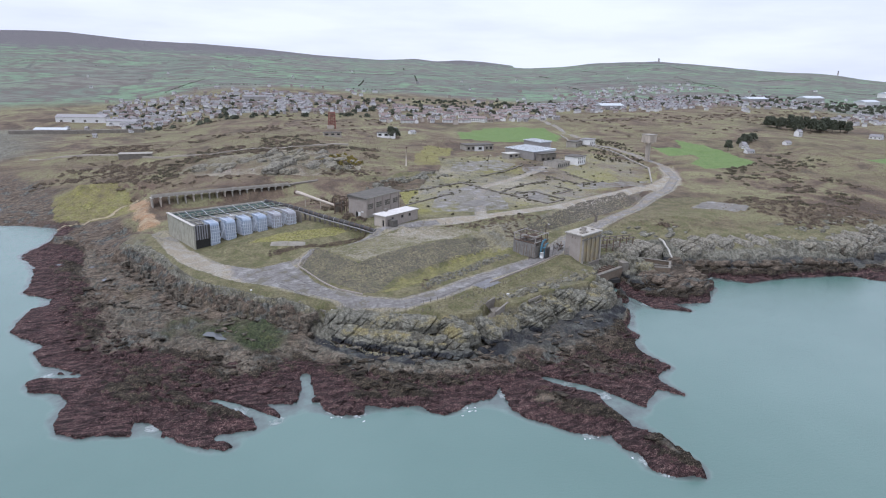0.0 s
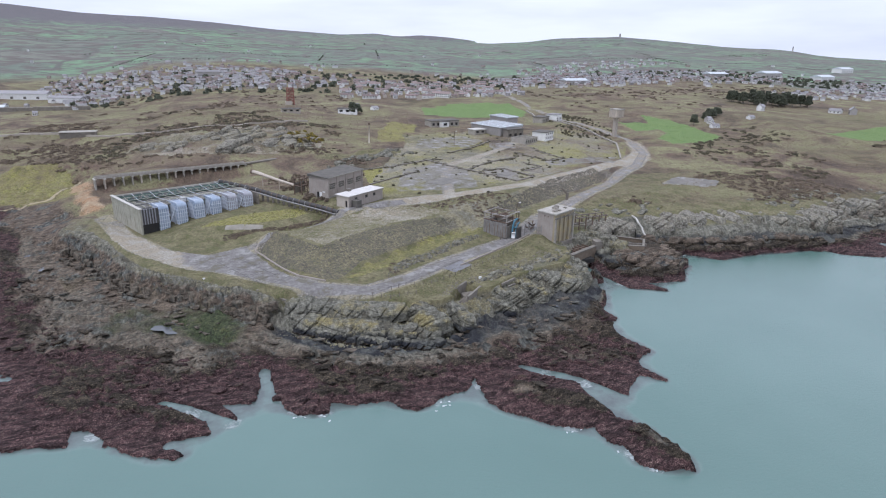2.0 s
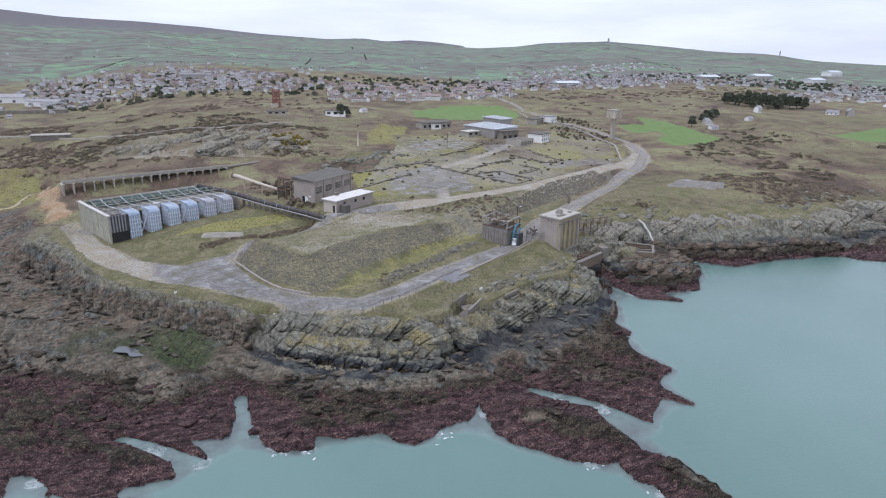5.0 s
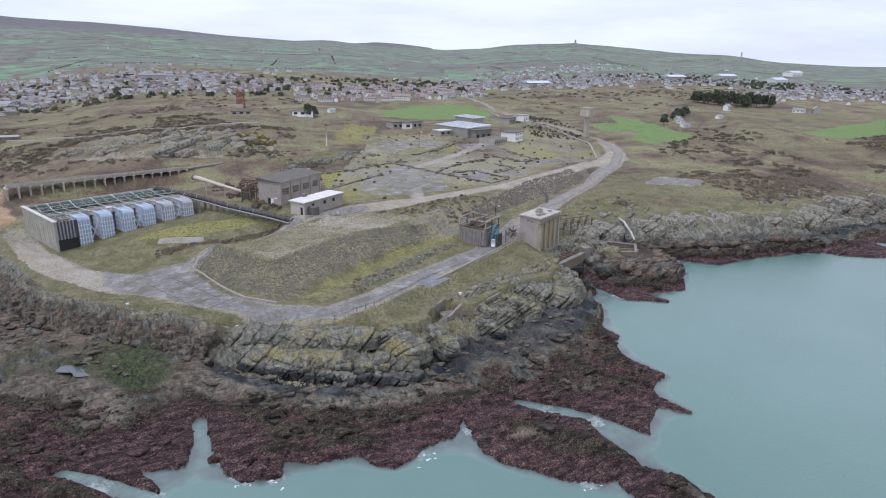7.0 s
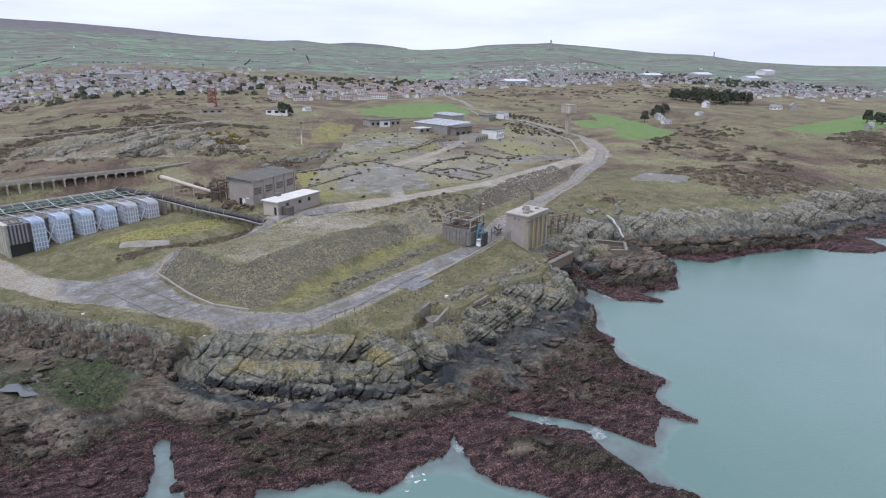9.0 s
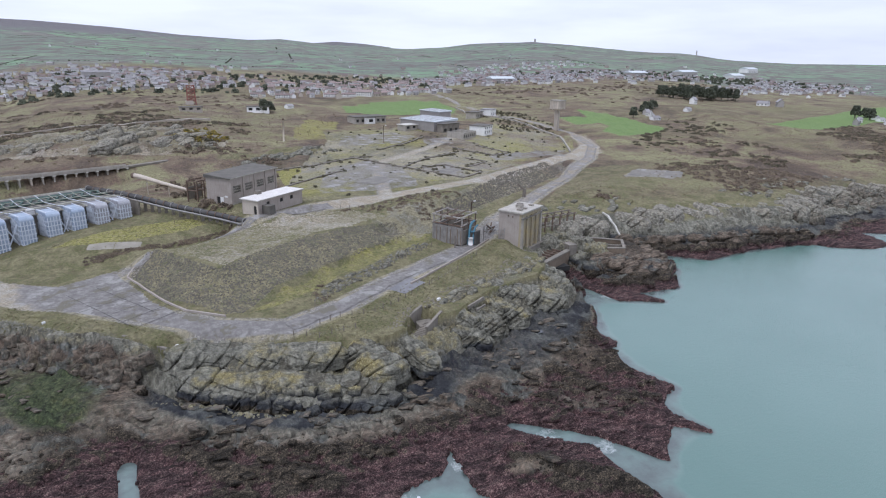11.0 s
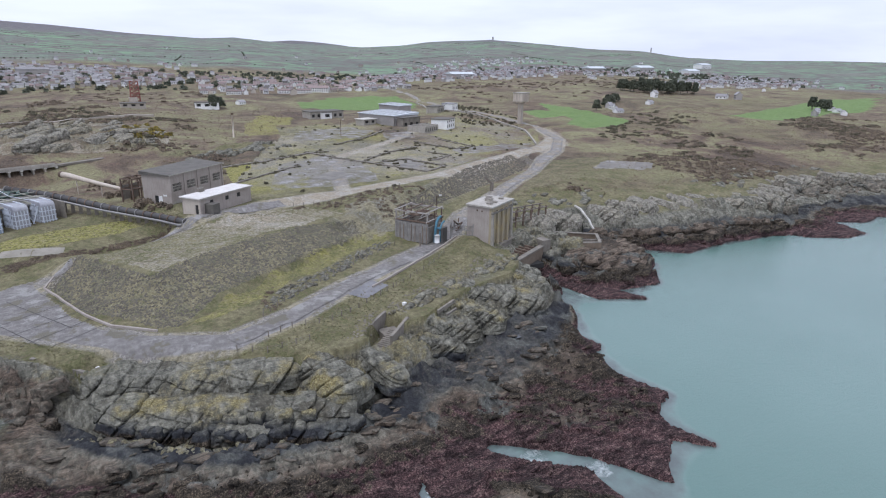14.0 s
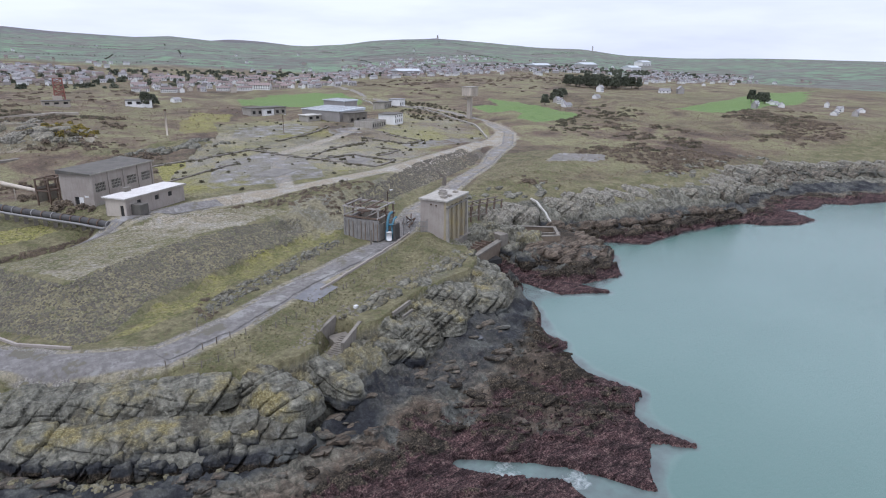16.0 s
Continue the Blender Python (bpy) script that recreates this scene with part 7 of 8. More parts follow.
def slab_piece(x, y, w, d, turn, label="worn concrete floor slab of a lost building", mat=SLAB):
    ob = thing("floor_slab", Matrix(), label, "slab", "old slabs on the site")
    c, s = math.cos(radians(turn)), math.sin(radians(turn))
    n = max(1, int(w / 5))
    for k in range(n):
        a, b = -w / 2 + w * k / n + 0.06, -w / 2 + w * (k + 1) / n - 0.06
        part("panel", drape(bmesh.new(), [(x + c * a, y + s * a), (x + c * b, y + s * b)], d / 2, 0.07 + 0.02 * (k % 2), 1.5), mat, ob)


for x, y, w, d, a in ((176, 216, 12, 7, 40), (188, 211, 11, 6, 40), (76, 228, 12, 8, 40), (106, 236, 9, 6, 40), (150, 262, 12, 6, 30)):
    slab_piece(x, y, w, d, a)
slab_piece(56.0, 151.0, 8, 4, 36, "cracked dark asphalt pad beside the road", ASPHALT)
slab_piece(1.8, 193.6, 11, 3.2, -8, "worn concrete pad on the grassy bank", PALE_SLAB)
joints = thing("apron_joints", Matrix(), "dark sealed joints across the asphalt apron", "joints", kind="structure")
for line in ([(-4, 160.5), (9, 168)], [(-0.5, 156.5), (11, 163)], [(2.5, 153), (13.5, 159.2)], [(6, 150.4), (15, 155.4)], [(-6, 171), (5, 152)], [(-1, 173), (9, 156)], [(4, 174), (12, 159.5)]):
    part("joint", drape(bmesh.new(), line, 0.06, 0.05, 1.0, 0.4), BLACK_PIPE, joints)


def in_poly(poly, n):
    xs, ys = [p[0] for p in poly], [p[1] for p in poly]
    out = []
    while len(out) < n:
        x = np.array([rng.uniform(min(xs), max(xs)) for _ in range(n * 2)])
        y = np.array([rng.uniform(min(ys), max(ys)) for _ in range(n * 2)])
        ok = inside(poly, x, y)
        out += list(zip(x[ok], y[ok]))
    return out[:n]


STONE = bmesh.new()
bmesh.ops.create_icosphere(STONE, subdivisions=1, radius=1.0)
STONE_MESH = ([(v.co.x * (1 + 0.3 * math.sin(9 * v.co.z)), v.co.y * 0.8, v.co.z * 0.7 + 0.15 * v.co.x) for v in STONE.verts], [tuple(v.index for v in f.verts) for f in STONE.faces])
STONE.free()
COBBLE = surface("grey_cobble", (0.085, 0.075, 0.058), (0.17, 0.15, 0.118), scale=1.5, stained=0.1)
BOULDER = surface("rounded_boulder", (0.14, 0.125, 0.10), (0.26, 0.235, 0.185), scale=0.8, stained=0.3, stain=(0.05, 0.05, 0.05))
places = [(x, y, rng.uniform(0.11, 0.27), rng.random() * 6.28) for x, y in in_poly(MOUND_FACE, 5600)]
places += [(x, y, rng.uniform(0.16, 0.42), rng.random() * 6.28) for x, y in in_poly([(76, 187), (92, 199.5), (120, 223.5), (150, 241), (153, 234), (130, 218.5), (112, 207.5), (92, 194)], 3000)]
scatter("mound_cobbles", places, STONE_MESH, COBBLE, "grey cobbles heaped on the mound and the bank", "cobbles")
places = [(x, y, 0.14 + 0.5 * rng.random() ** 2, rng.random() * 6.28) for x, y in in_poly([(8, 133), (22, 121.5), (33, 119), (44, 122), (45, 126), (34, 123), (24, 125), (16, 131)], 700)]
boulders = scatter("foreshore_boulders", places, STONE_MESH, LAND, "rounded pale boulders along the cliff's foot", "boulders", -0.1)
boulders.data.attributes.new("cover_b", "FLOAT_COLOR", "POINT").data.foreach_set("color", [0.0, 0.0, 0.42, 0.0] * len(boulders.data.vertices))
boulders.data.attributes.new("cover_a", "FLOAT_COLOR", "POINT").data.foreach_set("color", [0.0] * 4 * len(boulders.data.vertices))
places = [(x, y, rng.uniform(0.12, 0.32), rng.random() * 6.28) for x, y in in_poly([(44, 133), (52, 136), (62, 142), (80, 150), (90, 156), (84, 158), (64, 148), (50, 140)], 500)]
scatter("cliff_top_rubble", places, STONE_MESH, BOULDER, "loose grey rubble on the cliff top", "rubble")
places = [(x, y, 0.12 + 0.4 * rng.random() ** 2, rng.random() * 6.28) for x, y in in_poly([(-66, 190), (-48, 142), (-30, 118), (-8, 104), (8, 112), (40, 104), (60, 92), (88, 108), (94, 124), (70, 120), (40, 113), (0, 124), (-36, 146), (-60, 196)], 5200)]
stones = scatter("weedy_stones", places, STONE_MESH, LAND, "dark red weed-covered stones on the foreshore", "stones", -0.15)
stones.data.attributes.new("cover_a", "FLOAT_COLOR", "POINT").data.foreach_set("color", [0.0, 0.95, 0.0, 0.0] * len(stones.data.vertices))



def crag_block(seed, cuts=10):
    """A jointed block of cleaved rock: a cut and worn lump, about one metre in radius."""
    r = random.Random(seed)
    bm = bmesh.new()
    bmesh.ops.create_cube(bm, size=1.8)
    bmesh.ops.subdivide_edges(bm, edges=bm.edges[:], cuts=cuts, use_grid_fill=True)
    off = Vector((r.random() * 50, r.random() * 50, r.random() * 50))
    for v in bm.verts:
        p = v.co.copy()
        q = p.normalized() * 1.08
        v.co = p.lerp(q, 0.22 + 0.16 * max(0, p.z))
        v.co += 0.22 * noise.noise_vector(p * 0.8 + off)
        v.co += 0.09 * noise.noise_vector(p * 2.4 + off)
        split = abs(noise.noise(Vector((p.x * 2.6 + 0.8 * p.z, p.y * 0.5, p.z * 0.4)) + off))
        push = 0.20 * max(0, 0.20 - split) / 0.20
        v.co.z -= push
        v.co.y *= 1 - push
        v.co.z = round(v.co.z * 4) / 4 * 0.25 + v.co.z * 0.75
    out = ([tuple(v.co) for v in bm.verts], [tuple(v.index for v in f.verts) for f in bm.faces])
    bm.free()
    return out


BLOCKS = [crag_block(k) for k in range(9)]
SMALL_BLOCKS = [crag_block(20 + k, 3) for k in range(8)]


def block_mesh(name, pts, faces, cover_a, cover_b):
    me = bpy.data.meshes.new(name)
    me.from_pydata(pts, [], faces)
    me.polygons.foreach_set("use_smooth", [True] * len(faces))
    me.attributes.new("cover_a", "FLOAT_COLOR", "POINT").data.foreach_set("color", np.array(cover_a, float).ravel())
    me.attributes.new("cover_b", "FLOAT_COLOR", "POINT").data.foreach_set("color", np.array(cover_b, float).ravel())
    me.materials.append(LAND)
    return me


def rock_mass(name, spots, label, blocks, yellow, weed=0.0, brown=0.0, brown_to=0.0, apart=False, dusty=0.0):
    """Blocks at their places (x, y, top, size, stretch along, stretch up, turn): each a part of one crag, or all in one mesh."""
    crag = thing(name, Matrix(), label, "crag") if apart else None
    pts, faces, cover_a, cover_b = [], [], [], []
    for x, y, top, s, wide, tall, a in spots:
        if apart:
            pts, faces, cover_a, cover_b = [], [], [], []
        m = pose(x, y, top - s * tall * 0.8, rng.gauss(-7, 6), rng.gauss(-12, 6), a) @ Matrix.Diagonal((s * wide, s, s * tall, 1))
        bp, bf = rng.choice(blocks)
        k = len(pts)
        shade = yellow * (0.35 + 0.75 * rng.random())
        for p in bp:
            w = m @ Vector(p)
            pts.append(tuple(w))
            cover_a.append((0, weed * max(0.0, min(1.0, (3.4 - w.z) / 0.6)), 0, 0.85 * max(0.0, min(1.0, (w.z - 2.2) / 0.7, (4.8 - w.z) / 1.2)) * (1 - brown)))
            cover_b.append((0, 0, shade * (1 if p[2] > 0.1 else 0.6) * min(1, max(0, (w.z - 3.8) / 1.5)), max(brown, 0.85 * max(0, 1 - max(0, w.z - 2.0) / 1.6), 0.8 * max(0.0, min(1.0, (brown_to - w.z) / 1.5)))))
        faces += [tuple(i + k for i in f) for f in bf]
        if apart:
            ob = new("block", block_mesh("block", pts, faces, cover_a, cover_b))
            ob.parent = crag
    if not apart:
        ob = new(name, block_mesh(name, pts, faces, cover_a, cover_b))
        ob.scale = (SCALE,) * 3
        ob.data.attributes.new("dust", "FLOAT", "POINT").data.foreach_set("value", [dusty] * len(pts))
        tagged(ob, label, "rocks", kind="stuff")


TIDE_ROCKS = [(6.5, 110.7, 0.7, 0.9), (10.6, 107.7, 0.9, 1.2), (12.3, 105.5, 1.0, 1.2), (14.4, 104.3, 0.8, 0.9), (9.7, 104.9, 0.5, 0.7), (11.4, 108.0, 0.8, 0.9)]


def crags(name, lines, step, size, label, yellow=0.5, tall=1.0, brown=0.0, loose=0.6, brown_to=0.0):
    """Blocks shoulder to shoulder along the faces of the cliffs."""
    spots = []
    for line, z_lo, z_hi in lines:
        at = 0.0
        places = along(line, 0.5)
        while int(at / 0.5) < len(places):
            x, y, a = places[int(at / 0.5)]
            s = size * rng.uniform(0.65, 1.3)
            wide = rng.uniform(0.9, 1.7)
            spots.append((x + rng.gauss(0, loose), y + rng.gauss(0, loose), rng.uniform(z_lo, z_hi), s, wide, tall * rng.uniform(0.8, 1.2), a + rng.gauss(0, 12)))
            at += step * s * wide
    rock_mass(name, spots, label, BLOCKS, yellow, 0.9, brown, brown_to, len(spots) < 90)


def rock_field(name, poly, n, lo, hi, label, yellow=0.0, weed=0.0, flat=0.7, sink=0.1, brown=0.0, turn=None, spread_of=0.0, shapes=None, dusty=0.0, apart=False):
    """Rocks and low ledges strewn over a stretch of ground."""
    pts = in_poly(poly, n)
    if spread_of:
        thick = fbm(np.array([p[0] for p in pts]), np.array([p[1] for p in pts]), spread_of, 3, 4)
        pts = [p for p, t in zip(pts, thick) if t > -0.02]
    zs = ground_many([p[0] for p in pts], [p[1] for p in pts])
    spots = []
    for (x, y), z in zip(pts, zs):
        s = lo + (hi - lo) * rng.random() ** 2
        spots.append((x, y, float(z) + s * flat * (0.75 - sink), s, rng.uniform(0.9, 2.0), flat * rng.uniform(0.7, 1.2), rng.gauss(35, 16) if turn is None else rng.gauss(turn, 20)))
    rock_mass(name, spots, label, shapes or SMALL_BLOCKS, yellow, weed, brown, 0.0, apart, dusty)


def buttress(x0, y0, z0, x1, y1, z1, half, foot, seed, yellow, label, joint=1.3, tier=0.75, flare=0.22, blunt=3.6):
    """A rib of cliff rock from its root to its tip, split by upright joints into columns and by beds into courses."""
    r = random.Random(seed)
    length = math.hypot(x1 - x0, y1 - y0)
    n, m = int(length / 0.2), 52
    sv, qv = np.meshgrid(np.linspace(0, 1, n), np.linspace(0, 1, m), indexing="ij")
    cuts, at = [], r.uniform(0.2, joint)
    while at < length:
        cuts.append(at)
        at += joint * r.uniform(0.45, 1.6)
    ang = np.pi * qv
    co, si = np.cos(ang), np.sin(ang)
    across = np.sign(co) * np.abs(co) ** (2 / blunt)
    up = np.abs(si) ** (2 / blunt)
    tiers = max(2, round((z0 - foot) / 1.5))
    rise = up * tiers + 0.5 * fbm(sv * length, qv * 3, 5, 2, seed + 3)
    up = np.clip((1 - tier) * up + tier * (np.floor(rise) + smooth(rise - np.floor(rise), 0.45, 0.95)) / tiers, 0, 1)
    end = np.clip(1 - np.maximum((sv - 0.72) / 0.28, 0) ** 2.6, 0.02, 1) ** 0.5
    end = end * np.clip(0.55 + 4 * sv, 0, 1)
    run = sv * length + 0.85 * (1 - up) * (z0 + (z1 - z0) * sv - foot) + 0.9 * fbm(sv * length, qv * 9, 4, 3, seed)
    big = max(1.0, half / 3.4)
    groove, column = np.zeros(sv.shape), np.zeros(sv.shape)
    for k, c in enumerate(cuts):
        deep = r.uniform(0.15, 1.0) ** 1.4
        groove = np.maximum(groove, deep * np.exp(-(((run - c) / (0.17 * big)) ** 2)))
        column = np.where(run > c, big * r.uniform(-0.5, 0.5), column)
    height = (z0 + (z1 - z0) * sv - foot) * (0.75 + 0.25 * end)
    level = foot + height * up
    course = level / 1.25 + 0.17 * sv * length + 0.4 * fbm(run, level, 6, 2, seed + 4)
    bed = np.exp(-(((course - np.round(course)) / 0.07) ** 2)) * (0.4 + 0.6 * (value_noise(run / 3, np.round(course), seed) > 0.45))
    shelf = 0.32 * (value_noise(run / 2.2, np.floor(course + 0.5) * 3.1, seed + 2) - 0.5)
    wide = half * end * (1 + flare * (1 - up)) * (0.9 + 0.35 * fbm(run, level * 2, 5, 3, seed + 1))
    push = -0.85 * big * groove - 0.34 * bed + 0.55 * column + shelf + 0.30 * fbm(run, level, 1.3 * big, 3, seed + 6)
    wide = wide + push * np.abs(across) ** 0.5
    top = level + up * (0.6 * push + 0.45 * fbm(run, across * half, 3.5, 3, seed + 2))
    ax, ay = (x1 - x0) / length, (y1 - y0) / length
    tip = 0.5 * push * np.clip((sv - 0.7) / 0.3, 0, 1)
    px = x0 + ax * (sv * length + tip) - ay * wide * across
    py = y0 + ay * (sv * length + tip) + ax * wide * across
    bow = 1.2 * fbm(np.full(sv.shape, 3.0 * seed), sv * length, 9, 2, seed)
    px, py = px - ay * bow, py + ax * bow
    pts = np.stack([px, py, top], -1).reshape(-1, 3)
    z = pts[:, 2]
    patchy = fbm(pts[:, 0], pts[:, 1] + z, 3.5, 3, seed + 5)
    lichen = yellow * (0.5 + 3.0 * patchy) * np.clip((z - 3.6) / 1.2, 0, 1) * (0.45 + 0.55 * up.ravel())
    black = 0.95 * np.clip((3.8 + 2.2 * patchy - z) / 0.9, 0, 1) * np.clip((z - 1.8) / 0.5, 0, 1)
    weed = 0.9 * np.clip((2.6 + 2 * patchy - z) / 0.6, 0, 1)
    turf = 0.5 * np.clip((up.ravel() - 0.93) / 0.07, 0, 1) * np.clip((0.35 - sv.ravel()) / 0.35, 0, 1) * (z > 5.5)
    nil = np.zeros(len(pts))
    cover_a = np.clip(np.stack([turf, weed, nil, black], 1), 0, 1)
    cover_b = np.clip(np.stack([nil, nil, lichen, 0.5 * np.clip((3.2 - z) / 1.0, 0, 1)], 1), 0, 1)
    pale = 0.42 * (label == PALE) * np.clip((z - 4.5) / 1.5, 0, 1)
    rib = thing("rock_buttress", Matrix(), label, "crag", "buttresses of the sea cliff")
    bounds = [0]
    for c in cuts:
        row = int(round(c / length * (n - 1)))
        if row - bounds[-1] > 6 and n - row > 6:
            bounds.append(row)
    bounds.append(n - 1)
    for lo, hi in zip(bounds, bounds[1:]):
        k = np.arange((hi - lo + 1) * m).reshape(hi - lo + 1, m)
        faces = np.stack([k[:-1, :-1], k[1:, :-1], k[1:, 1:], k[:-1, 1:]], -1).reshape(-1, 4).tolist()
        if hi == n - 1:
            faces.append(k[-1].tolist())
        part_of = slice(lo * m, (hi + 1) * m)
        block = new("block", block_mesh("block", pts[part_of].tolist(), faces, cover_a[part_of], cover_b[part_of]))
        block.data.attributes.new("dust", "FLOAT", "POINT").data.foreach_set("value", pale[part_of])
        block.data.polygons.foreach_set("use_smooth", [big > 1.2] * len(faces))
        block.parent = rib


CLEFT = "grey cliff buttress split into columns by dark joints"
LICHENED = "rounded grey rock buttress with a yellow lichened crown"
RIB = "long jointed rib of grey rock stepping down the cliff"
PALE = "pale grey cliff buttress above a weedy foot"
for spec in (
        (10.5, 142.2, 7.3, 37.5, 130.6, 7.4, 3.5, 4.2, 1, 0.36, CLEFT, 2.1, 0.3), (12, 136.6, 5.6, 42, 121.6, 4.7, 3.3, 2.2, 2, 0.62, CLEFT, 2.4, 0.3), (14.5, 131.4, 4.0, 41, 118.2, 3.5, 2.0, 1.8, 3, 0.9, RIB, 1.4, 0.4),
        (39.4, 133.4, 7.6, 43.4, 122.6, 6.7, 3.6, 3.4, 4, 0.8, LICHENED, 1.5, 0.25), (47.6, 133.6, 6.9, 50.8, 123.4, 5.4, 2.1, 2.4, 5, 0.3, CLEFT, 1.8, 0.3), (57.6, 141.8, 7.4, 67.4, 130.8, 6.3, 2.1, 4.2, 6, 0.42, RIB, 1.0),
        (54.4, 137.0, 5.9, 63.4, 128.8, 4.9, 2.0, 2.3, 7, 0.34, RIB, 0.9), (66.6, 145.2, 7.6, 74.6, 133.8, 5.9, 2.4, 3.0, 8, 0.5, LICHENED, 1.2), (72, 148.6, 8.2, 87.4, 138.2, 5.8, 4.0, 2.3, 9, 0.45, CLEFT, 1.3, 0.35),
        (83, 155, 8.4, 93.6, 145.4, 5.6, 3.2, 2.2, 10, 0.4, CLEFT, 1.5), (88.5, 160, 8.4, 96.4, 151.6, 5.0, 2.6, 2.0, 11, 0.3, RIB, 1.4),
        (144, 174.2, 5.2, 174, 170.6, 4.6, 3.6, 1.2, 14, 0.1, PALE, 4.5),
        (204, 175, 5.4, 250, 174, 4.6, 5.4, 0.6, 19, 0.0, "brown weed-hung ledge at the cliff's foot", 3.4), (246, 175, 5.0, 312, 143, 4.2, 5.2, 0.4, 20, 0.0, "brown weed-hung ledge at the cliff's foot", 3.6)):
    buttress(*spec)
rng = random.Random(41)
for k, (x, y, a) in enumerate(along([(116, 180), (150, 179), (178, 176), (197, 169), (207, 173), (224, 183), (248, 184), (264, 177), (300, 156), (344, 136)], 7.6)):
    if k == 2:
        continue
    reach, top = rng.uniform(4.6, 7.6), rng.uniform(8.8, 10.4)
    buttress(x - 0.62 * 5, y + 0.78 * 5, top + 0.3, x + 0.62 * reach, y - 0.78 * reach, top - rng.uniform(0.4, 2.2), rng.uniform(2.9, 4.6), 1.6, 30 + k, 0.18, PALE, rng.uniform(1.6, 3.2), 0.3)
rng = random.Random(9)
crags("lichened_boulders", [([(14, 131), (20, 126.6), (28, 122.6), (36, 119.4), (42, 118.8)], 3.4, 4.2), ([(22, 128), (30, 124.4), (38, 121.4)], 4.2, 5.0)], 2.0, 0.8, "rounded boulders with yellow lichen at the crag's foot", 0.85, 1.0, 0.0, 0.6)
crags("intake_crag", [([(102, 169.5), (107, 169), (112, 168), (113.4, 161)], 6.4, 7.8), ([(109, 163), (110, 158), (114, 154)], 2.8, 4.8), ([(104, 173), (109, 175), (114, 172)], 6.0, 7.4), ([(114, 157), (122, 153), (130, 156)], 2.0, 3.4), ([(110, 152), (118, 148), (126, 148)], 1.2, 2.4), ([(128, 172), (132, 168), (131, 160)], 2.6, 4.0)], 1.2, 2.3, "brown and grey rocks round the intake", 0.4)
crags("cliff_foot", [([(130, 173), (146, 169), (162, 167), (178, 165.5), (196, 162)], 2.8, 4.4), ([(138, 169), (152, 162), (168, 162), (186, 161), (204, 159)], 1.4, 2.8), ([(206, 168), (224, 175), (246, 174), (264, 167), (300, 146), (345, 127)], 2.4, 4.2)], 1.3, 2.4, "brown weed-hung rocks at the cliffs' foot", 0.0, 0.8, 0.75)
crags("west_bank_rocks", [([(-46, 206), (-36, 190), (-27, 172), (-17, 162), (-7, 153), (2, 146), (8, 141)], 5.0, 6.8), ([(-48, 203), (-37, 186), (-28, 169), (-16, 159.5), (-5, 150.5), (6, 141)], 4.0, 5.4), ([(-50, 200), (-38, 182), (-28, 167), (-16, 157), (-4, 148), (6, 138)], 2.8, 3.8)], 1.1, 0.8, "broken brown rocks under the apron's edge", 0.1, 1.3, 0.6)
rock_field("heath_outcrop_rocks", [(-44, 318), (-24, 297), (8, 293), (30, 299), (42, 322), (22, 346), (-25, 350)], 420, 0.5, 2.6, "pale rock outcrops on the brown heath", 0.3, 0, 0.7, 0.1, 0, None, 22, None, 0.4)
rock_field("islet_rocks", [(107, 162), (109, 156), (113, 150), (124, 148), (135, 158), (132, 167), (128, 160), (122, 157), (113, 161)], 110, 0.7, 2.0, "weedy brown rocks before the sea tank", 0, 0.9, 0.6, 0.1, 0.8)
rock_field("heath_hill_crags", [(-46, 316), (-26, 297), (8, 293), (28, 298), (38, 318), (20, 336), (-25, 340)], 95, 1.6, 4.4, "broad pale crags on the brown hill", 0.4, 0, 0.6, 0.12, 0, None, 26, BLOCKS, 0.4)
rock_field("verge_outcrops", [(55, 140), (70, 148), (84, 153), (91, 158), (93, 155), (80, 149), (62, 141)], 70, 0.3, 1.0, "grey lichened outcrops above the crags", 0.5)
rock_field("far_slope_rocks", [(196, 167), (222, 184), (262, 179), (300, 158), (345, 138), (345, 129), (300, 147), (262, 169), (222, 173), (206, 166)], 170, 1.0, 3.0, "brown broken rocks on the far cliffs", 0.0, 0.8, 0.8, 0.1, 0.5, None, 0, BLOCKS)
rock_mass("tide_rocks", [(x, y, top, size, 1.3, 0.8, 30 * k) for k, (x, y, top, size) in enumerate(TIDE_ROCKS)], "weedy red rocks standing in the water", SMALL_BLOCKS, 0.0, 1.0, 0.9)
rock_field("yard_edge_rocks", [(36, 266), (50, 282), (66, 290), (80, 292), (78, 284), (62, 278), (46, 264)], 90, 0.5, 1.7, "grey rock outcrops behind the yard", 0.15)
rock_field("cliff_top_outcrops", [(108, 184), (132, 184), (168, 181), (196, 172), (224, 191), (262, 184), (262, 194), (224, 200), (190, 190), (150, 194), (112, 192)], 110, 0.4, 1.6, "grey outcrops along the cliff top", 0.2, 0, 0.5, 0.25, 0, None, 20)
rock_field("shore_ledges", [(-66, 190), (-48, 142), (-30, 118), (-8, 105), (8, 112), (40, 104), (60, 92), (66, 78), (69, 84), (66, 98), (88, 110), (94, 130), (70, 126), (40, 116), (4, 126), (-36, 150), (-58, 200)], 520, 0.4, 1.4, "low weed-covered ledges on the foreshore", 0, 0.9, 0.26, 0.35, 0.6, -50, 9, None, 0.0, True)
rock_field("upper_shore_ledges", [(-58, 206), (-44, 172), (-26, 152), (-6, 136), (6, 130), (16, 122), (34, 115), (46, 117), (70, 124), (92, 138), (86, 138), (66, 129), (44, 123), (30, 119.5), (18, 125), (4, 140), (-22, 158), (-36, 180), (-50, 208)], 240, 0.3, 1.2, "low streaked bedrock ledges on the upper shore", 0, 0.3, 0.24, 0.4, 0.6, -50, 8, None, 0.0, True)

leafy = clump_mesh(random.Random(3), 46, 1.0, 0.75, 0.26)
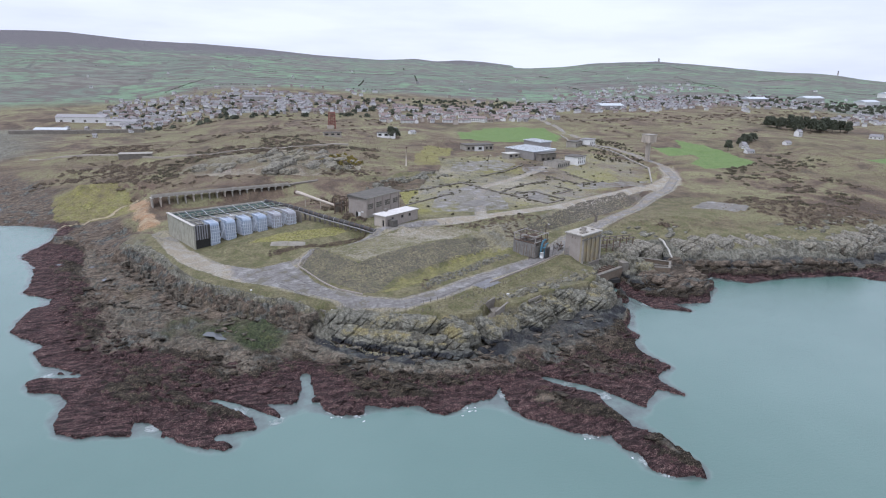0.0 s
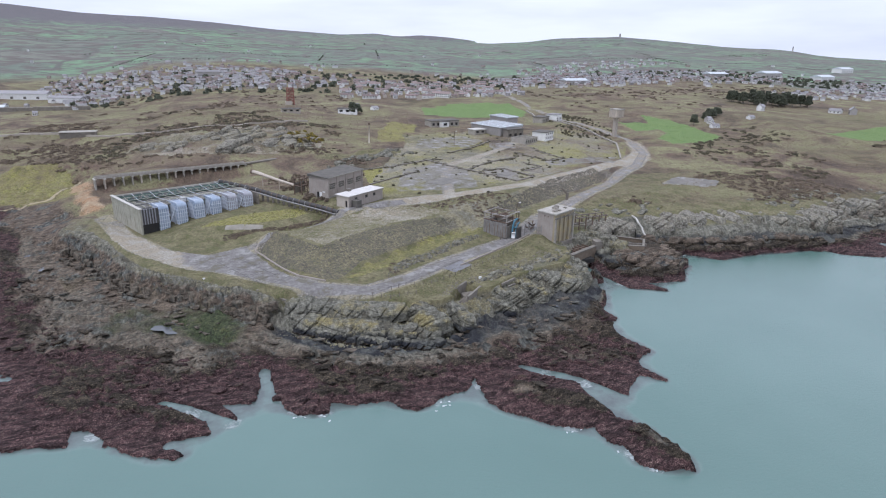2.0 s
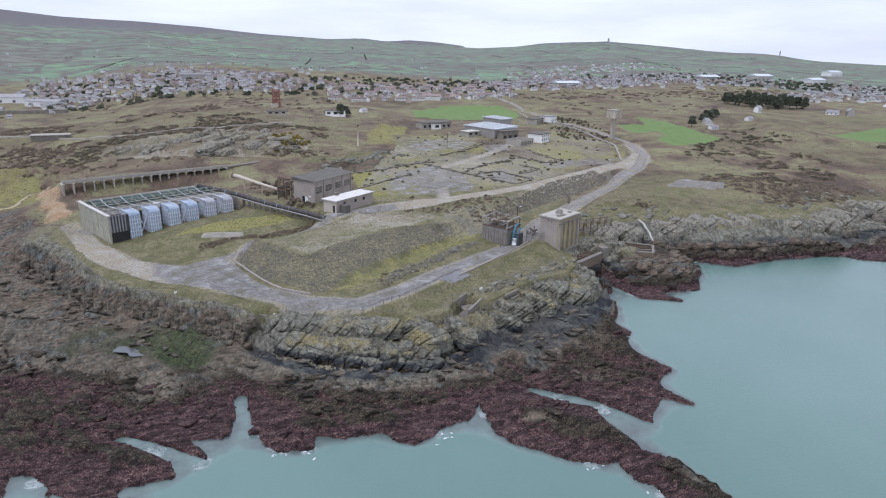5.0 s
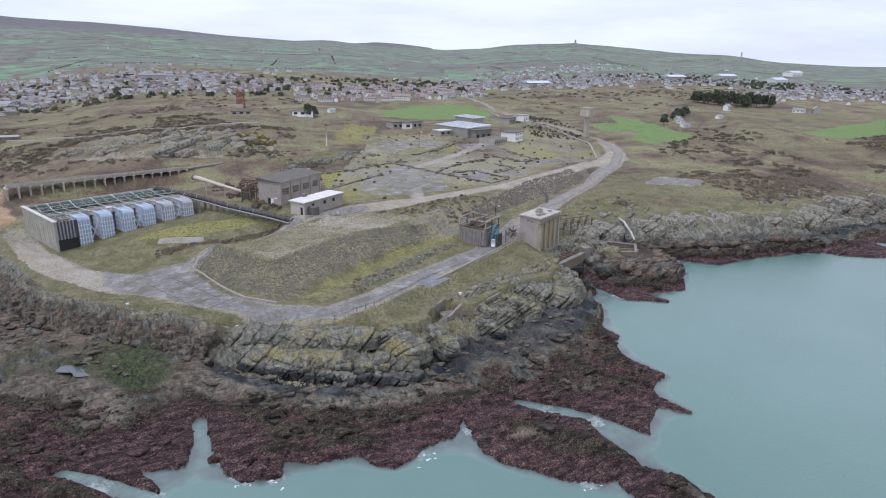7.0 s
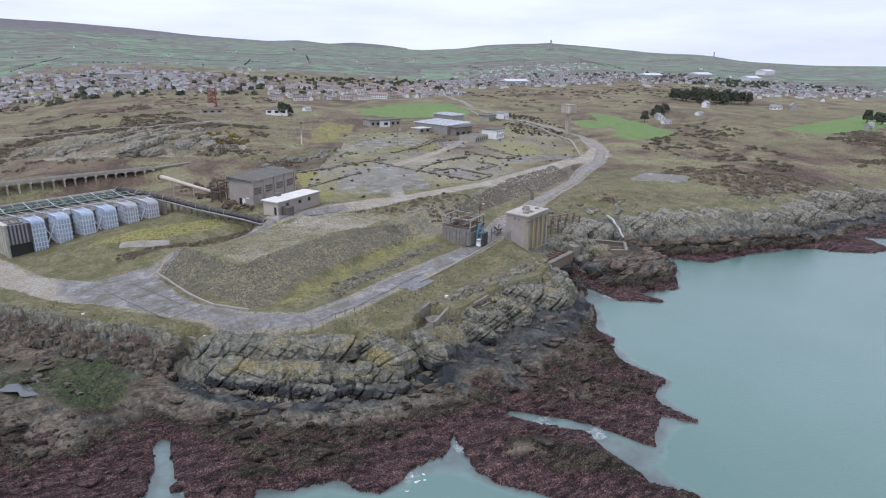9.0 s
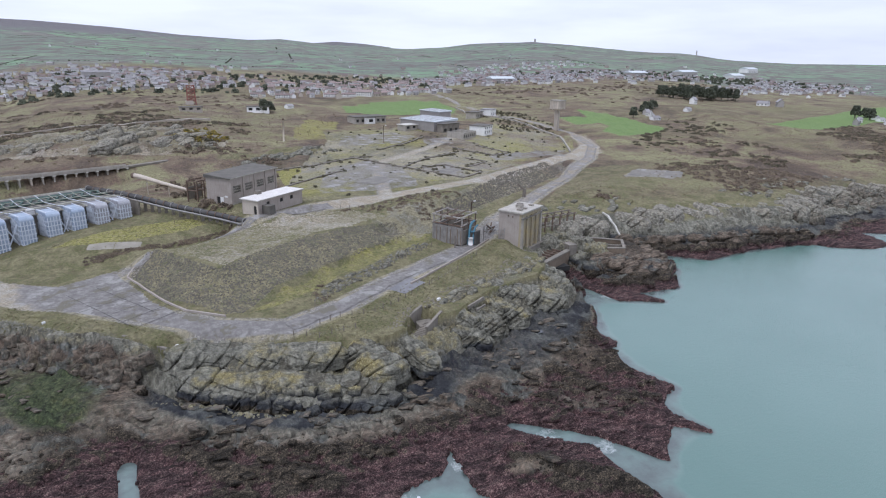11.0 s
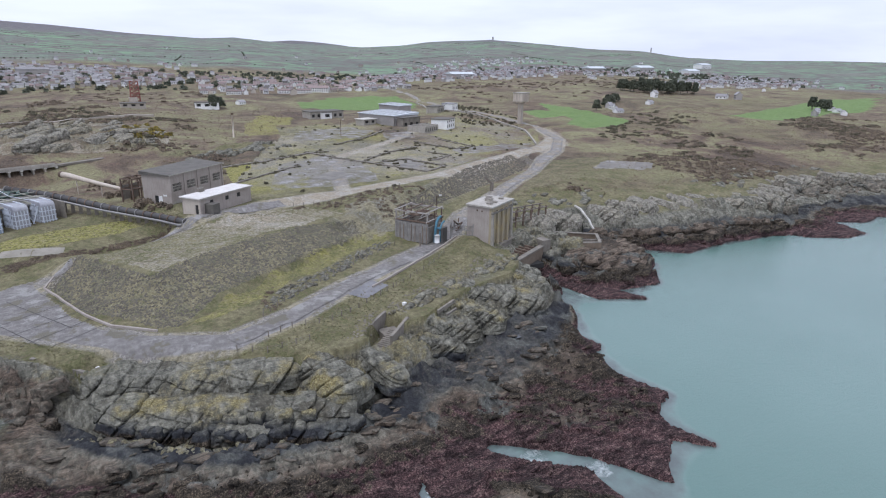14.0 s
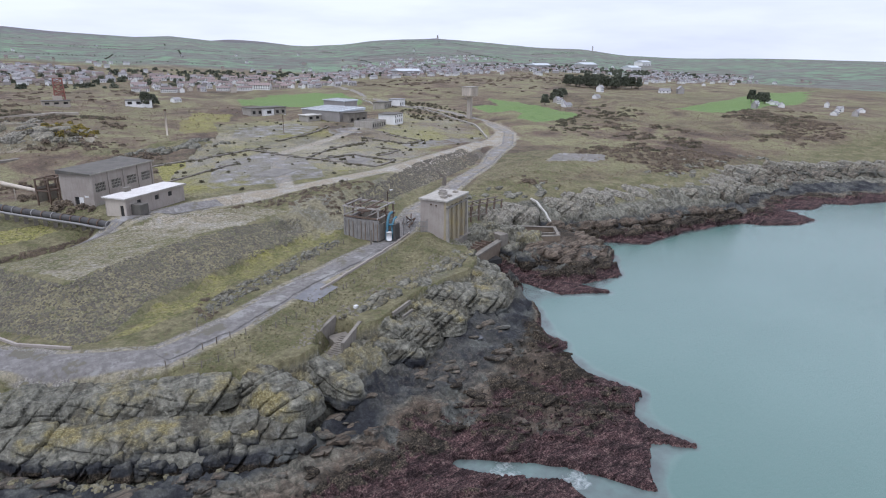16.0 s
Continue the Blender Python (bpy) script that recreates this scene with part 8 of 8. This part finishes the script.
low_growth = clump_mesh(random.Random(6), 30, 1.1, 0.38, 0.24)
sparse = clump_mesh(random.Random(4), 22, 1.0, 0.8, 0.3)


def bushes(name, poly, n, lo, hi, material, label, shape=leafy, keep_off=True, clumped=False):
    pts = in_poly(poly, n)
    if keep_off:
        road = [near_line(l, np.array([p[0] for p in pts]), np.array([p[1] for p in pts])) for l in (COAST_ROAD, YARD_TRACK, SITE_ROAD)]
        pts = [p for k, p in enumerate(pts) if min(d[k] for d in road) > 3.5 and not any(bool(inside(b, np.array(p[0]), np.array(p[1]))) for b in BUILT + PASTURES)]
    if clumped:
        thick = fbm(np.array([p[0] for p in pts]), np.array([p[1] for p in pts]), 34, 3, 7) + 0.5 * fbm(np.array([p[0] for p in pts]), np.array([p[1] for p in pts]), 9, 2, 3)
        pts = [p for p, t in zip(pts, thick) if t > 0.06]
    scatter(name, [(x, y, rng.uniform(lo, hi), rng.random() * 6.28) for x, y in pts], shape, material, label, "bushes", -0.1)


tuft = clump_mesh(random.Random(8), 6, 0.9, 0.45, 0.34)
TURF_LEAF = leaf_material("coarse_grass", (0.095, 0.092, 0.045), (0.235, 0.21, 0.115))
BRACKEN = leaf_material("dead_bracken", (0.15, 0.118, 0.078), (0.26, 0.215, 0.14))
bushes("grass_tussocks", [(-22, 163), (-8, 156), (14, 141), (40, 132.5), (54, 139), (70, 148), (90, 158), (88, 172), (70, 162), (54, 153), (40, 144), (30, 139.5), (8, 150), (-14, 168)], 3600, 0.12, 0.4, TURF_LEAF, "coarse grass tussocks on the cliff top", tuft)
bushes("mound_tussocks", MOUND_FACE + [(24, 190), (60, 198), (76, 182)], 900, 0.1, 0.3, BRACKEN, "dead grass tussocks on the mound", tuft)
bushes("bank_tussocks", [(-20, 199), (0, 192), (22, 203), (30, 196), (44, 194), (66, 192), (88, 202), (60, 206), (26, 214), (6, 212)], 2000, 0.12, 0.4, TURF_LEAF, "coarse grass tussocks on the banks", tuft)
bushes("yard_tussocks", YARD, 2000, 0.12, 0.36, TURF_LEAF, "grass tufts in the broken yard", tuft)
bushes("heath_tussocks", [(-120, 330), (-60, 262), (10, 282), (52, 262), (78, 330), (140, 420), (60, 500), (-120, 480)], 4200, 0.2, 0.75, BRACKEN, "dead bracken and tussocks on the heath", tuft)
bushes("coast_tussocks", [(112, 188), (200, 184), (262, 190), (345, 160), (420, 250), (380, 330), (280, 350), (232, 262), (196, 240)], 4600, 0.2, 0.65, BRACKEN, "dead bracken and tussocks along the coast", tuft)
bushes("yard_bushes", YARD, 150, 0.3, 0.95, GORSE, "dark young gorse bushes on the old yard")
bushes("heath_bushes", [(-120, 330), (-60, 285), (30, 294), (52, 262), (60, 300), (78, 330), (80, 420), (-120, 480)], 3600, 0.4, 1.9, HEATH_LEAF, "brown heather and bramble on the heath", low_growth, True, True)
bushes("heath_gorse", [(-60, 300), (40, 296), (70, 330), (90, 420), (-60, 440)], 1300, 0.5, 2.0, GORSE, "dark gorse on the rough heath", low_growth, True, True)
bushes("gorse_in_flower", [(20, 312), (34, 306), (44, 322), (30, 334)], 60, 0.7, 1.6, GORSE_FLOWER, "yellow flowering gorse on the heath")
bramble = []
for line in FOUNDATIONS:
    bramble += [(x + rng.gauss(0, 1.0), y + rng.gauss(0, 1.0), rng.uniform(0.35, 1.2), rng.random() * 6.28) for x, y, a in along(line, 0.8) if rng.random() < 0.75]
scatter("foundation_brambles", bramble, low_growth, GORSE, "dark brambles along the foundation walls", "bushes", -0.1)
bushes("bank_scrub", [(50, 198), (66, 194), (76, 186), (92, 200), (84, 208), (66, 206)], 220, 0.3, 0.9, HEATH_LEAF, "tangled brown scrub on the bank", low_growth)
bushes("bank_edge_scrub", [(-4, 187.5), (11, 191), (27, 198.5), (30, 200), (26, 201), (11, 193), (-4, 190)], 320, 0.25, 0.7, HEATH_LEAF, "brown tangled scrub on the edge of the grassy bank", low_growth, False)
bushes("verge_scrub", [(34, 146), (44, 152), (60, 164), (74, 174), (71, 180), (56, 170), (40, 160)], 260, 0.2, 0.7, HEATH_LEAF, "rough tussocks beside the road", low_growth, True, True)
rock_field("verge_rocks", [(36, 149), (46, 155.5), (62, 167.5), (72, 175), (70, 177), (58, 169), (42, 158)], 320, 0.12, 0.46, "rough rock bank beside the road", 0.1)
bushes("cliff_scrub", [(60, 150), (76, 160), (88, 168), (92, 158), (80, 150), (66, 144)], 150, 0.2, 0.7, HEATH_LEAF, "low scrub above the crags", low_growth, True, True)
bushes("shed_scrub", [(14, 240), (24, 226), (20, 214), (30, 210), (40, 236), (50, 250), (30, 262), (10, 258)], 160, 0.5, 1.5, HEATH_LEAF, "brown scrub behind the cooling house")
bushes("east_heath", [(130, 190), (200, 185), (262, 192), (330, 190), (420, 250), (330, 300), (232, 262), (212, 250), (190, 224)], 3400, 0.4, 1.7, HEATH_LEAF, "brown heather and bracken along the coast", low_growth, True, True)
bushes("east_gorse", [(180, 228), (262, 200), (400, 230), (380, 320), (280, 330), (214, 262)], 1200, 0.5, 2.0, GORSE, "dark gorse along the coast path", low_growth, True, True)
bushes("tower_thicket", [(180, 320), (212, 310), (222, 350), (240, 400), (232, 430), (206, 400)], 240, 0.5, 1.3, GORSE, "dark thicket round the water tower")
bushes("town_edge_scrub", [(250, 420), (420, 400), (640, 480), (600, 560), (420, 600), (260, 560)], 900, 0.7, 2.4, HEATH_LEAF, "brown hedges and scrub before the town", low_growth, True, True)
bushes("port_scrub", [(-160, 560), (60, 450), (120, 520), (60, 600), (-90, 660), (-150, 620)], 800, 0.7, 2.2, HEATH_LEAF, "brown scrub before the port", low_growth, True, True)
bushes("town_greenery", [(-200, 800), (-132, 600), (60, 580), (250, 600), (430, 640), (620, 600), (720, 480), (900, 600), (700, 800), (300, 780), (0, 760)], 1100, 1.2, 4.0, TREE_LEAF, "dark garden trees among the houses")
hedge_rows = []
for _ in range(46):
    x, y, a = rng.uniform(-500, 1300), rng.uniform(850, 1750), rng.choice((0.1, 0.25, 1.4, -0.2))
    for k in range(int(rng.uniform(12, 34))):
        hedge_rows.append((x + 5.5 * k * math.cos(a) + rng.uniform(-1, 1), y + 5.5 * k * math.sin(a) + rng.uniform(-1, 1), rng.uniform(0.6, 1.7), rng.random() * 6.28))
scatter("far_hedges", hedge_rows, sparse, TREE_LEAF, "dark hedges between far fields", "hedges", -0.3)


def tree(x, y, h, spread_r, seed):
    z = ground_z(x, y)
    r = random.Random(seed)
    t = thing("tree", pose(x, y, z), "dark evergreen tree with an uneven crown", "tree", "trees by the white house")
    bm = tube(bmesh.new(), [(0, 0, -0.5), (0.1, 0.1, h * 0.3), (0.2, 0, h * 0.7)], [0.45, 0.35, 0.15], 7)
    for k in range(5):
        a = k * 1.3
        tube(bm, [(0.1, 0, h * (0.3 + 0.06 * k)), (math.cos(a) * spread_r * 0.6, math.sin(a) * spread_r * 0.6, h * (0.55 + 0.06 * k))], [0.16, 0.05], 5)
    part("trunk", bm, WOOD, t)
    pts, faces = clump_mesh(r, 420, spread_r, h * 0.75, 0.62)
    me = bpy.data.meshes.new("crown")
    me.from_pydata([(a * (1 + 0.25 * math.sin(3 * b + c)), b, c + h * 0.28) for a, b, c in pts], [], faces)
    me.materials.append(TREE_LEAF)
    ob = new("crown", me)
    ob.parent = t


for k in range(26):
    tree(rng.uniform(402, 462), rng.uniform(408, 446), rng.uniform(7, 11), rng.uniform(3, 5), k)
for k, (x, y) in enumerate(((312, 364), (318, 368), (288, 346), (330, 374), (76, 436), (80, 440), (436, 290), (448, 300), (430, 296), (322, 370))):
    tree(x, y, rng.uniform(5, 8), rng.uniform(2.5, 4), 50 + k)

# ---- foam at the rocks ----
foam_places = []
for x, y, n, s in ((9.6, 103.6, 12, 1.6), (14.0, 102.2, 6, 1.2), (35.4, 100.0, 14, 1.6), (45.4, 105.6, 6, 0.6), (61.4, 78.0, 6, 1.0), (55.5, 86.6, 6, 1.5), (63, 72.6, 5, 0.9), (8.5, 108, 4, 0.8)):
    foam_places += [(x + rng.gauss(0, s * 0.9), y + rng.gauss(0, s * 0.6), rng.uniform(0.06, 0.24), rng.random() * 6.28) for _ in range(max(2, n // 2))]
pts, faces = [], []
for x, y, s, a in foam_places:
    k, n = len(pts), 9
    for j in range(n):
        q = 6.283 * j / n
        rad = s * (0.6 + 0.8 * rng.random())
        pts.append((x + rad * 1.8 * math.cos(q) * math.cos(a) - rad * math.sin(q) * math.sin(a), y + rad * 1.8 * math.cos(q) * math.sin(a) + rad * math.sin(q) * math.cos(a), 0.03))
    pts.append((x, y, 0.10))
    faces += [(k + j, k + (j + 1) % n, k + n) for j in range(n)]
me = bpy.data.meshes.new("foam")
me.from_pydata(pts, [], faces)
me.materials.append(FOAM)
foam = new("foam", me)
foam.scale = (SCALE,) * 3
tagged(foam, "small patches of white sea foam at the rocks", "foam", kind="stuff")


def pool(x, y, rx, ry, turn):
    """A still pool in a hollow of the shore."""
    z = float(np.mean(ground_many([x, x - 1, x + 1, x, x], [y, y, y, y - 1, y + 1]))) + 0.06
    bm = bmesh.new()
    n = 30
    vs = [bm.verts.new((rx * math.cos(6.283 * k / n) * (0.8 + 0.22 * math.sin(3 * 6.283 * k / n + x) + 0.1 * math.sin(7 * 6.283 * k / n)), ry * math.sin(6.283 * k / n) * (0.8 + 0.25 * math.cos(4 * 6.283 * k / n + y)), 0)) for k in range(n)]
    bm.faces.new(vs)
    me = bpy.data.meshes.new("tide_pool")
    bm.to_mesh(me)
    bm.free()
    me.materials.append(POOL)
    ob = tagged(new("tide_pool", me), "shallow pale tide pool on the shore", "pool", kind="structure")
    ob.matrix_basis = on_plan(pose(x, y, z, 0, 0, turn))


POOL, pn, pl, pp = shader("pool_water")
pp.inputs["Base Color"].default_value, pp.inputs["Roughness"].default_value = (0.10, 0.105, 0.11, 1), 0.2
for p in ((-15.1, 142.5, 4.4, 3.0, -30), (-52.5, 193, 1.6, 2.2, 20), (-60, 206.5, 1.8, 1.0, 30), (-72, 215, 1.6, 1.0, 0), (75.5, 131.2, 1.0, 0.5, 40)):
    pool(*p)
